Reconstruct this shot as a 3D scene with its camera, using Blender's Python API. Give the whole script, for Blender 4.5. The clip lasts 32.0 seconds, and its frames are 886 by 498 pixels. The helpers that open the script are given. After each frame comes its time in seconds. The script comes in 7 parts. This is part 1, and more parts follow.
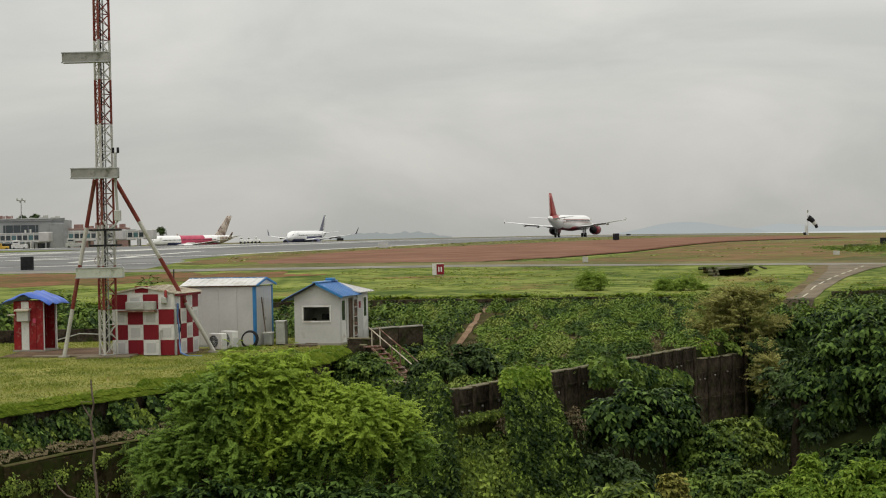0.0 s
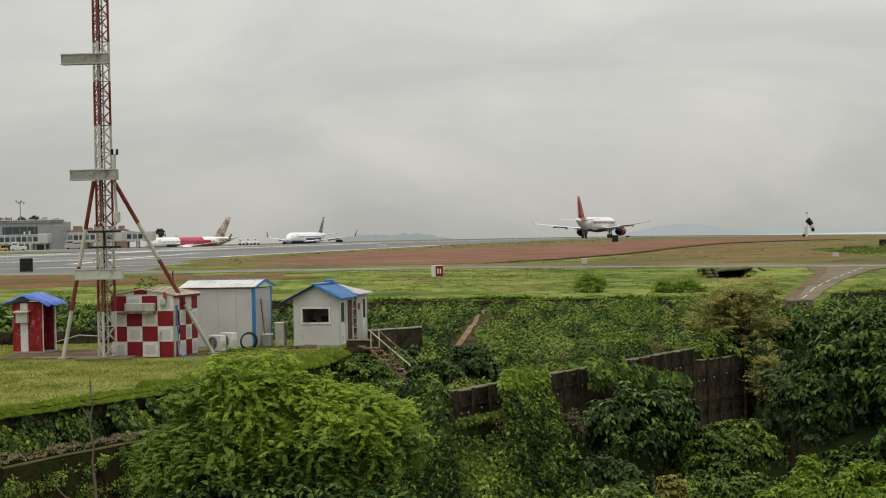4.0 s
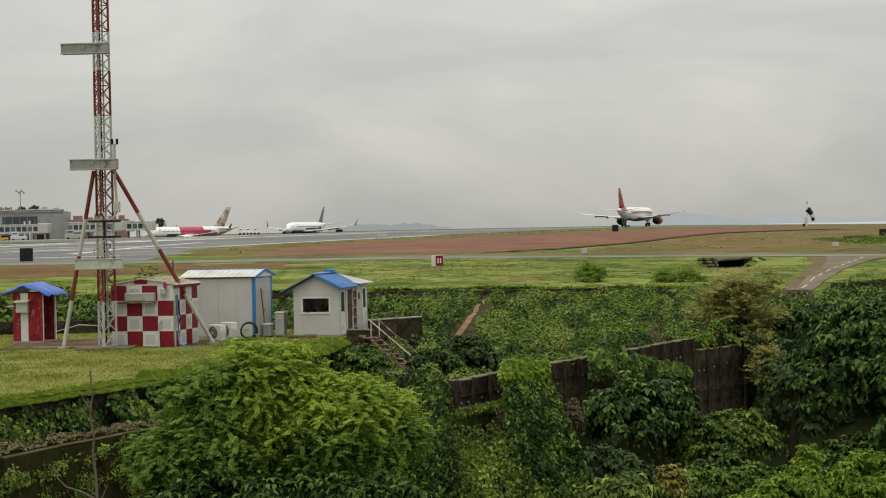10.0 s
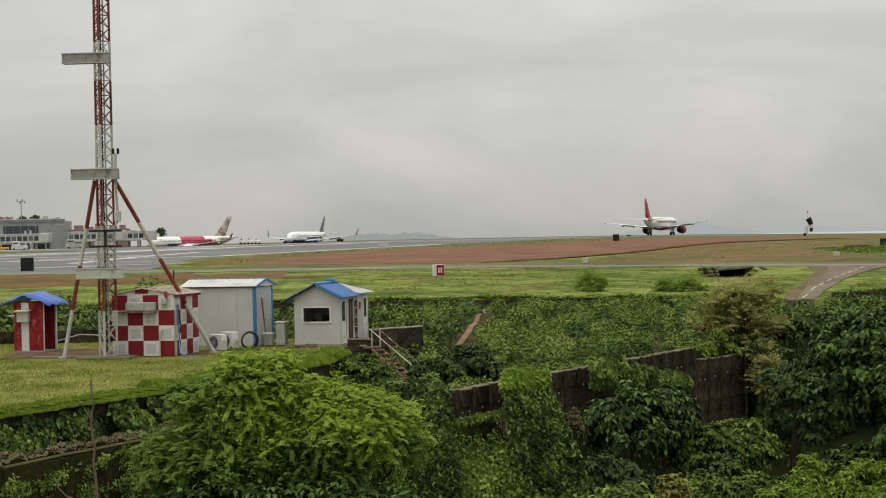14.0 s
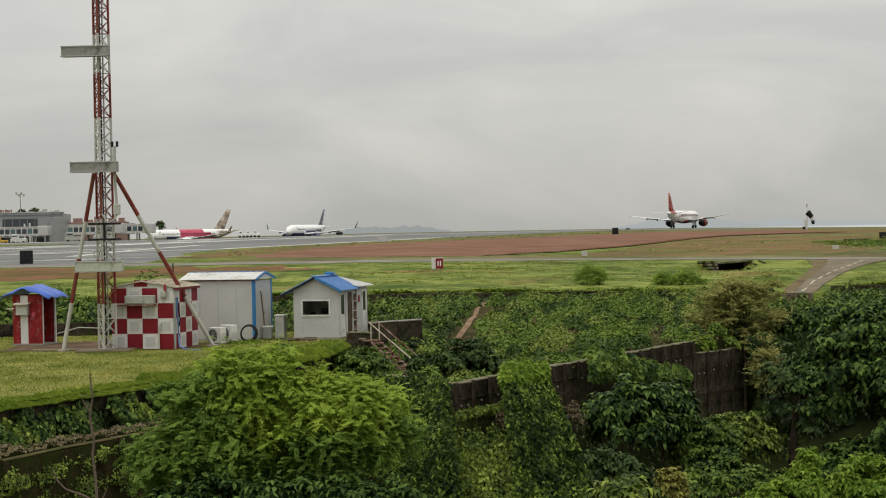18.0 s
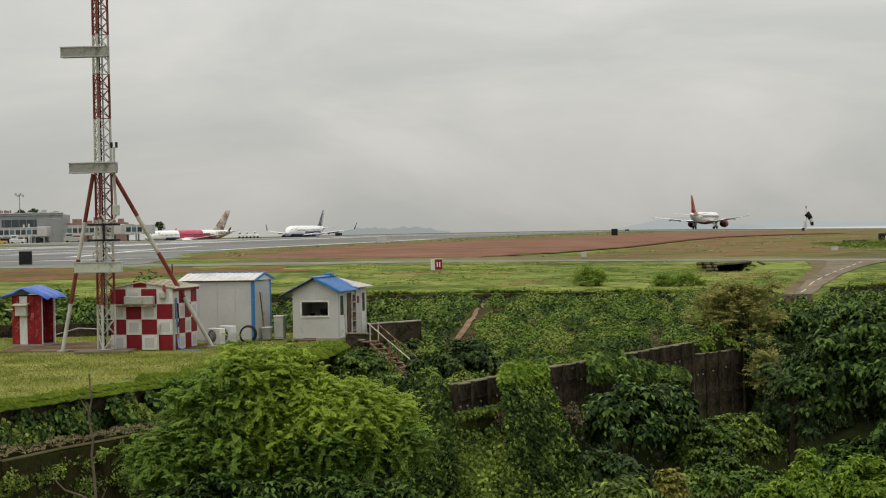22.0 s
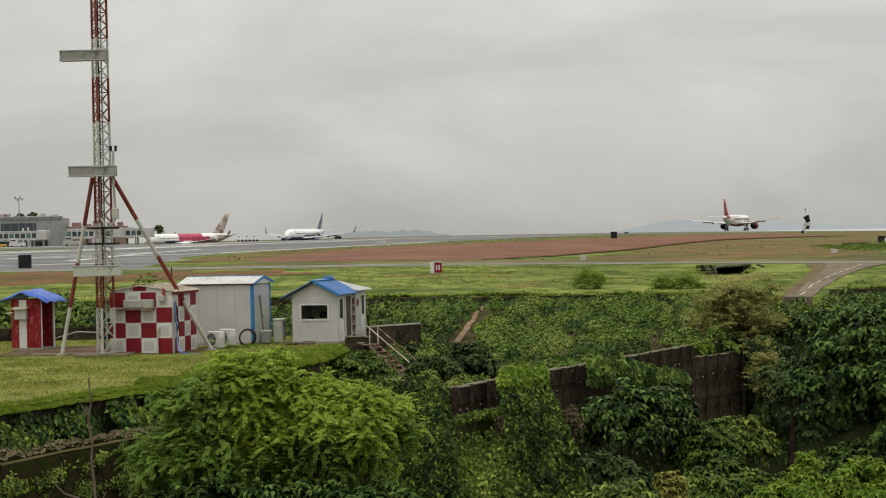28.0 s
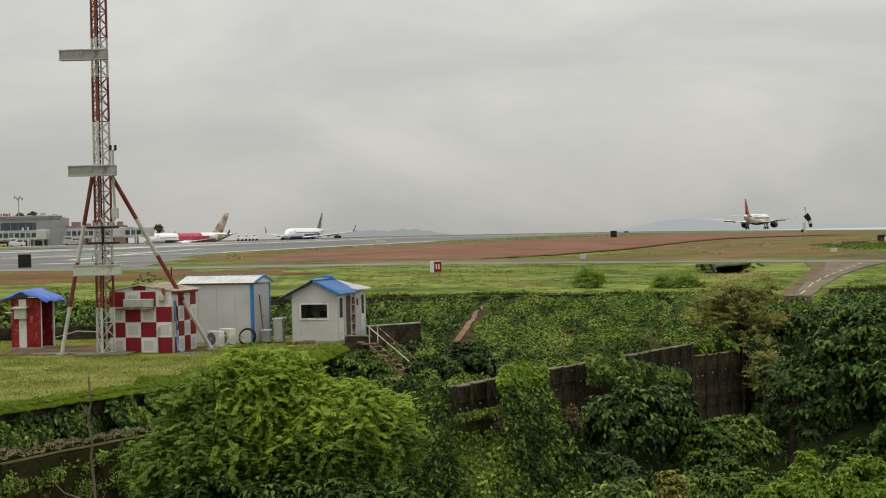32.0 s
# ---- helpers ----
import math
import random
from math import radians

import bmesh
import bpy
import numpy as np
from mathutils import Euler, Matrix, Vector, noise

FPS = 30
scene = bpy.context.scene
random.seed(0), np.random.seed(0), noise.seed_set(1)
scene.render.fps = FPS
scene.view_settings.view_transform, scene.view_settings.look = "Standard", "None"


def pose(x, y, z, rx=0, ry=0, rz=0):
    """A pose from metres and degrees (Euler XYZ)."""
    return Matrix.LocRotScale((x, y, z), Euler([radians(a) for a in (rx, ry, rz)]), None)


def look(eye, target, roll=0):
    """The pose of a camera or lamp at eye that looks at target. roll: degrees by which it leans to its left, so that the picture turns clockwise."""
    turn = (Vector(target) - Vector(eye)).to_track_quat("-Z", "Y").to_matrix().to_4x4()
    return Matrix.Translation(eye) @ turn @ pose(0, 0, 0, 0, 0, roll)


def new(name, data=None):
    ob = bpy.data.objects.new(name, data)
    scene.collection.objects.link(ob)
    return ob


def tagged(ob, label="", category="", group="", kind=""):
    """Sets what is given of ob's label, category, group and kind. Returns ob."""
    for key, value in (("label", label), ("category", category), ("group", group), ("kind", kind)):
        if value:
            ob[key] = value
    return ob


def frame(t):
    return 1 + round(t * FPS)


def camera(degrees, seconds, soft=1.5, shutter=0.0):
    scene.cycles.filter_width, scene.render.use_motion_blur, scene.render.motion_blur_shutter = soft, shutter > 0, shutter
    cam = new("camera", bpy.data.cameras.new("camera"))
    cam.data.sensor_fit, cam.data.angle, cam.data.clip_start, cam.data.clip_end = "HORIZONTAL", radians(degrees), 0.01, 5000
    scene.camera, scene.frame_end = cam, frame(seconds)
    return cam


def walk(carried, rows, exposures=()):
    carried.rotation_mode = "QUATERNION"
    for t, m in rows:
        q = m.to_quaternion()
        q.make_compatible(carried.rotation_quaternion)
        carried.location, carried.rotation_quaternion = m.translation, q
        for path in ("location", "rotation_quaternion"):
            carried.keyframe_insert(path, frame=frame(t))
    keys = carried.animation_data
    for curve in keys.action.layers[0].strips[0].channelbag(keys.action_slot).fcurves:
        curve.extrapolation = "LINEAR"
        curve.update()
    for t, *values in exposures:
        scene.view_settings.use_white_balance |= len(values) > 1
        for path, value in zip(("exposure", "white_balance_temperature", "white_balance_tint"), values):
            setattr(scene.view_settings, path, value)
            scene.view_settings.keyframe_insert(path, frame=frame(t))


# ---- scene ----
cam = camera(28.0, 32.0, soft=1.1)
EYE_Z = 4.66
# seconds, yaw, pitch, roll of the hand-held view
AIM = [
    (0, 0.003, -0.416, 1.175), (0.5, 0.005, -0.533, 1.225), (1, -0.002, -0.472, 1.174), (1.5, 0.003, -0.472, 1.179),
    (2, 0.003, -0.499, 1.175), (2.5, -0.016, -0.467, 1.222), (3, 0.002, -0.553, 1.204), (3.5, -0.025, -0.360, 1.166),
    (5.5, -0.020, -0.444, 1.181), (6, 0.000, -0.530, 1.200), (6.5, -0.023, -0.504, 1.223), (7, 0.005, -0.499, 1.172),
    (7.5, -0.005, -0.494, 1.223), (8, 0.000, -0.499, 1.171), (8.5, 0.003, -0.472, 1.179), (9, 0.003, -0.528, 1.177),
    (9.5, 0.002, -0.452, 1.247), (10, -0.023, -0.695, 1.174), (10.5, -0.013, -0.535, 1.257), (11, -0.023, -0.583, 1.172),
    (11.5, 0.003, -0.528, 1.175), (12, 0.005, -0.499, 1.172), (12.5, 0.003, -0.444, 1.178), (13, 0.003, -0.416, 1.177),
    (13.5, 0.003, -0.444, 1.178), (14, 0.003, -0.388, 1.179), (14.5, 0.005, -0.472, 1.177), (16.5, 0.002, -0.535, 1.199),
    (17, -0.025, -0.523, 1.145), (17.5, -0.025, -0.611, 1.177), (18, -0.022, -0.606, 1.133), (18.5, -0.048, -0.667, 1.172),
    (19, -0.079, -0.809, 1.203), (19.5, -0.066, -0.695, 1.164), (20, -0.053, -0.667, 1.177), (20.5, -0.022, -0.558, 1.133),
    (21, -0.023, -0.528, 1.174), (21.5, -0.060, -0.439, 1.126), (22, -0.047, -0.573, 1.092), (22.5, -0.033, -0.472, 1.190),
    (23, -0.058, -0.449, 1.124), (23.5, -0.055, -0.449, 1.127), (24, -0.053, -0.502, 1.204), (24.5, -0.074, -0.464, 1.115),
    (25, -0.053, -0.488, 1.204), (25.5, -0.075, -0.446, 1.191), (27.5, -0.064, -0.447, 1.205), (28, -0.067, -0.476, 1.167),
    (28.5, -0.064, -0.447, 1.203), (29, -0.072, -0.484, 1.116), (29.5, -0.072, -0.474, 1.193), (30, -0.069, -0.482, 1.156),
    (30.5, -0.081, -0.474, 1.208), (31, -0.079, -0.481, 1.268), (31.5, -0.080, -0.490, 1.125), (32, -0.075, -0.502, 1.204),
]
walk(cam, [(t, pose(0, 0, EYE_Z, 90 + p, r, y)) for t, y, p, r in AIM])

# ---- overcast daylight ----
world = bpy.data.worlds.new("overcast_sky")
scene.world = world
world.use_nodes = True
wn, wl = world.node_tree.nodes, world.node_tree.links
wn.clear()
sky = wn.new("ShaderNodeTexSky")
sky.sky_type = "NISHITA"
sky.sun_disc = False
sky.sun_elevation, sky.sun_rotation = radians(68), radians(199)
coord = wn.new("ShaderNodeTexCoord")
stretch = wn.new("ShaderNodeMapping")
stretch.inputs["Scale"].default_value = (1.0, 1.0, 2.6)
wl.new(coord.outputs["Generated"], stretch.inputs["Vector"])
cloud = wn.new("ShaderNodeTexNoise")
cloud.inputs["Scale"].default_value = 5.2
cloud.inputs["Detail"].default_value = 7.0
cloud.inputs["Roughness"].default_value = 0.55
cloud.inputs["Distortion"].default_value = 0.5
wl.new(stretch.outputs[0], cloud.inputs["Vector"])
ramp = wn.new("ShaderNodeValToRGB")
ramp.color_ramp.elements[0].position, ramp.color_ramp.elements[0].color = 0.38, (0.524, 0.525, 0.498, 1)
ramp.color_ramp.elements[1].position, ramp.color_ramp.elements[1].color = 0.68, (0.660, 0.643, 0.602, 1)
wl.new(cloud.outputs["Fac"], ramp.inputs["Fac"])
# the cloud deck is brighter overhead
sep = wn.new("ShaderNodeSeparateXYZ")
wl.new(coord.outputs["Generated"], sep.inputs[0])
rise = wn.new("ShaderNodeMapRange")
for k, v in (("From Min", -0.02), ("From Max", 0.22), ("To Min", 0.785), ("To Max", 1.42)):
    rise.inputs[k].default_value = v
wl.new(sep.outputs["Z"], rise.inputs["Value"])
zenith = wn.new("ShaderNodeMapRange")
for k, v in (("From Min", 0.22), ("From Max", 0.95), ("To Min", 1.0), ("To Max", 1.65)):
    zenith.inputs[k].default_value = v
wl.new(sep.outputs["Z"], zenith.inputs["Value"])
lift = wn.new("ShaderNodeMath")
lift.operation = "MULTIPLY"
wl.new(rise.outputs[0], lift.inputs[0])
wl.new(zenith.outputs[0], lift.inputs[1])
deck = wn.new("ShaderNodeVectorMath")
deck.operation = "SCALE"
wl.new(ramp.outputs["Color"], deck.inputs[0])
wl.new(lift.outputs[0], deck.inputs["Scale"])
bg_cloud = wn.new("ShaderNodeBackground")
bg_cloud.inputs["Strength"].default_value = 1.0
wl.new(deck.outputs[0], bg_cloud.inputs["Color"])
bg_sky = wn.new("ShaderNodeBackground")
bg_sky.inputs["Strength"].default_value = 0.08
wl.new(sky.outputs["Color"], bg_sky.inputs["Color"])
both = wn.new("ShaderNodeMixShader")
both.inputs["Fac"].default_value = 0.93
wl.new(bg_sky.outputs[0], both.inputs[1])
wl.new(bg_cloud.outputs[0], both.inputs[2])
wout = wn.new("ShaderNodeOutputWorld")
wl.new(both.outputs[0], wout.inputs["Surface"])
sun = new("sun", bpy.data.lights.new("sun", "SUN"))
sun.data.energy, sun.data.angle, sun.data.color = 0.9, radians(18), (1.0, 0.96, 0.9)
sun.matrix_world = look((-16, -6, 120), (0, 40, 0))
tagged(sun, "soft sun behind thin cloud", "sun", kind="structure")
scene.view_settings.exposure = 0.0


# ---- materials ----
def nodes_of(name):
    m = bpy.data.materials.new(name)
    m.use_nodes = True
    n = m.node_tree.nodes
    return m, n, m.node_tree.links, n["Principled BSDF"]


def mixed(name, a, b, scale=2.0, rough=0.7, metal=0.0, bump=0.15, fine=40.0, stain=None, stain_scale=0.6, stain_at=0.6, per=0.0, spec=0.25, grain=0.35):
    """Two tones at two scales, a stain with a shape of its own, and fine relief."""
    m, n, l, p = nodes_of(name)
    tc = n.new("ShaderNodeTexCoord")
    n1 = n.new("ShaderNodeTexNoise")
    n1.inputs["Scale"].default_value, n1.inputs["Detail"].default_value = scale, 6
    n2 = n.new("ShaderNodeTexNoise")
    n2.inputs["Scale"].default_value, n2.inputs["Detail"].default_value = fine, 4
    for k in (n1, n2):
        l.new(tc.outputs["Object"], k.inputs["Vector"])
    add = n.new("ShaderNodeMath")
    add.operation = "MULTIPLY_ADD"
    l.new(n2.outputs["Fac"], add.inputs[0])
    add.inputs[1].default_value = grain
    l.new(n1.outputs["Fac"], add.inputs[2])
    r = n.new("ShaderNodeMapRange")
    r.inputs["From Min"].default_value, r.inputs["From Max"].default_value = 0.305 + 0.5 * grain, 0.705 + 0.5 * grain
    l.new(add.outputs[0], r.inputs["Value"])
    mix = n.new("ShaderNodeMix")
    mix.data_type = "RGBA"
    mix.inputs["A"].default_value, mix.inputs["B"].default_value = (*a, 1), (*b, 1)
    l.new(r.outputs[0], mix.inputs["Factor"])
    col = mix.outputs["Result"]
    if stain:
        n3 = n.new("ShaderNodeTexNoise")
        n3.inputs["Scale"].default_value, n3.inputs["Detail"].default_value = stain_scale, 9
        n3.inputs["Roughness"].default_value = 0.65
        l.new(tc.outputs["Object"], n3.inputs["Vector"])
        r3 = n.new("ShaderNodeMapRange")
        r3.inputs["From Min"].default_value, r3.inputs["From Max"].default_value = stain_at - 0.06, stain_at + 0.1
        l.new(n3.outputs["Fac"], r3.inputs["Value"])
        mix3 = n.new("ShaderNodeMix")
        mix3.data_type = "RGBA"
        l.new(r3.outputs[0], mix3.inputs["Factor"])
        l.new(col, mix3.inputs["A"])
        mix3.inputs["B"].default_value = (*stain, 1)
        col = mix3.outputs["Result"]
    if per:
        info = n.new("ShaderNodeObjectInfo")
        rr = n.new("ShaderNodeMapRange")
        rr.inputs["To Min"].default_value, rr.inputs["To Max"].default_value = 1 - per, 1 + per
        l.new(info.outputs["Random"], rr.inputs["Value"])
        hs = n.new("ShaderNodeHueSaturation")
        l.new(rr.outputs[0], hs.inputs["Value"])
        l.new(col, hs.inputs["Color"])
        col = hs.outputs["Color"]
    l.new(col, p.inputs["Base Color"])
    p.inputs["Roughness"].default_value, p.inputs["Metallic"].default_value = rough, metal
    p.inputs["Specular IOR Level"].default_value = spec
    if bump:
        bp = n.new("ShaderNodeBump")
        bp.inputs["Strength"].default_value, bp.inputs["Distance"].default_value = bump, 0.02
        l.new(add.outputs[0], bp.inputs["Height"])
        l.new(bp.outputs["Normal"], p.inputs["Normal"])
    return m


def leaf_mat(name, dark, light, through_part=0.3, dead=None, rough=0.55, drifts=0.55, swing=1.3, speck=0.75, shine=0.12, middle=None):
    """Leaves: tone differs from leaf to leaf and in drifts, and light passes through."""
    m, n, l, p = nodes_of(name)
    geo = n.new("ShaderNodeNewGeometry")
    tc = n.new("ShaderNodeTexCoord")
    drift = n.new("ShaderNodeTexNoise")
    drift.inputs["Scale"].default_value, drift.inputs["Detail"].default_value = drifts, 3
    l.new(tc.outputs["Object"], drift.inputs["Vector"])
    add = n.new("ShaderNodeMath")
    add.operation = "MULTIPLY_ADD"
    l.new(drift.outputs["Fac"], add.inputs[0])
    add.inputs[1].default_value = swing
    half = n.new("ShaderNodeMath")
    half.operation = "MULTIPLY_ADD"
    half.inputs[1].default_value, half.inputs[2].default_value = speck, 0.525 - swing / 2 - speck / 2
    l.new(geo.outputs["Random Per Island"], half.inputs[0])
    l.new(half.outputs[0], add.inputs[2])
    cr = n.new("ShaderNodeValToRGB")
    cr.color_ramp.elements[0].position, cr.color_ramp.elements[0].color = 0.15, (*dark, 1)
    cr.color_ramp.elements[1].position, cr.color_ramp.elements[1].color = 0.95, (*light, 1)
    if middle is not None:
        e = cr.color_ramp.elements.new(0.62)
        e.color = (*[d + (v - d) * middle for d, v in zip(dark, light)], 1)
    if dead:
        e = cr.color_ramp.elements.new(0.99)
        e.color = (*dead, 1)
    l.new(add.outputs[0], cr.inputs["Fac"])
    l.new(cr.outputs["Color"], p.inputs["Base Color"])
    p.inputs["Roughness"].default_value = rough
    p.inputs["Specular IOR Level"].default_value = shine
    tr = n.new("ShaderNodeBsdfTranslucent")
    l.new(cr.outputs["Color"], tr.inputs["Color"])
    ms = n.new("ShaderNodeMixShader")
    ms.inputs["Fac"].default_value = through_part
    l.new(p.outputs[0], ms.inputs[1])
    l.new(tr.outputs[0], ms.inputs[2])
    l.new(ms.outputs[0], n["Material Output"].inputs["Surface"])
    return m


def glow(name, color, strength=1.0):
    m, n, l, p = nodes_of(name)
    n.remove(p)
    e = n.new("ShaderNodeEmission")
    e.inputs["Color"].default_value, e.inputs["Strength"].default_value = (*color, 1), strength
    l.new(e.outputs[0], n["Material Output"].inputs["Surface"])
    return m


GRASS = mixed("grass_ground", (0.048, 0.080, 0.013), (0.225, 0.256, 0.062), scale=0.16, fine=0.9, grain=0.95, rough=0.95, bump=0.6, stain=(0.20, 0.115, 0.055), stain_scale=0.11, stain_at=0.62, spec=0.05)
LAWN = mixed("lawn_ground", (0.12, 0.14, 0.030), (0.30, 0.275, 0.085), scale=0.45, fine=9, rough=0.95, bump=0.5, stain=(0.26, 0.19, 0.09), stain_scale=0.5, stain_at=0.64, spec=0.05)
DIRT = mixed("laterite_soil", (0.145, 0.072, 0.046), (0.228, 0.124, 0.083), scale=0.16, fine=2.2, rough=0.95, bump=0.4, stain=(0.16, 0.13, 0.05), stain_scale=0.13, stain_at=0.66, spec=0.05)
YARDSOIL = mixed("trodden_yard_soil", (0.075, 0.047, 0.030), (0.165, 0.110, 0.074), scale=0.7, fine=6, rough=0.95, stain=(0.06, 0.05, 0.028), stain_scale=0.9, stain_at=0.55, spec=0.05)
REDPATCH = mixed("red_bare_ground", (0.085, 0.070, 0.024), (0.225, 0.105, 0.058), scale=0.2, fine=1.2, grain=0.7, rough=0.95, bump=0.5, stain=(0.09, 0.10, 0.024), stain_scale=0.25, stain_at=0.57, spec=0.05)
DIRT_EDGE = mixed("turned_soil", (0.085, 0.035, 0.02), (0.14, 0.065, 0.035), scale=0.4, fine=4, rough=0.95, spec=0.05)
BROWNGRASS = mixed("dry_grass_ground", (0.085, 0.085, 0.026), (0.215, 0.120, 0.064), scale=0.12, fine=0.7, grain=0.6, rough=0.95, bump=0.5, stain=(0.13, 0.15, 0.035), stain_scale=0.14, stain_at=0.57, spec=0.05)
TARMAC = mixed("wet_tarmac", (0.042, 0.043, 0.042), (0.125, 0.125, 0.118), scale=0.045, fine=0.3, grain=0.55, rough=0.55, bump=0.03, stain=(0.055, 0.056, 0.055), stain_scale=0.02, stain_at=0.56, spec=0.4)
CONC = mixed("concrete", (0.22, 0.21, 0.175), (0.33, 0.31, 0.265), scale=1.2, fine=14, rough=0.85, stain=(0.12, 0.105, 0.075), stain_scale=1.5, stain_at=0.60, spec=0.15)
ROADGREY = mixed("worn_road", (0.15, 0.14, 0.115), (0.24, 0.225, 0.19), scale=0.3, fine=3, rough=0.8, stain=(0.13, 0.13, 0.06), stain_scale=0.35, stain_at=0.60, spec=0.2)
ROADBROWN = mixed("dusty_road", (0.12, 0.098, 0.066), (0.215, 0.178, 0.125), scale=0.4, fine=4, rough=0.9, stain=(0.085, 0.075, 0.055), stain_scale=0.5, stain_at=0.58, spec=0.1)
OLIVEGRASS = mixed("olive_verge_grass", (0.070, 0.076, 0.026), (0.185, 0.170, 0.072), scale=0.09, fine=0.6, grain=0.7, rough=0.95, bump=0.5, stain=(0.17, 0.115, 0.065), stain_scale=0.08, stain_at=0.6, spec=0.05)
ROADSIDE = mixed("trodden_roadside", (0.10, 0.075, 0.042), (0.20, 0.15, 0.09), scale=0.5, fine=4, rough=0.95, stain=(0.09, 0.10, 0.03), stain_scale=0.5, stain_at=0.58, spec=0.05)
FIELDBED = mixed("field_soil", (0.030, 0.033, 0.013), (0.085, 0.070, 0.036), scale=0.6, fine=6, rough=0.95, bump=0.4, spec=0.0)
ROADLINE = mixed("faded_road_line", (0.34, 0.32, 0.23), (0.52, 0.49, 0.38), scale=0.6, fine=4, rough=0.7)
LINE = mixed("worn_white_line", (0.50, 0.49, 0.43), (0.72, 0.71, 0.66), scale=0.3, fine=3, rough=0.6)
WALLDARK = mixed("mossy_black_concrete", (0.014, 0.011, 0.008), (0.074, 0.058, 0.041), scale=2.2, fine=9, grain=0.6, rough=0.95, bump=0.6, stain=(0.030, 0.042, 0.010), stain_scale=1.6, stain_at=0.58, per=0.25, spec=0.04)
TERRACEWALL = mixed("stained_terrace_wall", (0.012, 0.009, 0.004), (0.050, 0.040, 0.019), scale=1.6, fine=8, grain=0.7, rough=0.95, bump=0.6, stain=(0.026, 0.036, 0.008), stain_scale=1.9, stain_at=0.52, per=0.15, spec=0.03)
DRYEDGE = mixed("mossy_dry_edge", (0.036, 0.030, 0.014), (0.125, 0.092, 0.052), scale=2.2, fine=12, rough=0.95, stain=(0.05, 0.06, 0.015), stain_scale=2.6, stain_at=0.5, spec=0.03)
WALLTOP = mixed("weathered_coping", (0.09, 0.08, 0.05), (0.24, 0.215, 0.15), scale=1.5, fine=10, rough=0.95, stain=(0.055, 0.06, 0.02), stain_scale=2.2, stain_at=0.52, spec=0.05)
RED = mixed("red_paint", (0.145, 0.007, 0.014), (0.225, 0.014, 0.022), scale=1.0, fine=12, rough=0.55, stain=(0.17, 0.045, 0.04), stain_scale=2.6, stain_at=0.66, spec=0.2)
MOSSWALL = mixed("mossy_ledge", (0.025, 0.030, 0.010), (0.085, 0.105, 0.026), scale=2.2, fine=12, rough=0.95, bump=0.6, stain=(0.020, 0.018, 0.012), stain_scale=1.8, stain_at=0.55, spec=0.04, grain=0.6)
KIOSKRED = mixed("scuffed_red_paint", (0.16, 0.010, 0.012), (0.26, 0.022, 0.022), scale=2.2, fine=14, rough=0.7, stain=(0.30, 0.16, 0.13), stain_scale=3.2, stain_at=0.60, spec=0.15, grain=0.6)
MASTRED = mixed("faded_mast_red", (0.14, 0.024, 0.018), (0.235, 0.055, 0.040), scale=1.5, fine=14, rough=0.6, stain=(0.15, 0.065, 0.04), stain_scale=3.0, stain_at=0.53, spec=0.2)
MASTWHITE = mixed("weathered_mast_white", (0.36, 0.355, 0.32), (0.54, 0.53, 0.48), scale=1.5, fine=14, rough=0.6, stain=(0.25, 0.21, 0.15), stain_scale=3.0, stain_at=0.63, spec=0.2)
WHITE = mixed("white_paint", (0.52, 0.515, 0.49), (0.70, 0.69, 0.665), scale=1.0, fine=9, rough=0.5, stain=(0.36, 0.31, 0.24), stain_scale=2.4, stain_at=0.60)
PANELWHITE = mixed("grey_white_panel", (0.415, 0.41, 0.40), (0.51, 0.50, 0.49), scale=0.8, fine=8, rough=0.45, stain=(0.33, 0.30, 0.26), stain_scale=1.6, stain_at=0.66)
BLUE = mixed("blue_sheet", (0.065, 0.17, 0.40), (0.13, 0.27, 0.52), scale=1.2, fine=9, rough=0.4, stain=(0.16, 0.27, 0.45), stain_scale=1.8, stain_at=0.60)
TARP = mixed("blue_tarpaulin", (0.03, 0.085, 0.36), (0.075, 0.16, 0.55), scale=1.6, fine=12, rough=0.4)
BLUETRIM = mixed("blue_trim", (0.025, 0.15, 0.36), (0.05, 0.21, 0.44), scale=2, fine=20, rough=0.4)
CREAM = mixed("cream_roof_sheet", (0.42, 0.37, 0.28), (0.60, 0.55, 0.45), scale=1.5, fine=10, rough=0.6, stain=(0.24, 0.17, 0.11), stain_scale=2.4, stain_at=0.58)
ANTENNA = mixed("grey_radome", (0.36, 0.385, 0.325), (0.47, 0.49, 0.42), scale=1.2, fine=10, rough=0.5, stain=(0.20, 0.215, 0.15), stain_scale=2.4, stain_at=0.60)
# darker radome copy: the shade on the box fronts is in its colour
ANTENNASHADED = mixed("shaded_grey_radome", (0.215, 0.212, 0.192), (0.315, 0.31, 0.285), scale=1.6, fine=10, rough=0.7, stain=(0.10, 0.10, 0.075), stain_scale=2.4, stain_at=0.58, spec=0.15)
STEEL = mixed("galvanised_steel", (0.30, 0.31, 0.30), (0.42, 0.43, 0.42), scale=3, fine=20, rough=0.45, metal=0.6)
RUST = mixed("rusty_steel", (0.10, 0.05, 0.035), (0.21, 0.12, 0.085), scale=3, fine=25, rough=0.85, stain=(0.36, 0.31, 0.26), stain_scale=2.5, stain_at=0.58, spec=0.1)
BLACK = mixed("black_rubber", (0.012, 0.012, 0.013), (0.028, 0.028, 0.03), scale=3, fine=30, rough=0.7, spec=0.1)
HOSE = mixed("blue_hose", (0.07, 0.14, 0.30), (0.12, 0.21, 0.40), scale=3, fine=20, rough=0.4)
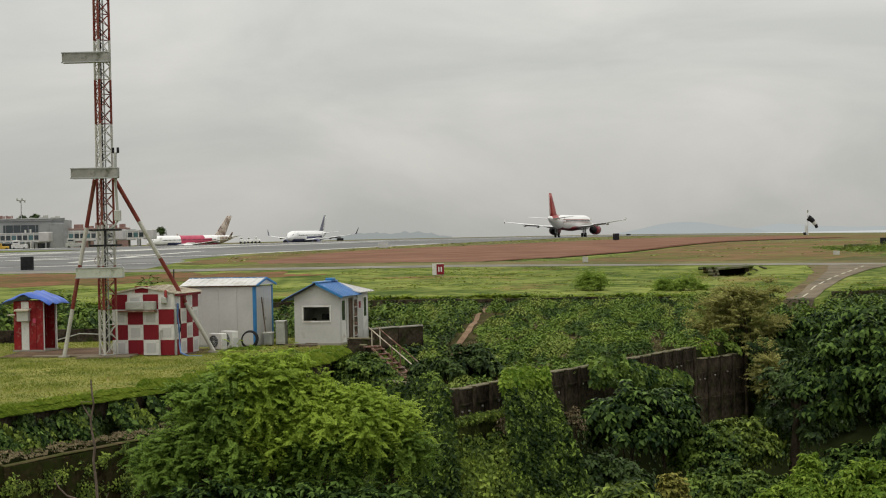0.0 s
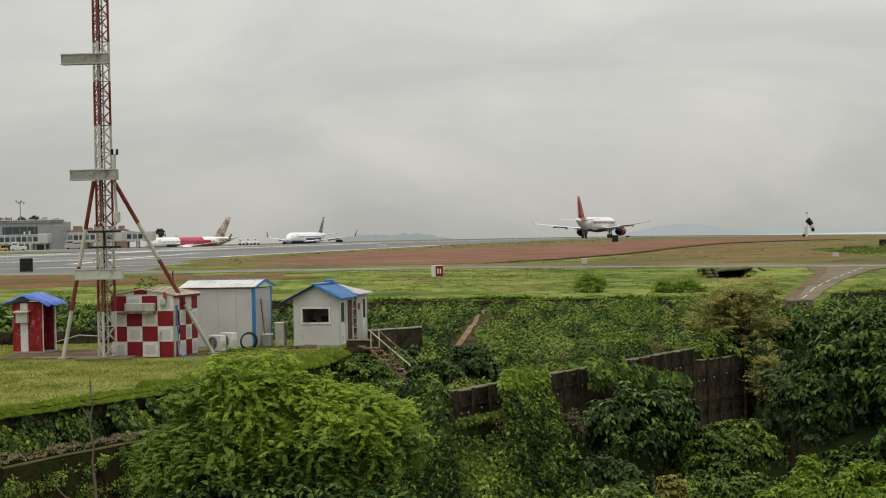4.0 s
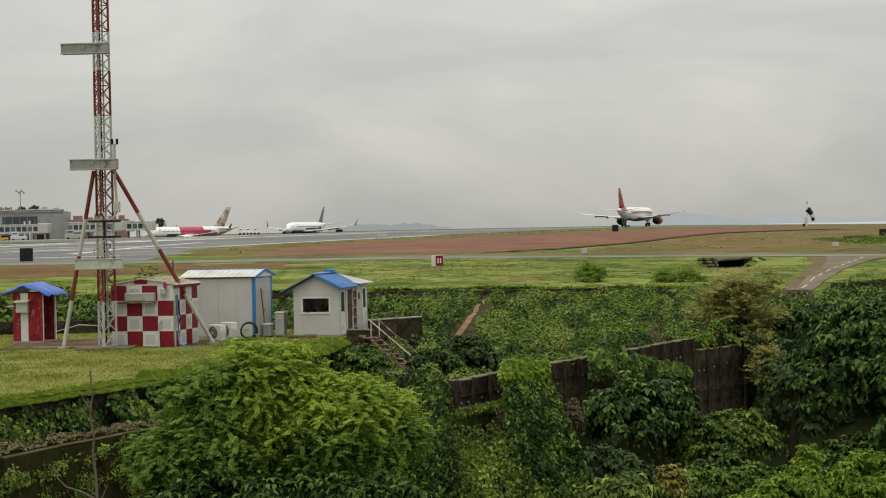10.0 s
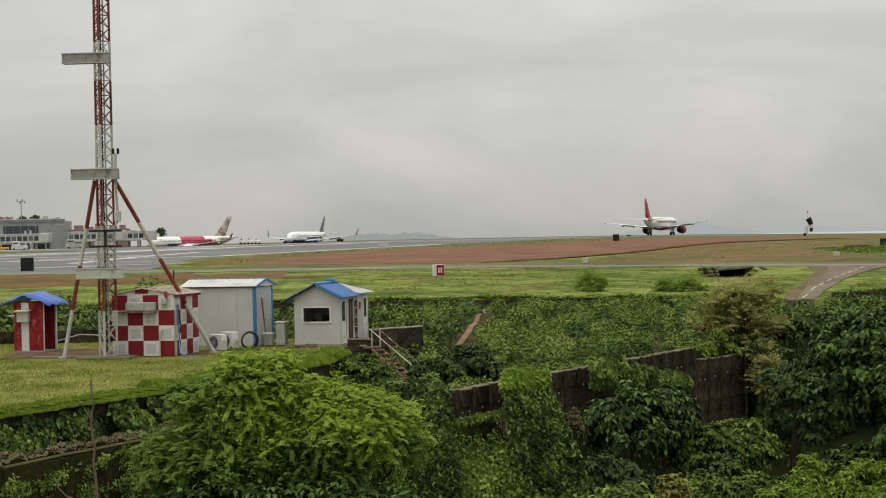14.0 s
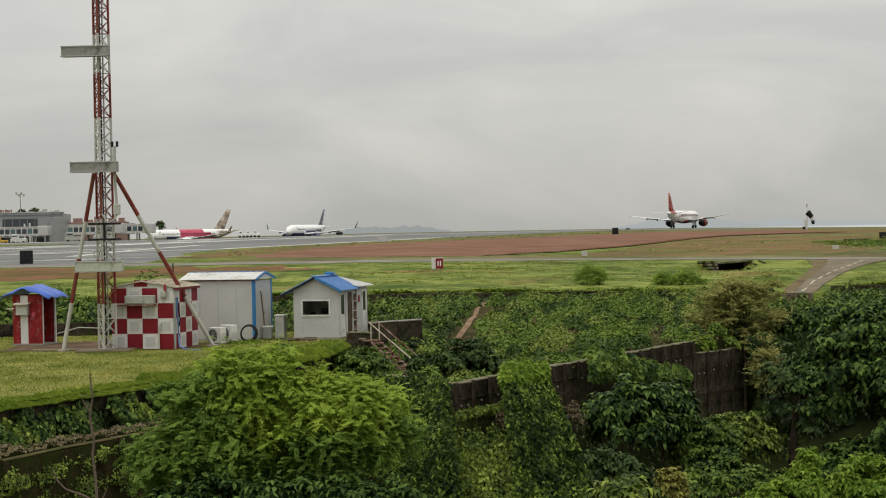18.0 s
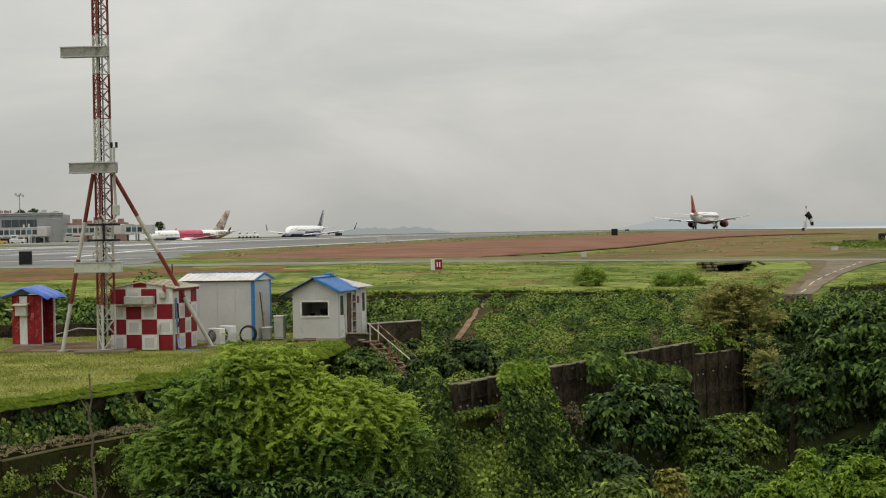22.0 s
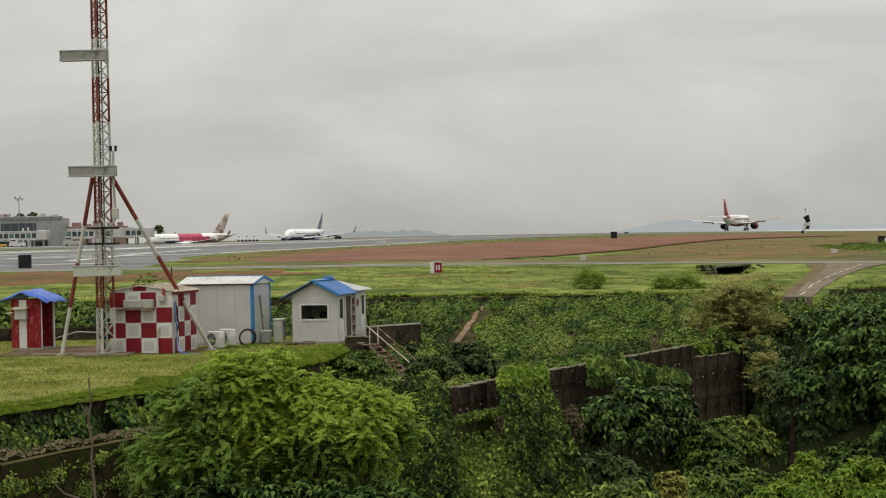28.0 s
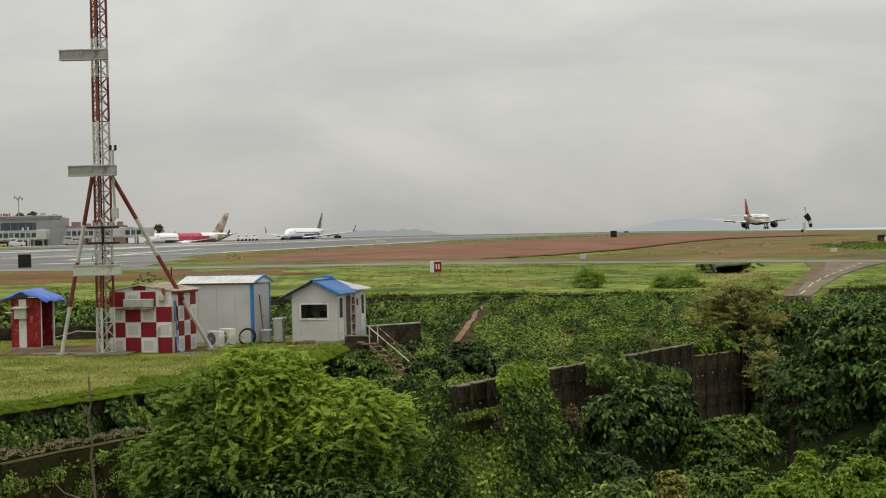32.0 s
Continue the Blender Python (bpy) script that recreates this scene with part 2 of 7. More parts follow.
GREYBOX = mixed("grey_cabinet", (0.32, 0.33, 0.295), (0.44, 0.445, 0.40), scale=2, fine=15, rough=0.5, stain=(0.2, 0.16, 0.11), stain_scale=3, stain_at=0.64)
BARK = mixed("bark", (0.045, 0.032, 0.022), (0.12, 0.09, 0.065), scale=3, fine=18, rough=0.95, bump=0.6, spec=0.05)
DEADWOOD = mixed("dead_wood", (0.085, 0.065, 0.045), (0.19, 0.15, 0.115), scale=4, fine=22, rough=0.95, bump=0.5, spec=0.05)
# near-black soil: shade in the gaps under foliage is put into its colour
SOILBED = mixed("soil_with_gap_shade", (0.008, 0.011, 0.004), (0.019, 0.023, 0.008), scale=0.6, fine=6, rough=0.95, bump=0.4, spec=0.0)
PATH = mixed("trodden_earth", (0.14, 0.09, 0.055), (0.27, 0.185, 0.12), scale=1.0, fine=8, rough=0.95, spec=0.05)
LITTER = leaf_mat("dry_leaf_litter", (0.085, 0.066, 0.035), (0.26, 0.215, 0.125), 0.1, rough=0.9)
PLANEWHITE = mixed("aircraft_white", (0.78, 0.78, 0.77), (0.84, 0.84, 0.83), scale=0.3, fine=3, rough=0.3, bump=0.0)
PLANEGREY = mixed("aircraft_grey", (0.34, 0.34, 0.35), (0.42, 0.42, 0.43), scale=0.3, fine=3, rough=0.35, bump=0.0)
PLANERED = mixed("aircraft_red", (0.27, 0.040, 0.038), (0.34, 0.065, 0.058), scale=0.3, fine=3, rough=0.4, bump=0.0)
PLANEFIN = mixed("aircraft_fin_grey_navy", (0.10, 0.105, 0.15), (0.17, 0.175, 0.22), scale=0.3, fine=3, rough=0.4, bump=0.0)
PLANEPALE = mixed("aircraft_rudder_pale", (0.50, 0.30, 0.28), (0.60, 0.40, 0.38), scale=0.3, fine=3, rough=0.4, bump=0.0)
PLANEMAROON = mixed("aircraft_engine_red", (0.13, 0.018, 0.024), (0.20, 0.03, 0.04), scale=0.3, fine=3, rough=0.4, bump=0.0)
PLANEPINK = mixed("aircraft_magenta", (0.40, 0.035, 0.09), (0.50, 0.09, 0.14), scale=0.35, fine=1.0, rough=0.4, bump=0.0, stain=(0.6, 0.42, 0.36), stain_scale=0.3, stain_at=0.66)
PLANENAVY = mixed("aircraft_navy", (0.045, 0.05, 0.11), (0.07, 0.075, 0.15), scale=0.3, fine=3, rough=0.35, bump=0.0)
PLANETAN = mixed("aircraft_tail_art", (0.32, 0.25, 0.19), (0.64, 0.56, 0.49), scale=0.45, fine=1.2, rough=0.4, bump=0.0, stain=(0.17, 0.12, 0.10), stain_scale=0.5, stain_at=0.52)
TERMGREY = mixed("terminal_cladding", (0.235, 0.245, 0.245), (0.315, 0.325, 0.32), scale=0.08, fine=0.7, rough=0.5, bump=0.0, stain=(0.18, 0.185, 0.18), stain_scale=0.2, stain_at=0.58)
TERMBROWN = mixed("terminal_brick", (0.20, 0.115, 0.10), (0.32, 0.22, 0.19), scale=0.1, fine=0.8, rough=0.8, bump=0.0)
# emission backdrops: distance haze is put into their glow colour
HILL = glow("hazed_hill_glow", (0.395, 0.425, 0.425))
HILLFAR = glow("hazed_far_hill_glow", (0.42, 0.452, 0.447))
HAZEGLOW = glow("haze_band_glow", (0.60, 0.62, 0.605))
HILLTREE = glow("hazed_wood_glow", (0.315, 0.340, 0.330))


def glass(name="window_glass", tint=(0.03, 0.04, 0.045)):
    m, n, l, p = nodes_of(name)
    p.inputs["Base Color"].default_value = (*tint, 1)
    p.inputs["Roughness"].default_value = 0.08
    p.inputs["Specular IOR Level"].default_value = 0.6
    return m


GLASS = glass()
GLASSCLEAR, _n, _l, _p = nodes_of("clear_glass")
_p.inputs["Transmission Weight"].default_value, _p.inputs["Roughness"].default_value, _p.inputs["IOR"].default_value = 1.0, 0.02, 1.1
GLASSTEAL = glass("teal_glass", (0.07, 0.14, 0.145))
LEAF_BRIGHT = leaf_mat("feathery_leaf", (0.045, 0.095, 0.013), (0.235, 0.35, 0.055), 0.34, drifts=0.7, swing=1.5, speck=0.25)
# yellower, lighter copy: light on the crown's top is put into this colour
LEAF_LITTOP = leaf_mat("lit_feathery_leaf", (0.128, 0.218, 0.020), (0.42, 0.53, 0.072), 0.38, drifts=0.7, swing=1.2, speck=0.25)
LEAF_VINE = leaf_mat("vine_leaf", (0.015, 0.039, 0.008), (0.160, 0.235, 0.040), 0.12, drifts=1.2, swing=2.0, speck=0.6)
# dark plants, and filler leaves whose colour stands in for shade
LEAF_DARKSHADE = leaf_mat("dark_and_gap_shade_leaf", (0.008, 0.020, 0.006), (0.076, 0.120, 0.030), 0.10, drifts=1.1, swing=1.8, speck=0.7)
LEAF_CREEP = leaf_mat("young_creeper_leaf", (0.022, 0.046, 0.007), (0.29, 0.38, 0.060), 0.2, drifts=1.4, swing=1.4, speck=0.55, shine=0.15, middle=0.42)
LEAF_BROAD = leaf_mat("broad_climber_leaf", (0.008, 0.022, 0.006), (0.135, 0.215, 0.048), 0.12, drifts=0.9, swing=1.0, speck=0.9, rough=0.5, shine=0.08, middle=0.36)
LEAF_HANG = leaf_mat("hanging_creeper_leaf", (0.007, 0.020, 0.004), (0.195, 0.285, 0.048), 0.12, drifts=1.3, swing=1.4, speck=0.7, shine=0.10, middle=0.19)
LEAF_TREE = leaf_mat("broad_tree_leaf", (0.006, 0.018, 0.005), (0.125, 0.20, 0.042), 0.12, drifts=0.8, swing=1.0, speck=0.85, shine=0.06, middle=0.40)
LEAF_OCHRE = leaf_mat("yellowing_leaf", (0.10, 0.10, 0.02), (0.34, 0.32, 0.07), 0.2)
LEAF_DULL = leaf_mat("dull_weed_leaf", (0.045, 0.052, 0.014), (0.19, 0.18, 0.055), 0.2, dead=(0.25, 0.18, 0.095), drifts=0.7, swing=1.6, speck=0.4)
LEAF_LIME = leaf_mat("lime_shrub_leaf", (0.085, 0.16, 0.014), (0.27, 0.37, 0.05), 0.35)
LEAF_BROWN = leaf_mat("olive_brown_leaf", (0.17, 0.178, 0.047), (0.45, 0.43, 0.145), 0.40, dead=(0.42, 0.32, 0.17), swing=0.9, speck=0.5)
LEAF_FIELD = leaf_mat("weed_leaf", (0.078, 0.138, 0.021), (0.21, 0.295, 0.054), 0.08, drifts=1.1, swing=1.3, speck=0.2)
LEAF_FIELDPALE = leaf_mat("pale_weed_leaf", (0.15, 0.20, 0.040), (0.275, 0.335, 0.074), 0.08, drifts=1.1, swing=1.2, speck=0.2)
LEAF_FIELDDEEP = leaf_mat("deep_weed_leaf", (0.022, 0.052, 0.012), (0.10, 0.16, 0.036), 0.06, drifts=1.1, swing=1.0, speck=0.25)
BLADE = leaf_mat("grass_blade", (0.10, 0.145, 0.018), (0.31, 0.33, 0.070), 0.3, dead=(0.36, 0.31, 0.12), drifts=0.4, swing=2.3, speck=0.5)
MEADOW = leaf_mat("meadow_blade", (0.14, 0.20, 0.026), (0.37, 0.39, 0.085), 0.38, dead=(0.30, 0.23, 0.09))
MEADOWDULL = leaf_mat("dry_meadow_blade", (0.12, 0.135, 0.030), (0.29, 0.285, 0.080), 0.3, dead=(0.30, 0.22, 0.11), drifts=0.3, swing=1.4, speck=0.4)
FRINGE = leaf_mat("fringe_blade", (0.10, 0.17, 0.015), (0.29, 0.36, 0.05), 0.35)
LEAF_MEADOWBUSH = leaf_mat("meadow_bush_leaf", (0.11, 0.19, 0.026), (0.36, 0.47, 0.085), 0.42, drifts=1.2, swing=1.3, speck=0.5)


# ---- mesh helpers ----
def empty(name, m=None):
    ob = new(name)
    if m is not None:
        ob.matrix_basis = m
    return ob


def part(name, bm, material, parent=None, label="", m=None, smooth=False):
    """Link a bmesh as one mesh object, under parent."""
    me = bpy.data.meshes.new(name)
    bm.to_mesh(me)
    bm.free()
    for k in (material if isinstance(material, (list, tuple)) else [material]):
        me.materials.append(k)
    if smooth:
        me.polygons.foreach_set("use_smooth", [True] * len(me.polygons))
    ob = new(name, me)
    ob.parent = parent
    if m is not None:
        ob.matrix_basis = m
    return tagged(ob, label)


def again(name, mesh, parent, m):
    ob = new(name, mesh)
    ob.parent = parent
    ob.matrix_basis = m
    return ob


def box(sx, sy, sz, m=None, bevel=0.0, bm=None):
    """A box centred on x and y that stands on z = 0."""
    bm = bm or bmesh.new()
    made = bmesh.ops.create_cube(bm, size=1.0, matrix=(m or Matrix()) @ Matrix.Translation((0, 0, sz / 2)) @ Matrix.Diagonal((sx, sy, sz, 1)))
    if bevel:
        edges = list({e for v in made["verts"] for e in v.link_edges})
        bmesh.ops.bevel(bm, geom=edges, offset=bevel, segments=1, affect="EDGES")
    return bm


def tube(points, radius, sides=8, bm=None, taper=1.0):
    """A round bar along points."""
    bm = bm or bmesh.new()
    pts = [Vector(p) for p in points]
    rings = []
    for i, p in enumerate(pts):
        d = (pts[min(i + 1, len(pts) - 1)] - pts[max(i - 1, 0)]).normalized()
        a = d.cross(Vector((0, 0, 1)) if abs(d.z) < 0.95 else Vector((0, 1, 0))).normalized()
        b = d.cross(a)
        r = radius * (1 + (taper - 1) * i / max(1, len(pts) - 1))
        rings.append([bm.verts.new(p + (a * math.cos(2 * math.pi * k / sides) + b * math.sin(2 * math.pi * k / sides)) * r) for k in range(sides)])
    for r0, r1 in zip(rings, rings[1:]):
        for k in range(sides):
            bm.faces.new((r0[k], r0[(k + 1) % sides], r1[(k + 1) % sides], r1[k]))
    bm.faces.new(rings[0][::-1])
    bm.faces.new(rings[-1])
    return bm


def prism(outline, y0, y1, bm=None, m=None):
    """An outline of (x, z) drawn out along y."""
    bm = bm or bmesh.new()
    m = m or Matrix()
    a = [bm.verts.new(m @ Vector((x, y0, z))) for x, z in outline]
    b = [bm.verts.new(m @ Vector((x, y1, z))) for x, z in outline]
    n = len(a)
    bm.faces.new(a)
    bm.faces.new(b[::-1])
    for i in range(n):
        bm.faces.new((a[i], b[i], b[(i + 1) % n], a[(i + 1) % n]))
    bmesh.ops.recalc_face_normals(bm, faces=bm.faces)
    return bm


def mesh_of(name, verts, faces, material):
    me = bpy.data.meshes.new(name)
    me.from_pydata(verts, [], faces)
    for k in (material if isinstance(material, (list, tuple)) else [material]):
        me.materials.append(k)
    return me


# ---- the lie of the land ----
FAR_Y = [114.6, 155, 175, 250, 350, 450, 700, 1200, 1600, 2600, 4900]
FAR_Z = [0.66, 1.66, 1.9, 2.66, 3.2, 3.62, 3.66, 3.5, -8, -60, -90]
# the line of the retaining walls, y over x
WALL_X = [-60, -12.54, -9.34, -5.93, -4.84, -4.3, -2.8, 0.19, 10.35, 13.19, 18, 40, 90]
WALL_Y = [-20, 49.87, 56.48, 64.49, 67.97, 70.5, 69.0, 56.7, 75.0, 79.0, 81, 84, 90]


def smooth(a, b, v):
    k = np.clip((v - a) / (b - a), 0, 1)
    return k * k * (3 - 2 * k)


def land(x, y):
    """Height of the ground at x, y (numpy)."""
    x, y = np.asarray(x, float), np.asarray(y, float)
    far = np.interp(y, FAR_Y, FAR_Z)
    u = x / np.maximum(y, 60)
    far = far - 1.6 * np.clip(u / 0.25, -1.5, 1.5) ** 2 * smooth(420, 760, y) - 0.9 * smooth(0.1, 0.27, u) * smooth(250, 420, y)
    field = -0.55 + 0.72 * smooth(58, 112, y) + 0.10 * np.sin(x * 0.9 + 1.3 * np.sin(y * 0.35)) * np.sin(y * 0.7)
    ditch = smooth(-4.4, -3.7, x) * (1 - smooth(0.5, 4.5, x)) * (1 - smooth(74, 90, y))
    field = field - 1.0 * ditch
    edge = np.where(y < 76.2, -4.3, -3.2)
    lawn = (1 - smooth(edge - 0.2, edge + 0.2, x)) * (1 - smooth(83.5, 85.5, y))
    back = field * (1 - lawn)
    yb = np.interp(x, WALL_X, WALL_Y)
    d = yb - y
    left = np.where(d < 4.0, -1.12, -3.2 - 0.26 * (d - 4.0))
    foot = np.interp(x, [-4, 0, 2, 4, 10, 13, 20], [-1.4, -1.35, -1.4, -2.0, -4.2, -4.5, -3.6])
    right = foot - 0.62 * np.maximum(d, 0)
    k = smooth(-4.6, -2.0, x)
    front = np.maximum(left * (1 - k) + right * k, -8.0 + 0.25 * np.sin(x * 0.7) * np.sin(y * 0.5))
    back = back - 0.8 * smooth(20.3, 21.4, x) * (1 - smooth(23.8, 25.0, x)) * smooth(103, 108, y)
    near = np.where(d < -0.45, back, front)
    dip = 0.72 * smooth(20.0, 21.9, x + 0.10 * (147.5 - y)) * (1 - smooth(25.0, 26.6, x + 0.16 * (147.5 - y))) * smooth(134, 146.5, y) * (y < 148.3) + 0.72 * ((np.abs(x - 24.05) < 1.3) & (y >= 148.3) & (y < 151.2))
    low = 0.22 * smooth(-2, 17, x) * (1 - smooth(26, 30, x)) * (1 - smooth(114.6, 132, y))
    low = low + 0.33 * smooth(19.6, 21.4, x) * (1 - smooth(23.9, 25.6, x)) * (1 - smooth(114.6, 127, y))
    return np.where(y > 114.3, far - dip - low, near)


def land1(x, y):
    return float(land(x, y))


def steps(*runs):
    out = []
    for a, b, s in runs:
        out += list(np.arange(a, b, s))
    return np.array(sorted(set(np.round(out, 3))))


gx = steps((-4900, -900, 400), (-900, -200, 50), (-200, -60, 10), (-60, -26, 2), (-26, 26, 0.5), (26, 60, 2), (60, 200, 10), (200, 900, 50), (900, 4901, 400))
gy = steps(*[(v, v + 1, 5) for v in FAR_Y[:-1]], (-900, -60, 60), (-60, 20, 4), (20, 118, 0.5), (118, 152, 0.6), (152, 260, 2), (260, 800, 10), (800, 4900, 100))
X, Y = np.meshgrid(gx, gy)
Zg = land(X, Y)
nx, ny = len(gx), len(gy)
idx = np.arange(nx * ny).reshape(ny, nx)
quads = np.stack([idx[:-1, :-1], idx[:-1, 1:], idx[1:, 1:], idx[1:, :-1]], -1).reshape(-1, 4)
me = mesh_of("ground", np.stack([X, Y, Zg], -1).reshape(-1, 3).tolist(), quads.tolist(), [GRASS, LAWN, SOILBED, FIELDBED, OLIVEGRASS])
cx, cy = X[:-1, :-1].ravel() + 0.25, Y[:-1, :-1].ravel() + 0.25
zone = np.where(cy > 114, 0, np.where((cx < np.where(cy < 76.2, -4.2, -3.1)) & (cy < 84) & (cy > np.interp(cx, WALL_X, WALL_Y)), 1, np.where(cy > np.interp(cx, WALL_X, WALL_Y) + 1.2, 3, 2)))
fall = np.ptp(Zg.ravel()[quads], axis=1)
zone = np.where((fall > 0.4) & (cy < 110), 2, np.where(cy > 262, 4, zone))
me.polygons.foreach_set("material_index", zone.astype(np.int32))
me.polygons.foreach_set("use_smooth", np.ones(len(quads), bool))
ground = tagged(new("ground", me), "grassy airfield ground above an overgrown hollow", "ground", kind="structure")


def sheet(name, near_edge, far_edge, lift, material, label, category, n=60, rows=14, ragged=0.0):
    """A strip of surface laid on the land between two edges, each a short run of (x, y)."""
    def along(run, k):
        t = np.linspace(0, 1, len(run))
        return np.interp(k, t, [p[0] for p in run]), np.interp(k, t, [p[1] for p in run])
    k = np.linspace(0, 1, n)
    ax, ay = along(near_edge, k)
    bx, by = along(far_edge, k)
    j = np.linspace(0, 1, rows)[:, None]
    if ragged:
        wob = np.array([[noise.noise(Vector((v * 0.35, w * 0.12, s))) + 0.6 * noise.noise(Vector((v * 1.1, w * 0.4, s + 4))) for v, w in zip(ex, ey)] for s, ex, ey in ((0.0, ax, ay), (9.0, bx, by))])
        gap = np.hypot(bx - ax, by - ay) + 1e-6
        ux, uy = (bx - ax) / gap, (by - ay) / gap
        ax, ay = ax + ux * wob[0] * ragged, ay + uy * wob[0] * ragged
        bx, by = bx + ux * wob[1] * ragged * 2, by + uy * wob[1] * ragged * 2
    px, py = ax + (bx - ax) * j, ay + (by - ay) * j
    pz = land(px, py) + lift
    i = np.arange(n * rows).reshape(rows, n)
    q = np.stack([i[:-1, :-1], i[:-1, 1:], i[1:, 1:], i[1:, :-1]], -1).reshape(-1, 4)
    ob = new(name, mesh_of(name, np.stack([px, py, pz], -1).reshape(-1, 3).tolist(), q.tolist(), material))
    return tagged(ob, label, category, kind="structure")


# tarmac, runway and perimeter road
sheet("apron", [(-300, 178), (-46, 178), (-30, 178), (-31, 214)], [(-420, 620), (-160, 620), (-120, 560), (-80, 420)], 0.02, TARMAC, "wet grey tarmac apron in front of the terminal", "apron", rows=40)
sheet("runway", [(-80, 178), (-34, 214), (-26, 265), (2, 350), (70, 560), (150, 760)], [(-300, 420), (-150, 520), (-90, 600), (-30, 700), (40, 800), (120, 900)], 0.03, TARMAC, "long wet runway sheet fading to the horizon", "runway", n=120, rows=50)
sheet("perimeter_road", [(-46, 172), (-24, 167), (1, 164), (19, 156), (34, 149.5), (60, 138)], [(-46, 180), (-24, 174.5), (1, 171), (19, 160.5), (34, 153.5), (60, 142)], 0.03, ROADGREY, "narrow pale concrete perimeter road", "road", n=90)
sheet("access_road", [(21.9, 114.45), (22.9, 116.6), (24.2, 119.9), (27.0, 128.3), (30.2, 140), (32.4, 149.6)], [(23.75, 114.45), (24.7, 116.6), (25.9, 119.8), (29.6, 130.3), (33.6, 140.5), (38.2, 149.6)], 0.045, ROADBROWN, "dusty brown access road with a broken centre line", "road", n=60)
sheet("road_shoulder", [(21.2, 114.45), (22.2, 116.6), (23.4, 119.9), (26.1, 128.3), (29.2, 140), (30.6, 149.6)], [(22.2, 114.45), (23.2, 116.6), (24.5, 119.9), (27.4, 128.3), (30.6, 140), (32.8, 149.6)], 0.03, ROADSIDE, "trodden brown earth beside the access road", "soil", n=60, ragged=0.25)
sheet("soil_strip", [(-20, 192), (-8, 185), (5, 181), (12, 191), (22, 212), (31, 240), (45, 284), (62, 314), (78, 342)], [(-21, 200), (-17, 240), (-9, 272), (4, 300), (20, 330), (40, 372), (60, 400), (84, 424)], 0.03, DIRT, "wide strip of bare red laterite soil", "soil", n=200, rows=40, ragged=2.5)
sheet("dry_verge", [(-30, 197), (-22, 194), (-14, 189), (-4, 184)], [(-30, 212), (-25, 240), (-14, 268), (-4, 286)], 0.02, BROWNGRASS, "dry grass fading into bare soil", "ground", n=60, rows=16, ragged=4)
sheet("soil_edge", [(4, 179.6), (12, 189.2), (22, 210), (31, 238), (45, 282), (62, 312), (78, 340)], [(4.2, 181.4), (12.2, 192.2), (22.2, 215), (31.2, 244), (45.2, 290), (62.2, 322), (78.2, 352)], 0.10, DIRT_EDGE, "raised dark edge of turned red soil", "soil", n=160, rows=3, ragged=1.0)
sheet("dry_ground", [(12, 172), (22, 168), (33, 163), (42, 172)], [(42, 272), (52, 268), (62, 262), (66, 250)], 0.02, BROWNGRASS, "patchy dry grass and bare brown soil", "ground", n=90, rows=24, ragged=4)
sheet("road_verge", [(-24, 174.6), (1, 171.1), (12, 165), (19, 160.6), (34, 153.6), (60, 142.1)], [(-20, 192), (-8, 185), (5, 181.5), (14, 177), (26, 172), (46, 172)], 0.016, OLIVEGRASS, "dull olive verge beside the perimeter road", "ground", n=90, rows=12, ragged=0.5)
sheet("runway_verge", [(-21, 201), (-16, 242), (-8, 274), (5, 302), (21, 332), (41, 374), (61, 402), (85, 426)], [(-31, 216), (-24, 262), (-8, 310), (12, 372), (38, 452), (66, 540), (100, 620), (140, 720)], 0.018, OLIVEGRASS, "dull olive grass between soil and runway", "ground", n=90, rows=24, ragged=2)
sheet("dry_verge", [(52, 318), (70, 300), (100, 285), (150, 270)], [(84, 470), (110, 470), (150, 470), (210, 470)], 0.02, BROWNGRASS, "dry grass fading into bare soil", "ground", n=60, rows=24, ragged=6)
sheet("bare_patch", [(-60, 138), (-44, 139), (-30, 141), (-17, 146), (-11, 150)], [(-62, 171), (-44, 170), (-28, 163), (-16, 160), (-9, 153)], 0.02, REDPATCH, "bare reddish soil and dry grass beside the tarmac", "soil", n=80, rows=12, ragged=3)
sheet("yard_soil", [(-18.5, 73.0), (-16, 72.9), (-13, 72.6), (-9.8, 73.3)], [(-18.5, 78.5), (-16, 79.5), (-13, 78), (-9.6, 76.5)], 0.02, YARDSOIL, "bare trodden brown earth round the mast", "soil", n=40, rows=10, ragged=0.4)
sheet("apron_verge", [(-125, 326), (-105, 332), (-88, 342), (-72, 356)], [(-140, 372), (-115, 376), (-92, 380), (-76, 366)], 0.08, GRASS, "green verge between apron and terminal", "ground", n=50, rows=8, ragged=4)
for k, (a, b, w) in enumerate([((-120, 214), (-30, 245), 2.2), ((-30, 245), (0, 345), 2.0), ((-190, 300), (-60, 330), 5.0), ((-60, 330), (60, 640), 5.0), ((-150, 196), (-36, 198), 1.2), ((-90, 240), (-50, 400), 2.0), ((-160, 260), (-40, 268), 2.5), ((-110, 420), (-10, 560), 8.0), ((-74, 292), (-42, 362), 3.0), ((-59, 234), (-44, 262), 1.4), ((-44.5, 216), (-40, 300), 1.5), ((-60, 398), (-2, 636), 4.0), ((-47, 198), (-29, 205), 1.0)]):
    d = Vector((b[0] - a[0], b[1] - a[1])).normalized()
    sheet("runway_line", [a, b], [(a[0] - d.y * w, a[1] + d.x * w), (b[0] - d.y * w, b[1] + d.x * w)], 0.045, LINE, "worn white painted line on the tarmac", "line", n=40, rows=2)
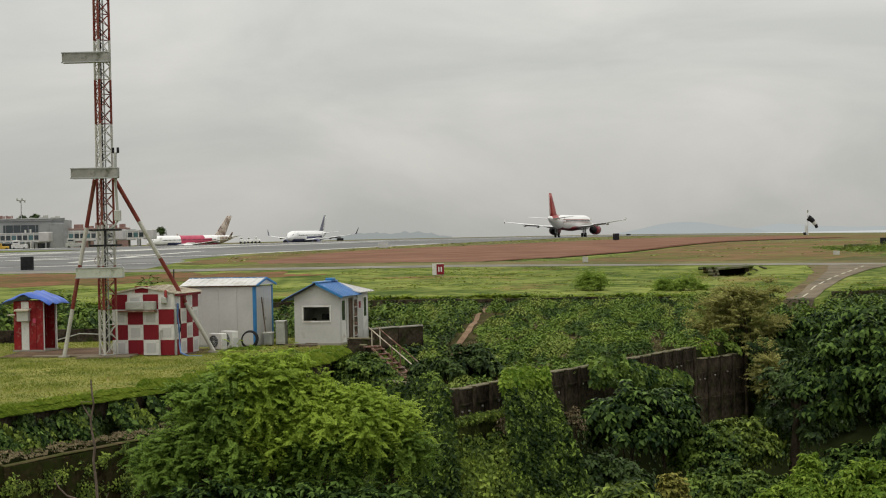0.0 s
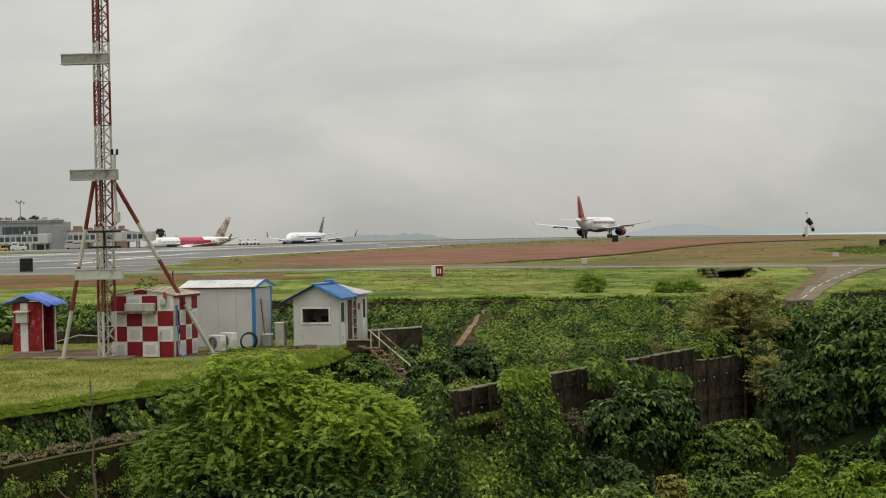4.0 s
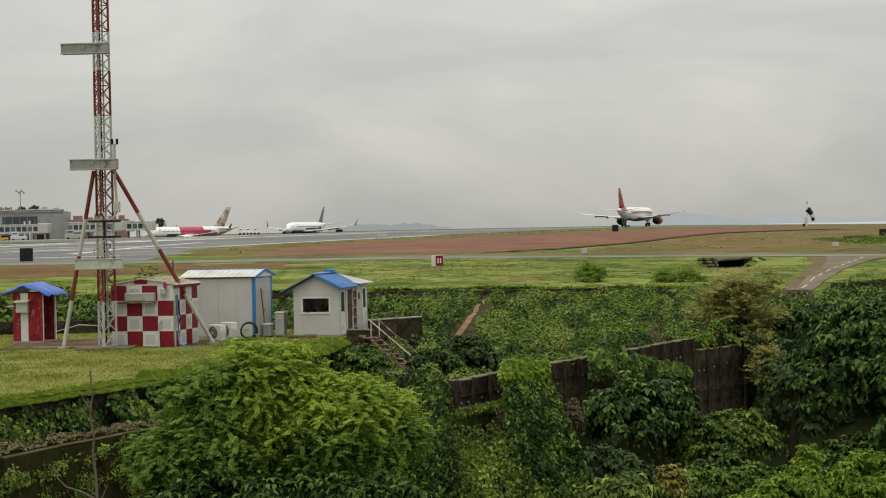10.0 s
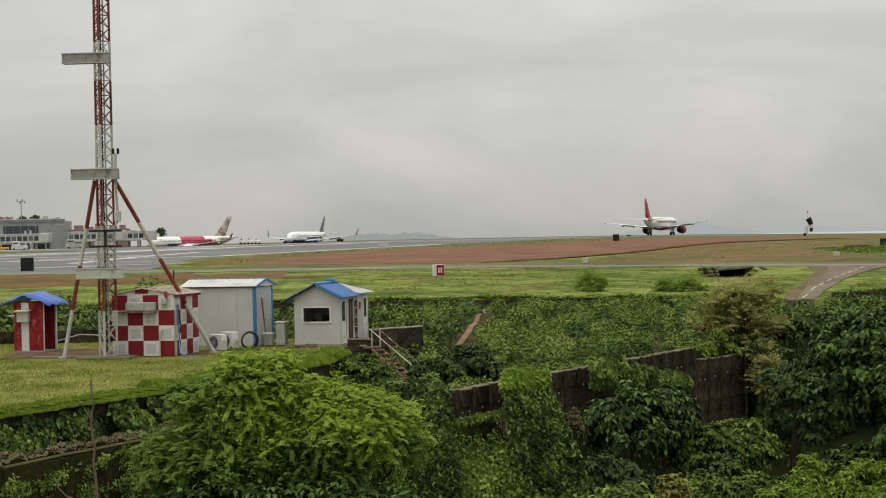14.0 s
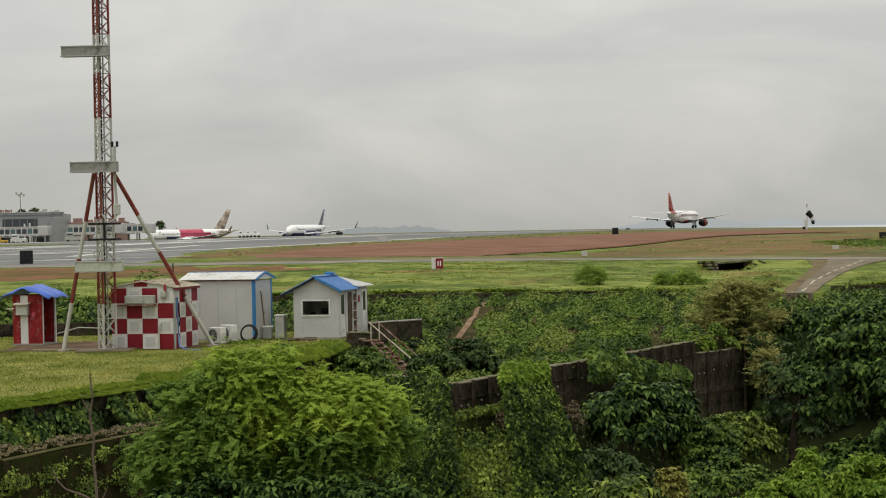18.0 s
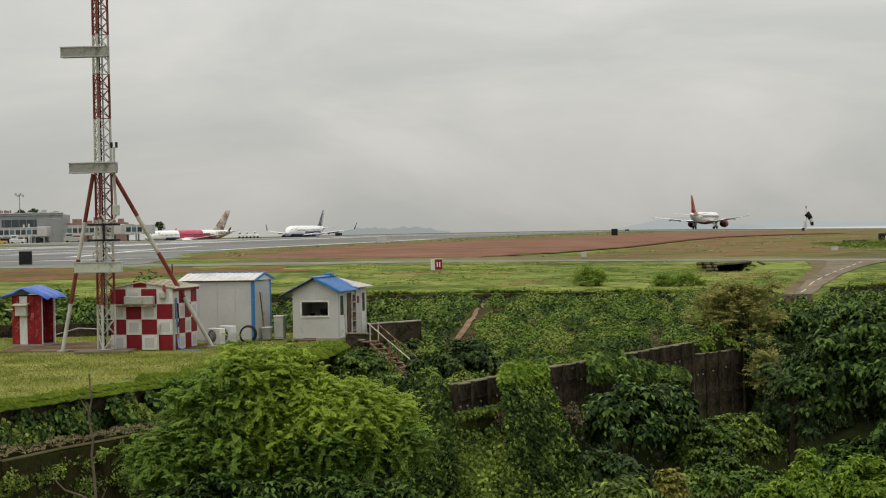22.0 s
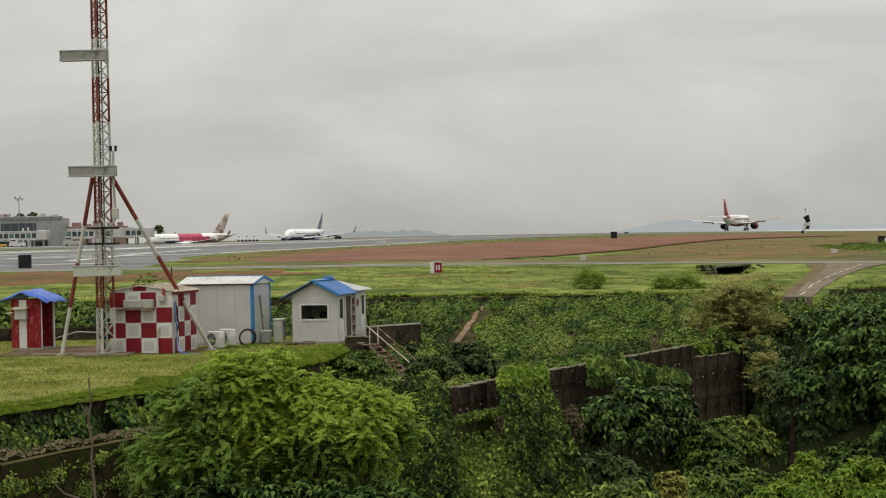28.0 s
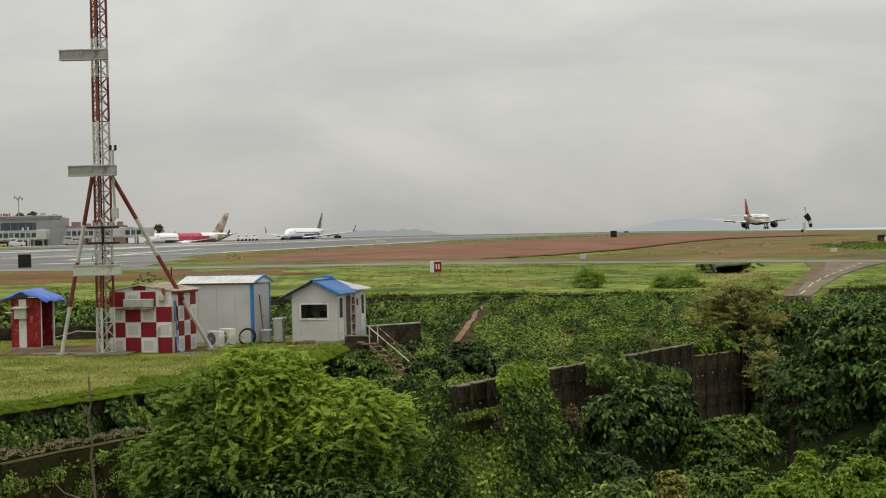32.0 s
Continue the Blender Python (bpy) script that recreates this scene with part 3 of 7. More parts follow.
for k in range(9):
    f = k / 9 + 0.02
    a = Vector((23.15, 115.4)).lerp(Vector((34.9, 147.2)), f)
    b = Vector((23.15, 115.4)).lerp(Vector((34.9, 147.2)), f + 0.065)
    sheet("centre_dash", [(a.x - 0.07, a.y), (b.x - 0.07, b.y)], [(a.x + 0.07, a.y), (b.x + 0.07, b.y)], 0.06, ROADLINE, "short faded dash of the road's centre line", "line", n=4, rows=2)


# distance: self-glowing ridges that carry the haze in their colour
def ridge(name, x0, x1, y, heights, material, label, base=-120.0, rough=0.6):
    n = 160
    xs = np.linspace(x0, x1, n)
    zs = np.interp(np.linspace(0, 1, n), np.linspace(0, 1, len(heights)), heights)
    zs = zs + np.array([rough * noise.noise(Vector((v * 0.02, y * 0.01, 0))) + rough * 0.5 * noise.noise(Vector((v * 0.11, 3.1, 0))) + rough * 0.3 * noise.noise(Vector((v * 0.43, 7.7, 0))) for v in xs])
    bm = bmesh.new()
    a = [bm.verts.new((v, y, z)) for v, z in zip(xs, zs)]
    b = [bm.verts.new((v, y - 60, base)) for v in xs]
    c = [bm.verts.new((v, y + 160, base)) for v in xs]
    for i in range(n - 1):
        bm.faces.new((b[i], b[i + 1], a[i + 1], a[i]))
        bm.faces.new((a[i], a[i + 1], c[i + 1], c[i]))
    return tagged(part(name, bm, material, smooth=True), label, "hill", kind="structure")


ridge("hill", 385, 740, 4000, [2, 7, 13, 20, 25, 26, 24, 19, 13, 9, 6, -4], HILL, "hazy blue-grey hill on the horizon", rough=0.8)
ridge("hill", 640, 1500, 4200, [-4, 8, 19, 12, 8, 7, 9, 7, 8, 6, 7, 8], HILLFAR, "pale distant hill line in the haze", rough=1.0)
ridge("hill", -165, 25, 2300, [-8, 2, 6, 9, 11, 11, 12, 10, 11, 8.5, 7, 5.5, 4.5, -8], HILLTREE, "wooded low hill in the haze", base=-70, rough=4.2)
ridge("backdrop", -420, 3000, 3850, [-2.0, -2.0, -2.0], HAZEGLOW, "glowing pale band standing in for haze on the horizon", rough=0.0)


# ---- retaining walls ----
def wall_run(name, a, b, z_top, depth, label, bay=1.5, post=True, coping=True, thick=0.28, ribs=0.09, weep=False, face=None):
    """A wall from a to b: bays of concrete between posts, a coping on top."""
    a, b = Vector(a), Vector(b)
    long = (b - a).length
    n = max(1, round(long / bay))
    w = long / n
    root = empty(name, pose(a.x, a.y, z_top - depth, 0, 0, math.degrees(math.atan2(b.y - a.y, b.x - a.x))))
    tagged(root, label, "wall", kind="structure")
    first = firstpost = firsthole = None
    for i in range(n):
        m = pose((i + 0.5) * w, 0, 0)
        if first is None:
            bm = box(w - 0.02, thick, depth - 0.06, bevel=0.015)
            if post:
                for f in (0.30, 0.58, 0.84):
                    box(w - 0.22, 0.04, 0.07, pose(0, -thick / 2 - 0.012, depth * f), 0.008, bm)
            first = part("panel", bm, face or WALLDARK, root, m=m)
        else:
            again("panel", first.data, root, m)
        if weep and i % 2 == 0 or weep and i % 5 == 1:
            for h in ((0.5,) if i % 4 else (0.3, 0.7)):
                if firsthole is None:
                    firsthole = part("weep_hole", tube([(0, -thick / 2 - 0.05, 0), (0, 0, 0)], 0.036, 8), CONC, root, "pale drain pipe end", m=pose((i + h) * w, 0, depth * 0.79))
                else:
                    again("weep_hole", firsthole.data, root, pose((i + h) * w, 0, depth * (0.79 + 0.02 * (i % 3))))
    if post:
        for i in range(n + 1):
            m = pose(i * w, -thick / 2 - ribs / 2, 0)
            if firstpost is None:
                firstpost = part("post", box(0.16, ribs, depth + 0.02, bevel=0.015), WALLDARK, root, m=m)
            else:
                again("post", firstpost.data, root, m)
    if coping:
        bm = bmesh.new()
        rnd = random.Random(int(long * 10))
        for i in range(n):
            box(w - 0.03, thick + (0.05 if face is None else 0.0), (0.05 if face is None else 0.025) + 0.03 * rnd.random(), pose((i + 0.5) * w, 0, depth - 0.065 + 0.03 * rnd.random(), 0, 0.8 * rnd.uniform(-1, 1), 0), 0.02, bm)
        part("coping", bm, WALLTOP if face is None else DRYEDGE, root, "weathered pale coping")
    return root


wall_run("wall_lawn", (-22, 30), (-12.54, 49.87), -0.02, 1.35, "mossy dark retaining wall below the lawn", 2.0, post=False, coping=False)
wall_run("wall_lawn", (-12.54, 49.87), (-9.34, 56.48), -0.02, 1.35, "mossy dark retaining wall below the lawn", 2.0, post=False, coping=False)
wall_run("wall_lawn", (-9.34, 56.48), (-5.93, 64.49), -0.02, 1.35, "mossy dark retaining wall below the lawn", 2.0, post=False, coping=False)
wall_run("wall_lawn", (-5.93, 64.49), (-4.84, 67.97), -0.02, 1.5, "mossy dark retaining wall below the lawn", 2.0, post=False, coping=False)
wall_run("wall_lawn", (-4.84, 67.97), (-4.35, 74.0), -0.02, 1.6, "mossy dark retaining wall below the lawn", 2.0, post=False, coping=False)
wall_run("wall_terrace", (-21, 26), (-11.6, 45.99), -1.0, 3.2, "tall dark stained terrace wall", 2.4, post=False, coping=True, face=TERRACEWALL)
wall_run("wall_terrace", (-11.6, 45.99), (-8.4, 52.8), -1.05, 3.2, "tall dark stained terrace wall", 2.4, post=False, coping=True, face=TERRACEWALL)
wall_run("wall_terrace", (-8.4, 52.8), (-4.0, 63), -1.1, 3.2, "tall dark stained terrace wall", 2.4, post=False, coping=True, face=TERRACEWALL)
wall_run("wall_panels", (-2.3, 61.5), (0.19, 56.7), -0.25, 2.0, "dark precast panel wall", 1.1, weep=True)
wall_run("wall_panels", (0.19, 56.7), (10.35, 75.0), -0.24, 3.6, "dark precast panel retaining wall with drain holes", 1.15, weep=True)
wall_run("wall_panels", (10.48, 75.5), (13.19, 79.0), -0.79, 4.2, "dark precast panel retaining wall with ribs", 1.1, weep=True)
ledge = wall_run("wall_ledge", (0.25, 55.6), (2.0, 58.6), -1.0, 0.9, "low mossy ledge wall below the panels", 1.6, post=False, coping=False)
for child in ledge.children:
    child.data.materials[0] = MOSSWALL
wall_run("wall_field", (-12, 114.2), (1.2, 114.2), 0.68, 0.9, "low dark boundary wall along the field", 3.0, post=False, coping=False)
wall_run("wall_field", (1.2, 114.2), (10.2, 114.2), 0.62, 0.9, "low dark boundary wall along the field", 3.0, post=False, coping=False)
wall_run("wall_field", (10.2, 114.2), (17.8, 114.2), 0.52, 0.8, "low dark boundary wall along the field", 3.0, post=False, coping=False)
wall_run("wall_field", (24.9, 114.2), (44, 114.2), 0.66, 0.95, "low dark boundary wall along the field", 3.0, post=False, coping=False)
wall_run("wall_yard", (-32, 85.2), (-9, 85.2), 0.62, 0.75, "low dark yard wall behind the huts", 2.5, post=False, coping=False)


# ---- mast with three antenna boxes ----
def banded(z):
    """Red and white bands of the mast."""
    for k, top in enumerate((1.95, 3.75, 5.4, 7.3, 9.5, 11.3, 12.9, 15.0)):
        if z < top:
            return MASTRED if k % 2 else MASTWHITE
    return MASTWHITE


def lattice_mast(x, y, turn, height=18.0, side=0.68):
    root = empty("antenna_mast", pose(x, y, 0, 0, 0, turn))
    tagged(root, "red and white banded steel lattice mast with three grey antenna boxes", "mast")
    part("base_slab", box(2.2, 1.5, 0.10, bevel=0.02), ROADBROWN, root, "dusty concrete footing")
    feet = [Vector((side * 0.5 * math.cos(a), side * 0.5 * math.sin(a), 0)) * 1.1547 for a in (radians(-90), radians(30), radians(150))]
    bands = [0.12, 1.95, 3.75, 5.4, 7.3, 9.5, 11.3, 12.9, 15.0, 18.0]

    def leg(i, z):
        return feet[i] * (1.04 - 0.010 * z) + Vector((0, 0, z))
    for b0, b1 in zip(bands, bands[1:]):
        colour = banded((b0 + b1) / 2)
        for i in range(3):
            part("leg", tube([leg(i, b0), leg(i, b1)], 0.05, 8), colour, root)
        n = max(2, round((b1 - b0) / 0.58))
        h = (b1 - b0) / n
        for i in range(3):
            j = (i + 1) % 3
            for k in range(n):
                z0, z1 = b0 + k * h, b0 + (k + 1) * h
                part("brace", tube([leg(i, z0), leg(j, z1)], 0.018, 5), colour, root)
                part("brace", tube([leg(j, z0), leg(i, z1)], 0.018, 5), colour, root)
                if k % 2 == 0:
                    part("cross_bar", tube([leg(i, z0), leg(j, z0)], 0.014, 5), colour, root)
    part("cable_run", tube([(0.10, -0.05, 0.2), (0.10, -0.05, 6.0), (0.12, -0.05, 17.5)], 0.035, 6), STEEL, root, "grey cable bundle inside the mast")
    part("cable_run", tube([(-0.02, 0.05, 0.2), (-0.03, 0.05, 9.0), (-0.02, 0.05, 17.5)], 0.03, 6), BLACK, root, "black cable inside the mast")
    # antenna boxes, held to one side of the mast
    for z, x0, tilt in ((12.14, -0.43, 0), (7.48, -0.17, 0), (3.47, -0.05, 0)):
        bm = box(1.92, 0.34, 0.44, pose(0, 0, -0.22, tilt, 0, 0), 0.035)
        # the two upper boxes wear the shaded copy of the radome colour
        ob = part("antenna_box", bm, ANTENNA if z < 5 else ANTENNASHADED, root, "weathered grey-green antenna box", m=pose(x0, -0.66, z))
        part("rim", box(1.95, 0.02, 0.05, pose(0, -0.18, 0.17), 0.005), STEEL, ob)
        part("rim", box(1.95, 0.02, 0.05, pose(0, -0.18, -0.22), 0.005), STEEL, ob)
        for s in (-0.3, 0.3):
            part("bracket", box(0.05, 0.45, 0.06, pose(s * 0.7 - x0 * 0.6, 0.35, -0.03)), STEEL, ob)
    # two long stays
    for foot, top in (((-1.86, 0.25, 0.05), (-0.34, -0.1, 7.25)), ((3.93, 2.2, 0.05), (0.47, -0.1, 7.25))):
        f, t = Vector(foot), Vector(top)
        cuts = [0.0, 0.27, 0.52, 0.73, 1.0] if foot[0] < 0 else [0.0, 0.29, 0.55, 0.76, 1.0]
        cols = (MASTWHITE, MASTRED, MASTWHITE, MASTRED)
        for c0, c1, col in zip(cuts, cuts[1:], cols):
            part("stay", tube([f.lerp(t, c0), f.lerp(t, c1)], 0.085, 10), col, root)
        part("foot_plate", box(0.4, 0.4, 0.08, pose(f.x, f.y, 0.0), 0.01), CONC, root)
    # service rings and clutter
    for z in (5.15, 4.52):
        bm = box(1.05, 0.08, 0.08, pose(0.05, -0.62, z), 0.01)
        box(1.05, 0.08, 0.08, pose(0.05, 0.45, z), 0.01, bm)
        box(0.08, 1.1, 0.08, pose(-0.45, -0.09, z), 0.01, bm)
        box(0.08, 1.1, 0.08, pose(0.55, -0.09, z), 0.01, bm)
        part("service_frame", bm, BLACK, root, "dark steel service frame")
    part("ladder_post", tube([(0.18, -0.62, 4.6), (0.18, -0.62, 5.2)], 0.05, 6), BLACK, root)
    part("junction_box", box(0.26, 0.2, 0.42, pose(0.66, -0.45, 5.55), 0.02), GREYBOX, root, "grey junction box")
    part("conduit", tube([(0.66, -0.45, 5.9), (0.62, -0.5, 7.0), (0.63, -0.5, 8.3)], 0.055, 8), GREYBOX, root, "grey conduit pipe")
    part("conduit", tube([(0.66, -0.45, 5.55), (0.5, -0.5, 5.3), (0.3, -0.5, 5.2), (0.05, -0.5, 5.6)], 0.04, 8), GREYBOX, root)
    part("sensor_head", tube([(0.54, -0.5, 8.28), (0.54, -0.5, 8.5)], 0.055, 8), BLACK, root)
    part("sensor_head", tube([(0.74, -0.5, 8.28), (0.74, -0.5, 8.5)], 0.055, 8), BLACK, root)
    part("sensor_arm", tube([(0.54, -0.5, 8.28), (0.74, -0.5, 8.28)], 0.02, 6), STEEL, root)
    for i, (dx, dz) in enumerate(((-0.18, 3.95), (0.1, 3.9), (0.25, 4.1))):
        part("cable_loop", tube([(dx + 0.13 * math.cos(a), -0.5, dz + 0.16 * math.sin(a)) for a in np.linspace(0, 4.5, 9)], 0.014, 6), (RUST, GREYBOX, BLACK)[i], root)
    return root


lattice_mast(-13.74, 72.2, -4)

TURN = -14  # the huts stand in line


def chequered_hut(x, y):
    w, l, h, rise = 2.72, 2.6, 2.5, 0.24
    root = empty("chequered_hut", pose(x, y, 0.03, 0, 0, TURN))
    tagged(root, "red and white chequered equipment hut with a cream sheet roof", "hut")
    # dark colour here stands in for shadow in the gap below the hut
    part("plinth", box(w + 0.02, l + 0.02, 0.12, pose(0, 0, -0.1), 0.01), WALLDARK, root, "dark block standing in for the shadowed gap under the hut")
    body = part("body", prism([(-w / 2, 0), (w / 2, 0), (w / 2, h), (0, h + rise), (-w / 2, h)], -l / 2, l / 2), WHITE, root)
    # chequers: painted plates, each slightly proud
    n, rows = 4, 4
    sw, sh = w / n, h / rows
    plate = None
    for face in range(4):
        for i in range(n):
            for j in range(rows):
                red = (i + j + (1 if face in (0, 2) else 0)) % 2 == 0
                turn = face * 90
                dist = (l if face in (0, 2) else w) / 2
                span = w if face in (0, 2) else l
                sx = span / n
                p = pose(0, 0, 0, 0, 0, turn) @ pose(-span / 2 + (i + 0.5) * sx, -dist - 0.006, j * sh + 0.004)
                ob = part("chequer", box(sx - 0.012, 0.018, sh - 0.012), RED if red else WHITE, body, m=p) if plate is None else None
                plate = 1
                if ob is None:
                    key = (red, face in (0, 2))
                    if key not in CHEQ:
                        CHEQ[key] = mesh_from(box(sx - 0.012, 0.018, sh - 0.012), RED if red else WHITE)
                    again("chequer", CHEQ[key], body, p)
                if not red and face < 2:
                    if "inset" not in CHEQ:
                        CHEQ["inset"] = mesh_from(box(0.42, 0.012, 0.40), PANELWHITE)
                    again("inset_panel", CHEQ["inset"], body, p @ pose(0, -0.012, 0.09))
    # the gable's own chequers
    part("gable_chequer", box(0.58, 0.018, 0.27, pose(-0.05, -l / 2 - 0.008, h + 0.06)), RED, body)
    for s in (-1, 1):
        m = pose(0, 0, h + rise + 0.02) @ pose(0, 0, 0, 0, s * math.degrees(math.atan2(rise, w / 2)), 0)
        length = math.hypot(rise, w / 2) + 0.16
        slope = part("roof_sheet", box(length, l + 0.16, 0.03, m @ pose(s * length / 2, 0, 0), 0.005), CREAM, root, "weathered cream roof sheet")
        for k in range(6):
            part("rib", box(length, 0.05, 0.03, m @ pose(s * length / 2, -l / 2 - 0.05 + k * (l + 0.1) / 5, 0.035)), CREAM, slope)
    part("eave_trim", box(0.04, l + 0.1, 0.11, pose(w / 2 + 0.10, 0, h - 0.10), 0.005), RED, root, "dark red eave board")
    part("cable", tube([(w / 2 + 0.06, -l / 2 + 0.3, 2.1), (w / 2 + 0.08, -l / 2 + 0.5, 1.2), (w / 2 + 0.06, -l / 2 + 0.45, 0.9)], 0.024, 6), BLACK, root, "black cable down the corner")
    part("awning_bracket", box(1.75, 0.34, 0.06, pose(-0.22, -l / 2 - 0.2, 1.78), 0.01), RUST, root, "rusty bracket")
    cooler = part("air_conditioner", box(1.28, 0.26, 0.36, pose(0.0, -l / 2 - 0.2, 1.85), 0.03), GREYBOX, root, "old grey air conditioner on a bracket")
    part("grille", box(0.7, 0.02, 0.26, pose(-0.2, -l / 2 - 0.335, 1.90)), STEEL, cooler)
    for k in range(6):
        part("slat", box(0.7, 0.015, 0.012, pose(-0.2, -l / 2 - 0.35, 1.92 + k * 0.04)), WHITE, cooler)
    part("lamp", box(0.22, 0.18, 0.3, pose(0.98, -l / 2 - 0.1, 2.1), 0.04), GREYBOX, root, "grey lamp housing")
    part("beacon", tube([(1.05, -l / 2 - 0.1, 2.35), (1.05, -l / 2 - 0.1, 2.6), (1.05, -l / 2 - 0.1, 2.66)], 0.07, 10, taper=0.6), PLANERED, root, "orange-red obstruction light")
    part("drain_pipe", tube([(w / 2 + 0.08, -l / 2 - 0.05, 1.9), (w / 2 + 0.08, -l / 2 - 0.05, 0.0)], 0.05, 8), STEEL, root)
    part("drain_pipe", tube([(0.85, -l / 2 - 0.08, 1.05), (0.75, -l / 2 - 0.1, 0.9), (0.75, -l / 2 - 0.1, 0.0)], 0.035, 8), MASTWHITE, root, "pale drain hose")
    part("water_hose", tube([(w / 2 + 0.08, -l / 2 + 0.22, 2.1), (w / 2 + 0.07, -l / 2 + 0.18, 1.6), (w / 2 + 0.12, -l / 2 + 0.2, 1.1), (w / 2 + 0.15, -l / 2 + 0.15, 0.5), (w / 2 + 0.3, -l / 2 - 0.1, 0.1), (w / 2 + 0.7, -l / 2 - 0.25, -0.03), (w / 2 + 1.3, -l / 2 - 0.3, -0.04)], 0.04, 8), HOSE, root, "blue plastic hose")
    return root


CHEQ = {}


def mesh_from(bm, material):
    me = bpy.data.meshes.new("piece")
    bm.to_mesh(me)
    bm.free()
    me.materials.append(material)
    return me


chequered_hut(-12.05, 74.1)


def container_cabin(x, y):
    """x, y: the front right corner."""
    l, w, h = 3.36, 2.25, 2.66
    root = empty("container_cabin", pose(x, y, 0.06, 0, 0, TURN))
    tagged(root, "pale grey sandwich-panel cabin with blue corner trim", "cabin")
    part("skid", box(l, w, 0.1, pose(-l / 2, w / 2, -0.06)), STEEL, root)
    n = 4
    for i in range(n):
        pw = l / n
        part("wall_panel", box(pw - 0.005, 0.06, h - 0.14, pose(-l + (i + 0.5) * pw, 0.03, 0.04), 0.006), PANELWHITE, root)
        part("wall_panel", box(pw - 0.005, 0.06, h - 0.14, pose(-l + (i + 0.5) * pw, w - 0.03, 0.04), 0.006), PANELWHITE, root)
    for i in range(2):
        part("wall_panel", box(0.06, (w - 0.12) / 2 - 0.01, h - 0.14, pose(-0.03, 0.06 + (i + 0.5) * (w - 0.12) / 2, 0.04), 0.006), PANELWHITE, root)
        part("wall_panel", box(0.06, (w - 0.12) / 2 - 0.01, h - 0.14, pose(-l + 0.03, 0.06 + (i + 0.5) * (w - 0.12) / 2, 0.04), 0.006), PANELWHITE, root)
    for cx, cy in ((0.0, 0.0), (0.0, w), (-l, 0.0), (-l, w)):
        bm = box(0.10, 0.03, h - 0.1, pose(cx - 0.055 if cx == 0 else cx + 0.055, cy - 0.012 if cy == 0 else cy + 0.012, 0.03), 0.004)
        box(0.03, 0.13, h - 0.1, pose(cx + 0.012 if cx == 0 else cx - 0.012, cy + 0.055 if cy == 0 else cy - 0.055, 0.03), 0.004, bm)
        part("corner_trim", bm, BLUETRIM, root, "blue corner trim")
    rise = 0.30
    # brown strip along the eave: the roof edge's shadow built as a part
    part("eave_trim", box(l + 0.1, 0.04, 0.05, pose(-l / 2, -0.03, h - 0.09)), RUST, root, "brown strip standing in for the shadow line under the eave")
    slope = math.hypot(rise, w / 2 + 0.14)
    lean = math.degrees(math.atan2(rise, w / 2 + 0.14))
    for s in (-1, 1):
        part("barge_board", box(0.04, slope, 0.09, pose(0.15, w / 2, h + rise - 0.09) @ pose(0, 0, 0, -s * lean, 0, 0) @ pose(0, s * slope / 2, 0)), BLUETRIM, root, "blue barge board")
    part("ridge_cap", box(l + 0.26, 0.16, 0.03, pose(0.12 - (l + 0.24) / 2, w / 2 + 0.05, h + rise - 0.03), 0.005), BLUETRIM, root, "blue ridge cap")
    roof = part("roof", prism([(-0.12, 0.0), (w + 0.12, 0.0), (w / 2, rise)], 0, l + 0.24, m=pose(0.12, 0, h - 0.03, 0, 0, 0) @ pose(0, 0, 0, 0, 0, 90)), WHITE, root, "white ribbed roof sheet")
    for k in range(12):
        for s in (-1, 1):
            a = math.degrees(math.atan2(rise, w / 2 + 0.12))
            part("roof_rib", box(0.05, w / 2 + 0.12, 0.014, pose(0.05 - k * l / 11, w / 2, h + rise - 0.025) @ pose(0, 0, 0, -s * a if s > 0 else a, 0, 0) @ pose(0, s * (w / 4 + 0.06), 0)), WHITE, roof)
    part("pole", tube([(0.3, 0.6, 0), (0.1, 0.55, 2.1)], 0.03, 6), DEADWOOD, root, "wooden pole leaning on the cabin")
    door = part("door", box(0.03, 0.8, 2.0, pose(0.02, 1.45, 0.06), 0.01), PANELWHITE, root)
    part("handle", box(0.06, 0.03, 0.14, pose(0.05, 1.15, 1.05), 0.005), STEEL, door)
    return root


container_cabin(-8.25, 77.4)


def condenser(x, y, turn, w=0.78, h=0.68):
    root = empty("air_conditioner_unit", pose(x, y, land1(x, y), 0, 0, turn))
    tagged(root, "white outdoor air conditioner unit with a round fan grille", "air conditioner", "outdoor units by the cabin")
    for s in (-1, 1):
        part("foot", box(0.06, 0.34, 0.06, pose(s * w * 0.36, 0, 0), 0.005), STEEL, root)
    part("case", box(w, 0.32, h, pose(0, 0, 0.06), 0.025), WHITE, root)
    r = h * 0.40
    part("fan_ring", tube([(-w * 0.13, -0.158, 0.06 + h / 2), (-w * 0.13, -0.172, 0.06 + h / 2)], r, 22), BLACK, root, "dark fan opening")
    bm = bmesh.new()
    for k in range(3):
        rr = r * (0.35 + 0.3 * k)
        tube([(-w * 0.13 + rr * math.cos(a), -0.18, 0.06 + h / 2 + rr * math.sin(a)) for a in np.linspace(0, 2 * math.pi, 19)], 0.008, 4, bm)
    for k in range(6):
        a = k * math.pi / 6
        tube([(-w * 0.13 + r * math.cos(a), -0.18, 0.06 + h / 2 + r * math.sin(a)), (-w * 0.13 - r * math.cos(a), -0.18, 0.06 + h / 2 - r * math.sin(a))], 0.007, 4, bm)
    part("grille", bm, STEEL, root)
    part("side_cover", box(0.02, 0.26, 0.3, pose(w / 2 + 0.008, 0, 0.2), 0.004), PANELWHITE, root)
    return root


condenser(-9.62, 75.25, -40)
condenser(-9.22, 75.95, -42, 0.76, 0.74)


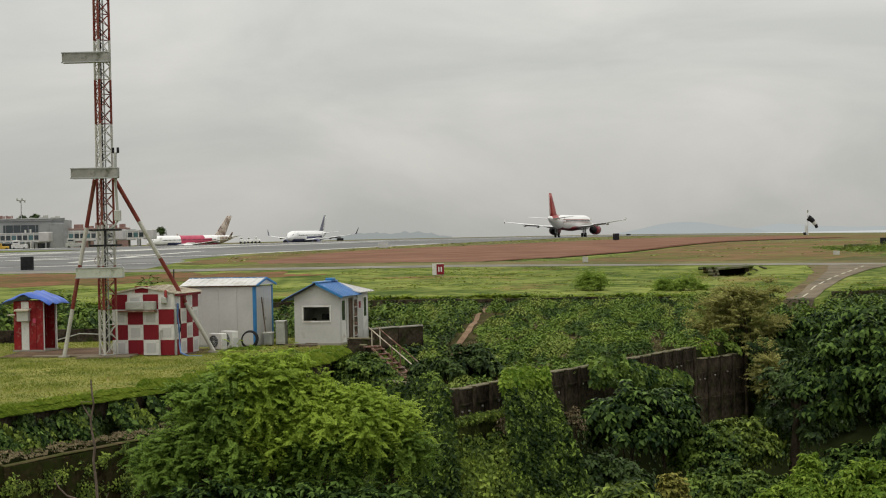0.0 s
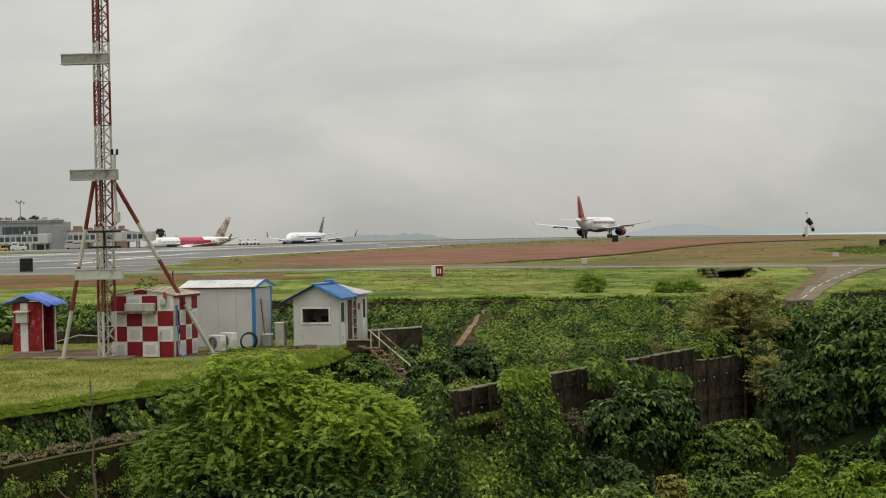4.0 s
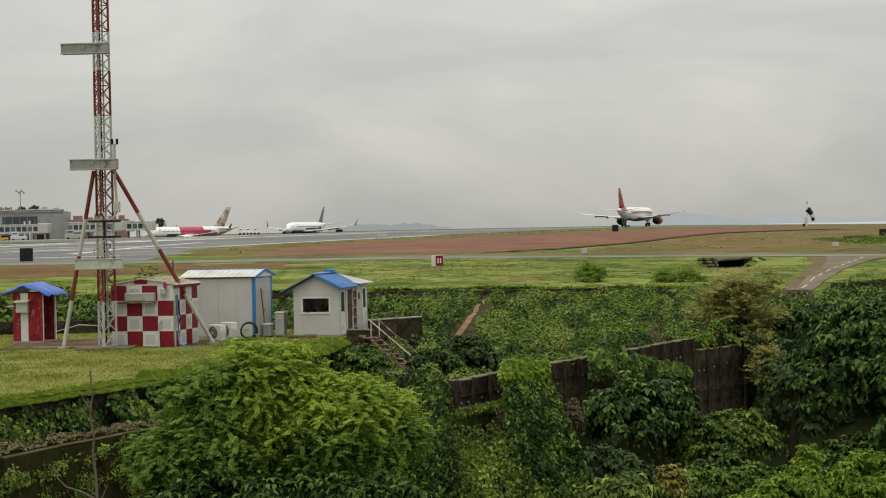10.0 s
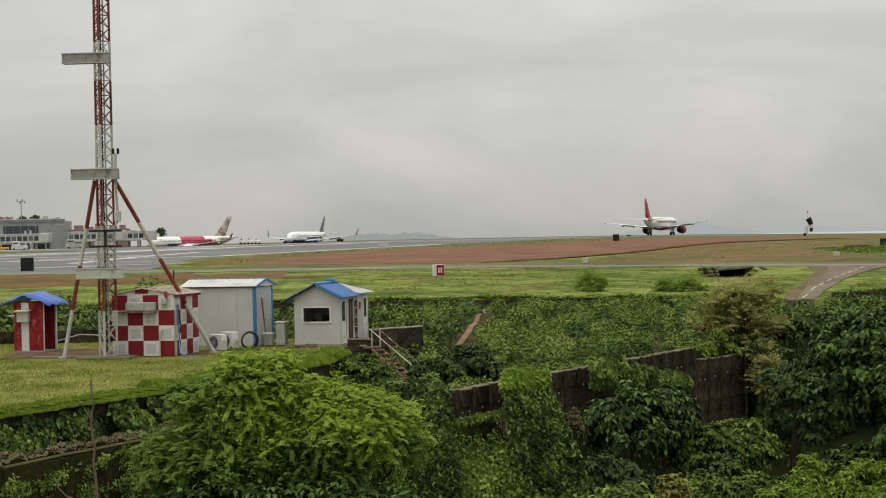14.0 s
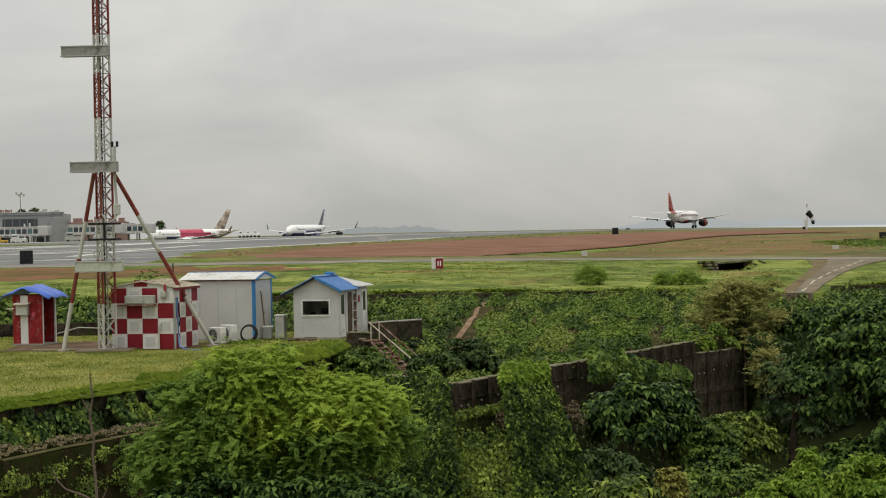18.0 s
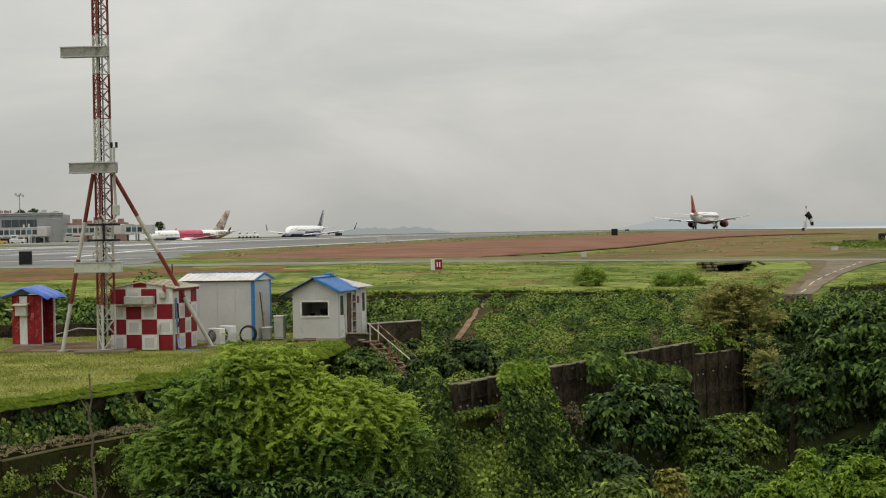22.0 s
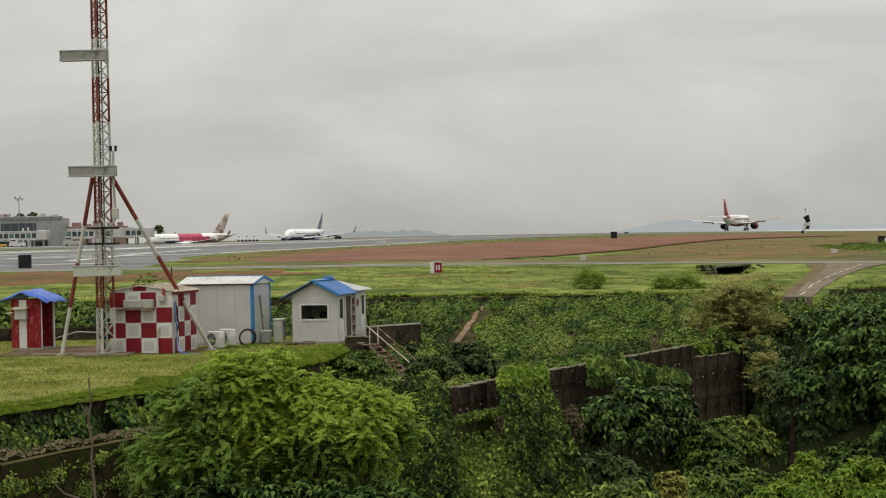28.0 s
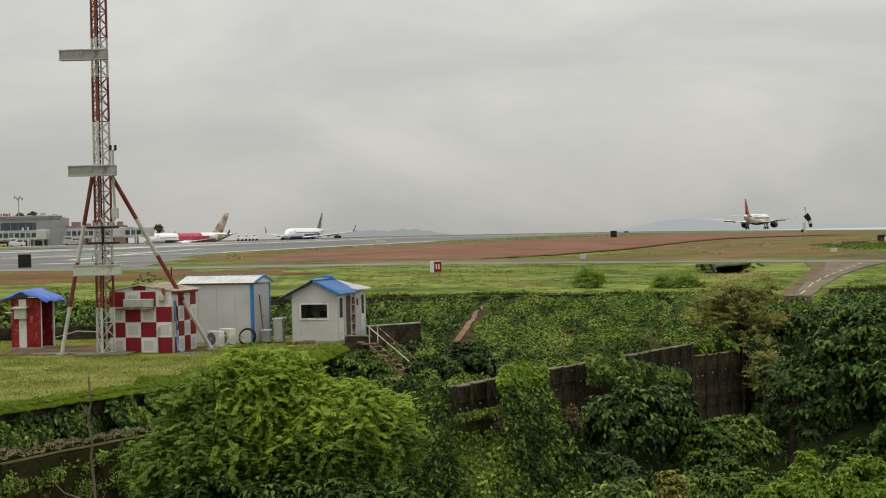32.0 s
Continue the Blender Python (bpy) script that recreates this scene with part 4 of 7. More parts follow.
def coil(x, y, r=0.38):
    root = empty("hose_coil", pose(x, y, land1(x, y) + r, 78, 0, -14))
    tagged(root, "black rubber hose coil leaning on the cabin", "hose")
    for k, mat in ((0, BLACK), (1, BLACK), (2, BLACK)):
        rr = r - 0.03 * k
        part("loop", tube([(rr * math.cos(a), rr * math.sin(a), 0.05 * k) for a in np.linspace(0, 2 * math.pi, 29)], 0.028, 8), mat, root)
    return root


coil(-8.4, 76.4)


def cabinet(x, y, w, d, h, mat, label):
    root = empty("cabinet_box", pose(x, y, land1(x, y), 0, 0, TURN))
    tagged(root, label, "cabinet", "cabinets between the huts")
    part("body", box(w, d, h, pose(0, 0, 0.05), 0.015), mat, root)
    part("lid", box(w + 0.06, d + 0.06, 0.06, pose(0, 0, h + 0.05), 0.01), WHITE, root)
    part("door", box(w * 0.8, 0.02, h * 0.8, pose(0, -d / 2 - 0.008, 0.05 + h * 0.1), 0.005), mat, root)
    part("foot", box(w * 0.9, d * 0.9, 0.05), BLACK, root)
    return root


cabinet(-7.2, 78.3, 0.42, 0.4, 0.98, GREYBOX, "pale grey steel cabinet standing on the grass")
cabinet(-7.75, 78.0, 0.36, 0.3, 0.5, STEEL, "small grey steel meter box")


def guard_cabin(x, y):
    """White cabin under a blue gable roof, with a lower white-roofed annexe behind. x, y: the front right corner."""
    w, l, h, rise = 2.08, 2.5, 2.12, 0.52
    root = empty("guard_cabin", pose(x, y, 0.06, 0, 0, TURN))
    tagged(root, "pale grey boarded cabin with a blue sheet gable roof", "cabin")
    part("floor_slab", box(w + 0.1, l + 0.1, 0.1, pose(-w / 2, l / 2, -0.06)), CONC, root)
    win = (0.42, 1.62, 1.02, 1.62)  # across, and up
    x0, x1, z0, z1 = -w + win[0], -w + win[1], win[2], win[3]
    bm = bmesh.new()
    box(x0 + w, 0.08, h, pose((x0 - w) / 2, 0.04, 0), 0, bm)
    box(-x1, 0.08, h, pose(x1 / 2, 0.04, 0), 0, bm)
    box(x1 - x0, 0.08, z0, pose((x0 + x1) / 2, 0.04, 0), 0, bm)
    box(x1 - x0, 0.08, h - z1, pose((x0 + x1) / 2, 0.04, z1), 0, bm)
    front = part("front_wall", bm, PANELWHITE, root)
    for k in range(11):
        z = 0.02 + k * h / 11
        if z1 > z + 0.02 and z0 < z + 0.16:
            for a, b in ((-w, x0 - 0.06), (x1 + 0.06, 0)):
                part("board", box(b - a, 0.012, h / 11 - 0.002, pose((a + b) / 2, -0.012, z), 0.002), PANELWHITE, front)
        else:
            part("board", box(w, 0.012, h / 11 - 0.002, pose(-w / 2, -0.012, z), 0.002), PANELWHITE, front)
    part("gable", prism([(-w, h), (0, h), (-w / 2, h + rise)], -0.02, 0.08), PANELWHITE, root)
    part("gable", prism([(-w, h), (0, h), (-w / 2, h + rise)], l - 0.08, l), PANELWHITE, root)
    # unseen opening below this wall, added to let daylight reach the room
    part("left_wall", box(0.08, l - 0.16, h - 0.9, pose(-w + 0.04, l / 2, 0.9)), PANELWHITE, root, "side wall with an added unseen opening below for light")
    rack = part("shelf_rack", box(0.03, 0.62, 1.75, pose(0.02, l - 0.34, 0.1), 0.004), BARK, root, "dark open shelf rack with faded red packs")
    for k in range(4):
        part("shelf", box(0.10, 0.62, 0.03, pose(0.06, l - 0.34, 0.25 + 0.42 * k)), PANELWHITE, rack)
        part("pack", box(0.07, 0.34, 0.14, pose(0.06, l - 0.42 + 0.1 * (k % 2), 0.28 + 0.42 * k), 0.01), RUST, rack)
    for s in (0, 1):
        part("rack_post", box(0.06, 0.05, 1.95, pose(0.05, l - 0.66 + 0.64 * s, 0.05)), WHITE, rack)
    part("back_wall", box(w, 0.08, h, pose(-w / 2, l - 0.04, 0)), PANELWHITE, root)
    # right side: door near the corner
    bm = box(0.08, 0.12, h, pose(-0.04, 0.14, 0))
    box(0.08, l - 1.1, h, pose(-0.04, (l + 0.94) / 2 - 0.04, 0), 0, bm)
    box(0.08, 0.74, h - 1.98, pose(-0.04, 0.57, 1.98), 0, bm)
    part("right_wall", bm, PANELWHITE, root)
    door = part("door", box(0.05, 0.72, 1.0, pose(-0.03, 0.57, 0.01), 0.006), WHITE, root, "white door with a glazed upper half")
    bm = box(0.05, 0.1, 0.96, pose(-0.03, 0.26, 1.01))
    box(0.05, 0.1, 0.96, pose(-0.03, 0.88, 1.01), 0, bm)
    box(0.05, 0.52, 0.1, pose(-0.03, 0.57, 1.87), 0, bm)
    part("stile", bm, WHITE, door)
    part("pane", box(0.012, 0.52, 0.86, pose(-0.03, 0.57, 1.01)), GLASS, door)
    part("handle", box(0.05, 0.1, 0.03, pose(0.01, 0.84, 0.98), 0.005), STEEL, door)
    frame_bm = bmesh.new()
    t = 0.07
    box(x1 - x0 + t, 0.05, t, pose((x0 + x1) / 2, -0.03, z0 - t), 0, frame_bm)
    box(x1 - x0 + t, 0.05, t, pose((x0 + x1) / 2, -0.03, z1), 0, frame_bm)
    box(t, 0.05, z1 - z0 + 2 * t, pose(x0 - t / 2, -0.03, z0 - t), 0, frame_bm)
    box(t, 0.05, z1 - z0 + 2 * t, pose(x1 + t / 2, -0.03, z0 - t), 0, frame_bm)
    window = part("window", frame_bm, WHITE, root, "white framed window")
    pane = part("pane", box(x1 - x0, 0.008, z1 - z0, pose((x0 + x1) / 2, 0.02, z0)), GLASSCLEAR, window)
    pane.visible_shadow = False
    desk = part("desk", box(1.5, 0.5, 0.05, pose(-w / 2, 0.5, 0.9)), BARK, root, "dark desk behind the window")
    part("monitor", box(0.34, 0.05, 0.26, pose(-w / 2 + 0.25, 0.42, 1.05), 0.02), BLACK, desk)
    part("stack", box(0.22, 0.2, 0.16, pose(-w / 2 - 0.3, 0.45, 0.95), 0.03), BLACK, desk)
    for s in (-1, 1):
        a = math.degrees(math.atan2(rise, w / 2))
        length = math.hypot(rise, w / 2) + (0.22 if s > 0 else 0.62)
        m = pose(-w / 2, l / 2 - 0.02, h + rise + 0.03) @ pose(0, 0, 0, 0, s * a, 0)
        slope = part("roof_sheet", box(length, l + 0.3, 0.03, m @ pose(s * length / 2, 0, 0), 0.004), BLUE, root, "blue corrugated roof sheet")
        for k in range(9):
            part("rib", box(length, 0.04, 0.025, m @ pose(s * length / 2, -l / 2 - 0.08 + k * (l + 0.16) / 8, 0.03)), BLUE, slope)
        part("barge_board", box(length, 0.03, 0.09, m @ pose(s * length / 2, -l / 2 - 0.17, -0.07)), BLUETRIM if s > 0 else BLACK, slope)
    part("ridge_cap", box(0.3, l + 0.34, 0.06, pose(-w / 2, l / 2 - 0.02, h + rise + 0.03), 0.02), BLUE, root)
    part("roof_vent", box(0.34, 0.5, 0.14, pose(-w / 2, l - 0.5, h + rise + 0.06), 0.03), BLUETRIM, root)
    # annexe
    ax0, ay0, ah = 0.0, l + 0.12, 2.2
    annexe = part("annexe", box(1.5, 1.7, ah, pose(-0.75, ay0 + 0.85, 0), 0.01), PANELWHITE, root, "white annexe with a glazed door")
    part("pane", box(0.02, 0.4, 0.85, pose(0.012, ay0 + 1.15, 1.05)), GLASS, annexe)
    part("pane", box(0.4, 0.02, 1.3, pose(-0.25, ay0 - 0.012, 0.75)), GLASS, annexe, "dark shelves behind glass")
    part("door_frame", box(0.03, 0.62, 1.95, pose(0.004, ay0 + 1.15, 0.02), 0.005), WHITE, annexe)
    part("roof_sheet", box(2.0, 2.2, 0.04, pose(-0.75, ay0 + 0.9, ah + 0.16, 0, 13, 0), 0.005), WHITE, annexe, "white ribbed roof sheet")
    for k in range(6):
        part("roof_rib", box(2.0, 0.05, 0.02, pose(-0.75, ay0 + 0.9, ah + 0.16, 0, 13, 0) @ pose(0, -1.0 + 0.4 * k, 0.038)), PANELWHITE, annexe)
    # flat dark panel: shade between wall and shelves is painted, nothing is recessed
    part("shade_panel", box(0.02, 0.55, 1.9, pose(0.014, l - 0.95, 0.04)), BARK, root, "flat dark panel standing in for the shaded gap beside the shelves")
    part("notice", box(0.02, 0.25, 0.3, pose(0.012, ay0 + 0.35, 1.45)), RED, annexe)
    return root


guard_cabin(-4.55, 77.2)


def plank_pile(x, y):
    root = empty("plank_pile", pose(x, y, 0.0, 0, 0, -10))
    tagged(root, "weathered scrap planks lying on the grass", "planks")
    for k, (dx, dy, a, l) in enumerate(((0, 0, 0, 1.1), (0.25, 0.12, 14, 0.9), (-0.35, -0.1, -9, 0.7), (0.5, -0.05, 24, 0.5))):
        part("plank", box(l, 0.14, 0.05, pose(dx, dy, 0.03 + 0.04 * k, 0, 3 * (k % 2), a), 0.006), DEADWOOD, root)
    return root


plank_pile(-6.2, 76.2)


def red_kiosk(x, y):
    """x, y: the front right corner."""
    w, l, h = 1.4, 1.3, 2.15
    root = empty("red_kiosk", pose(x, y, 0.05, 0, 0, TURN))
    tagged(root, "red painted kiosk with a blue tarpaulin over its roof", "kiosk")
    part("base", box(w + 0.1, l + 0.1, 0.1, pose(-w / 2, l / 2, -0.06)), CONC, root)
    wall = part("front_wall", box(w, 0.06, h, pose(-w / 2, 0.03, 0)), KIOSKRED, root)
    for a, b, mat in ((-w, -w + 0.34, KIOSKRED), (-w + 0.36, -w + 0.72, WHITE), (-w + 0.74, -w + 1.06, KIOSKRED), (-w + 1.08, 0, KIOSKRED)):
        part("board", box(b - a, 0.02, h - 0.04, pose((a + b) / 2, -0.01, 0.02), 0.004), mat, wall)
    part("left_wall", box(0.06, l - 0.06, h, pose(-w + 0.03, l / 2 + 0.03, 0)), KIOSKRED, root)
    part("back_wall", box(w, 0.06, h, pose(-w / 2, l - 0.03, 0)), KIOSKRED, root)
    part("corner_post", box(0.09, 0.09, h, pose(-0.03, 0.04, 0), 0.005), WHITE, root)
    part("corner_post", box(0.08, 0.08, h, pose(-0.03, l - 0.04, 0), 0.005), WHITE, root)
    part("open_door", box(0.04, 0.7, h - 0.25, pose(-0.75, l - 0.12, 0.04, 0, 0, 80), 0.004), KIOSKRED, root, "dark red door standing open")
    box_ob = part("switch_box", box(0.55, 0.22, 0.46, pose(-w + 0.52, -0.13, 1.28), 0.02), GREYBOX, root, "rusted grey switch box under a small hood")
    part("hood", box(0.68, 0.34, 0.07, pose(-w + 0.52, -0.17, 1.74, 8, 0, 0), 0.01), CREAM, box_ob)
    part("arm", tube([(-w - 0.25, -0.1, 1.55), (-w + 0.1, -0.1, 1.57)], 0.035, 6), CREAM, root)
    part("notice", box(0.14, 0.02, 0.2, pose(-0.42, -0.03, 1.2)), PLANEPINK, root)
    # tarpaulin: a sagging sheet folded over the eaves
    bm = bmesh.new()
    n = 15
    grid = []
    for i in range(n):
        row = []
        for j in range(n):
            u, v = i / (n - 1) * 2 - 1, j / (n - 1) * 2 - 1
            px, py = -w / 2 + u * (w / 2 + 0.46), l / 2 + v * (l / 2 + 0.3)
            ridge_z = h + 0.42 - 0.42 * abs(u) ** 1.15 - 0.02 * abs(v)
            ridge_z += 0.03 * math.sin(u * 7 + v * 3) * (1 - abs(u)) + 0.02 * math.sin(v * 9 + u * 2)
            if max(abs(u), abs(v)) > 0.93:
                ridge_z -= 0.10 + 0.03 * math.sin(9 * u + 7 * v)
            row.append(bm.verts.new((px, py, ridge_z)))
        grid.append(row)
    for i in range(n - 1):
        for j in range(n - 1):
            bm.faces.new((grid[i][j], grid[i + 1][j], grid[i + 1][j + 1], grid[i][j + 1]))
    geo = bmesh.ops.extrude_face_region(bm, geom=bm.faces[:])
    for v in geo["geom"]:
        if isinstance(v, bmesh.types.BMVert):
            v.co.z -= 0.03
    bmesh.ops.recalc_face_normals(bm, faces=bm.faces)
    part("tarpaulin", bm, TARP, root, "creased blue tarpaulin", smooth=True)
    return root


red_kiosk(-17.4, 77.0)

# hose and slab on the lawn, the low wall beside the annexe
tagged(part("garden_hose", tube([(-17.4, 79.8, 0.35), (-16.4, 79.7, 0.62), (-15.0, 79.6, 0.55), (-13.9, 79.4, 0.4)], 0.025, 8), GREYBOX), "grey hose strung behind the mast", "hose")
tagged(part("cable_duct", box(2.7, 0.5, 0.09, pose(-15.6, 73.0, 0.0, 0, 0, -3), 0.02), ROADBROWN), "pale concrete cable duct cover in the lawn", "duct")
wall_run("wall_landing", (-3.5, 75.2), (-3.35, 80.0), 0.12, 1.5, "dark block wall under the cabin's landing", 1.2, post=False)
wall_run("wall_landing", (-4.15, 76.4), (-3.1, 75.8), 0.36, 1.9, "dark block wall under the cabin's landing", 1.2, post=False)
slab = wall_run("wall_slab", (-3.35, 80.3), (-1.1, 82.4), 0.56, 1.6, "thick dark wall with a pale flat top", 1.6, post=False)
for child in slab.children:
    if child.name.startswith("coping"):
        child.data.materials[0] = CONC


def stair(x0, y0, z0, x1, y1, z1, n=8, width=1.0):
    root = empty("steel_stair")
    tagged(root, "rusty open steel stair with two pale handrails", "stair")
    a, b = Vector((x0, y0, z0)), Vector((x1, y1, z1))
    d = (b - a)
    flat = Vector((d.x, d.y, 0)).normalized()
    side = Vector((-flat.y, flat.x, 0)) * (width / 2)
    yaw = math.degrees(math.atan2(flat.y, flat.x))
    for i in range(n):
        p = a + d * ((i + 0.5) / n)
        part("tread", box(0.26, width, 0.05, pose(p.x, p.y, p.z, 0, 0, yaw), 0.008), RUST, root)
    for s in (-1, 1):
        part("stringer", tube([a + side * s - Vector((0, 0, 0.03)), b + side * s - Vector((0, 0, 0.03))], 0.06, 6), RUST, root)
        rail = [a + side * s + Vector((0, 0, 0.86)), b + d * 0.16 + side * s + Vector((0, 0, 0.86))]
        part("handrail", tube([rail[0] - flat * 0.15, rail[1]], 0.026, 8), CREAM if s < 0 else RUST, root)
        for f in (0.0, 0.5, 1.14):
            p = a + d * f + side * s
            part("post", tube([p - Vector((0, 0, 0.1)), p + Vector((0, 0, 0.86))], 0.026, 6), CREAM if f != 0.5 else RUST, root)
    part("landing", box(0.5, width + 0.1, 0.07, pose(*(a - flat * 0.2 + Vector((0, 0, 0.0))), 0, 0, yaw), 0.01), RUST, root)
    return root


stair(-2.93, 75.2, 0.0, -1.22, 73.9, -1.50, n=8, width=0.55)


# ---- marks on the airfield ----
def marker(name, x, y, w, d, h, mat, label, legs=True, face=None):
    z = land1(x, y)
    root = empty(name, pose(x, y, z))
    tagged(root, label, "marker", "airfield markers")
    part("board", box(w, d, h, pose(0, 0, 0.12 if legs else 0.0), min(w, d, h) * 0.06), mat, root)
    if legs:
        for s in (-1, 1):
            part("leg", tube([(s * w * 0.35, 0, -0.05), (s * w * 0.35, 0, 0.16)], 0.04, 6), STEEL, root)
    return root


sign = marker("runway_sign", -0.45, 144.2, 0.95, 0.3, 0.92, WHITE, "red and white airfield sign on short legs")
part("red_face", box(0.6, 0.02, 0.84, pose(0.165, -0.165, 0.16)), RED, sign, "red sign face")
for k in range(2):
    part("digit_bar", box(0.10, 0.012, 0.4, pose(0.05 + 0.2 * k, -0.182, 0.38)), WHITE, sign)
part("side_strip", box(0.3, 0.02, 0.9, pose(-0.32, -0.165, 0.13)), WHITE, sign)
marker("sign_board", -9.7, 287, 1.6, 0.4, 0.8, PANELWHITE, "low white airfield board in the grass")
marker("airfield_sign", 32.7, 336, 1.15, 0.5, 1.25, BLACK, "black back of an airfield sign")
marker("airfield_sign", -42.3, 180.5, 1.25, 0.5, 1.35, BLACK, "black back of an airfield sign")
marker("airfield_sign", 55.8, 225, 0.9, 0.5, 0.8, BLACK, "black back of an airfield sign")
tagged(part("thin_post", tube([(-15.2, 100, land1(-15.2, 100) - 0.1), (-15.2, 100, 3.1)], 0.035, 6), BLACK), "thin dark steel post standing in the bushes", "post")
marker("small_marker", 13.4, 168, 0.5, 0.3, 0.5, MASTWHITE, "small white edge marker")
marker("small_marker", 39.8, 180, 0.6, 0.5, 0.4, MASTWHITE, "small pale concrete box on the grass", legs=False)
marker("small_marker", 53.6, 214, 0.25, 0.25, 0.7, WHITE, "small white edge marker")
marker("small_marker", 66.8, 640, 1.5, 0.5, 0.5, BLACK, "low dark marker by the runway")
marker("small_marker", -40, 690, 2.6, 0.8, 1.0, BLACK, "low dark marker by the runway")


def windsock(x, y):
    z = land1(x, y)
    root = empty("windsock_mast", pose(x, y, z))
    tagged(root, "white windsock mast with a drooping black and white sock", "windsock")
    part("pole", tube([(0, 0, 0), (0, 0, 6.2)], 0.10, 8), WHITE, root)
    part("lamp", box(0.42, 0.42, 0.6, pose(0, 0, 6.2), 0.08), GREYBOX, root)
    part("ladder", box(0.9, 0.12, 2.6, pose(-0.35, 0.3, 0), 0.02), WHITE, root, "pale lattice foot")
    part("control_box", box(0.7, 0.5, 0.75, pose(-0.95, -0.2, 0), 0.04), BLACK, root)
    sock = empty("sock")
    sock.parent = root
    sock.matrix_basis = pose(0.1, 0, 4.7)
    n = 4
    for k in range(n):
        r0, r1 = 0.82 - 0.11 * k, 0.82 - 0.11 * (k + 1)
        bm = bmesh.new()
        tube([(0.10 * k * (3 - k), 0, -0.9 * k), (0.10 * (k + 1) * (2 - k), 0, -0.9 * (k + 1))], r0, 14, bm, taper=r1 / r0)
        part("sleeve", bm, BLACK if k in (0, 1, 3) else WHITE, sock)
    return sock


SOCK = windsock(98.6, 480)


WALLMID = mixed("mossy_stone", (0.08, 0.075, 0.05), (0.18, 0.165, 0.12), scale=1.5, fine=10, rough=0.95, stain=(0.06, 0.085, 0.02), stain_scale=2.0, stain_at=0.50, spec=0.05)


def culvert():
    x, y = 24.05, 148.3
    root = empty("culvert", pose(x, y, 0.70))
    tagged(root, "dark concrete culvert mouth under the perimeter road", "culvert", kind="structure")
    part("roof_slab", box(3.6, 3.3, 0.16, pose(0.0, 1.55, 0.74, 0.6, -3.5, 0), 0.03), WALLMID, root)
    # black box closes the mouth, its colour standing in for darkness inside
    part("back", box(2.3, 0.2, 1.0, pose(0.0, 2.6, -0.1)), BLACK, root, "black box standing in for the culvert's unlit depth")
    for s in (-1, 1):
        part("cheek", box(0.3, 3.0, 0.92, pose(s * 1.25, 1.5, -0.15), 0.02), WALLDARK, root)
    # splayed wing of rough stone beside the mouth, and a few blocks at the other side
    for j in range(5):
        n = 2 + j
        for k in range(n):
            f = (k + 0.5) / n
            part("wing_stone", box(0.40, 0.24, 0.225, pose(-1.2 - 0.36 * j * (1 - f) - 0.12, -1.9 + 0.42 * j + 0.1 * f, -0.25 + 0.245 * j, -28, 4 * ((k + j) % 2), 9 * ((2 * k + j) % 3 - 1)), 0.035), WALLMID if (k + 2 * j) % 3 else TERRACEWALL, root)
    for k in range(3):
        gx, gy = x + 1.5 + 0.45 * k, y - 0.3 - 0.3 * k
        part("lining_stone", box(0.6, 0.5, 0.12, pose(gx - x, gy - y, land1(gx, gy) - 0.70, 0, 20, 6 * k), 0.03), WALLMID, root)
    return root


culvert()
tagged(part("road_end", prism([(21.5, -0.75), (23.45, -0.75), (23.75, 0.12), (21.7, 0.10)], 114.0, 114.5), ROADBROWN), "stained concrete end face of the access road", "kerb", kind="structure")
tagged(part("low_wall", box(2.9, 0.5, 0.42, pose(49.3, 212, land1(49.3, 212)), 0.04), WALLMID), "low dusty parapet in the grass", "wall", kind="structure")


# ---- aircraft ----
def wing_mesh(root_le, tip_le, root_chord, tip_chord, x0, x1, z0, z1, thick=0.12, upright=False, m=None):
    """A tapered aerofoil from root to tip; forward is +y."""
    bm = bmesh.new()
    prof = [(0.0, 0.0), (0.06, 0.5), (0.25, 1.0), (0.55, 0.8), (1.0, 0.05), (0.55, -0.45), (0.2, -0.6), (0.05, -0.35)]
    rings = []
    for k in range(5):
        f = k / 4
        le, c = root_le + (tip_le - root_le) * f, root_chord + (tip_chord - root_chord) * f
        s, z = x0 + (x1 - x0) * f, z0 + (z1 - z0) * f
        ring = []
        for u, v in prof:
            h = v * c * thick * 0.5
            co = Vector((h * 0.7, le - u * c, s)) if upright else Vector((s, le - u * c, z + h))
            ring.append(bm.verts.new(co))
        rings.append(ring)
    n = len(prof)
    for a, b in zip(rings, rings[1:]):
        for i in range(n):
            bm.faces.new((a[i], a[(i + 1) % n], b[(i + 1) % n], b[i]))
    bm.faces.new(rings[0])
    bm.faces.new(rings[-1][::-1])
    bmesh.ops.recalc_face_normals(bm, faces=bm.faces)
    return bm


def ring_loft(stations, sides=28):
    """Round body along y: stations of (y, half width, half height, centre z)."""
    bm = bmesh.new()
    rings = []
    for y, rx, rz, zc in stations:
        rings.append([bm.verts.new((rx * math.cos(2 * math.pi * k / sides), y, zc + rz * math.sin(2 * math.pi * k / sides))) for k in range(sides)])
    for a, b in zip(rings, rings[1:]):
        for k in range(sides):
            bm.faces.new((a[k], b[k], b[(k + 1) % sides], a[(k + 1) % sides]))
    bm.faces.new(rings[0])
    bm.faces.new(rings[-1][::-1])
    bmesh.ops.recalc_face_normals(bm, faces=bm.faces)
    return bm


def airliner(name, label, m, scheme, winglet="fence", nose=17.7, tail=-19.9, span=34.1, fin_top=11.76):
    """scheme: body, belly, fin, engine, fin_tip, rear materials. Origin on the ground below the main gear, nose to +y."""
    root = empty(name, m)
    tagged(root, label, "aeroplane")
    zc = 3.95
    L = nose - tail
    st = []
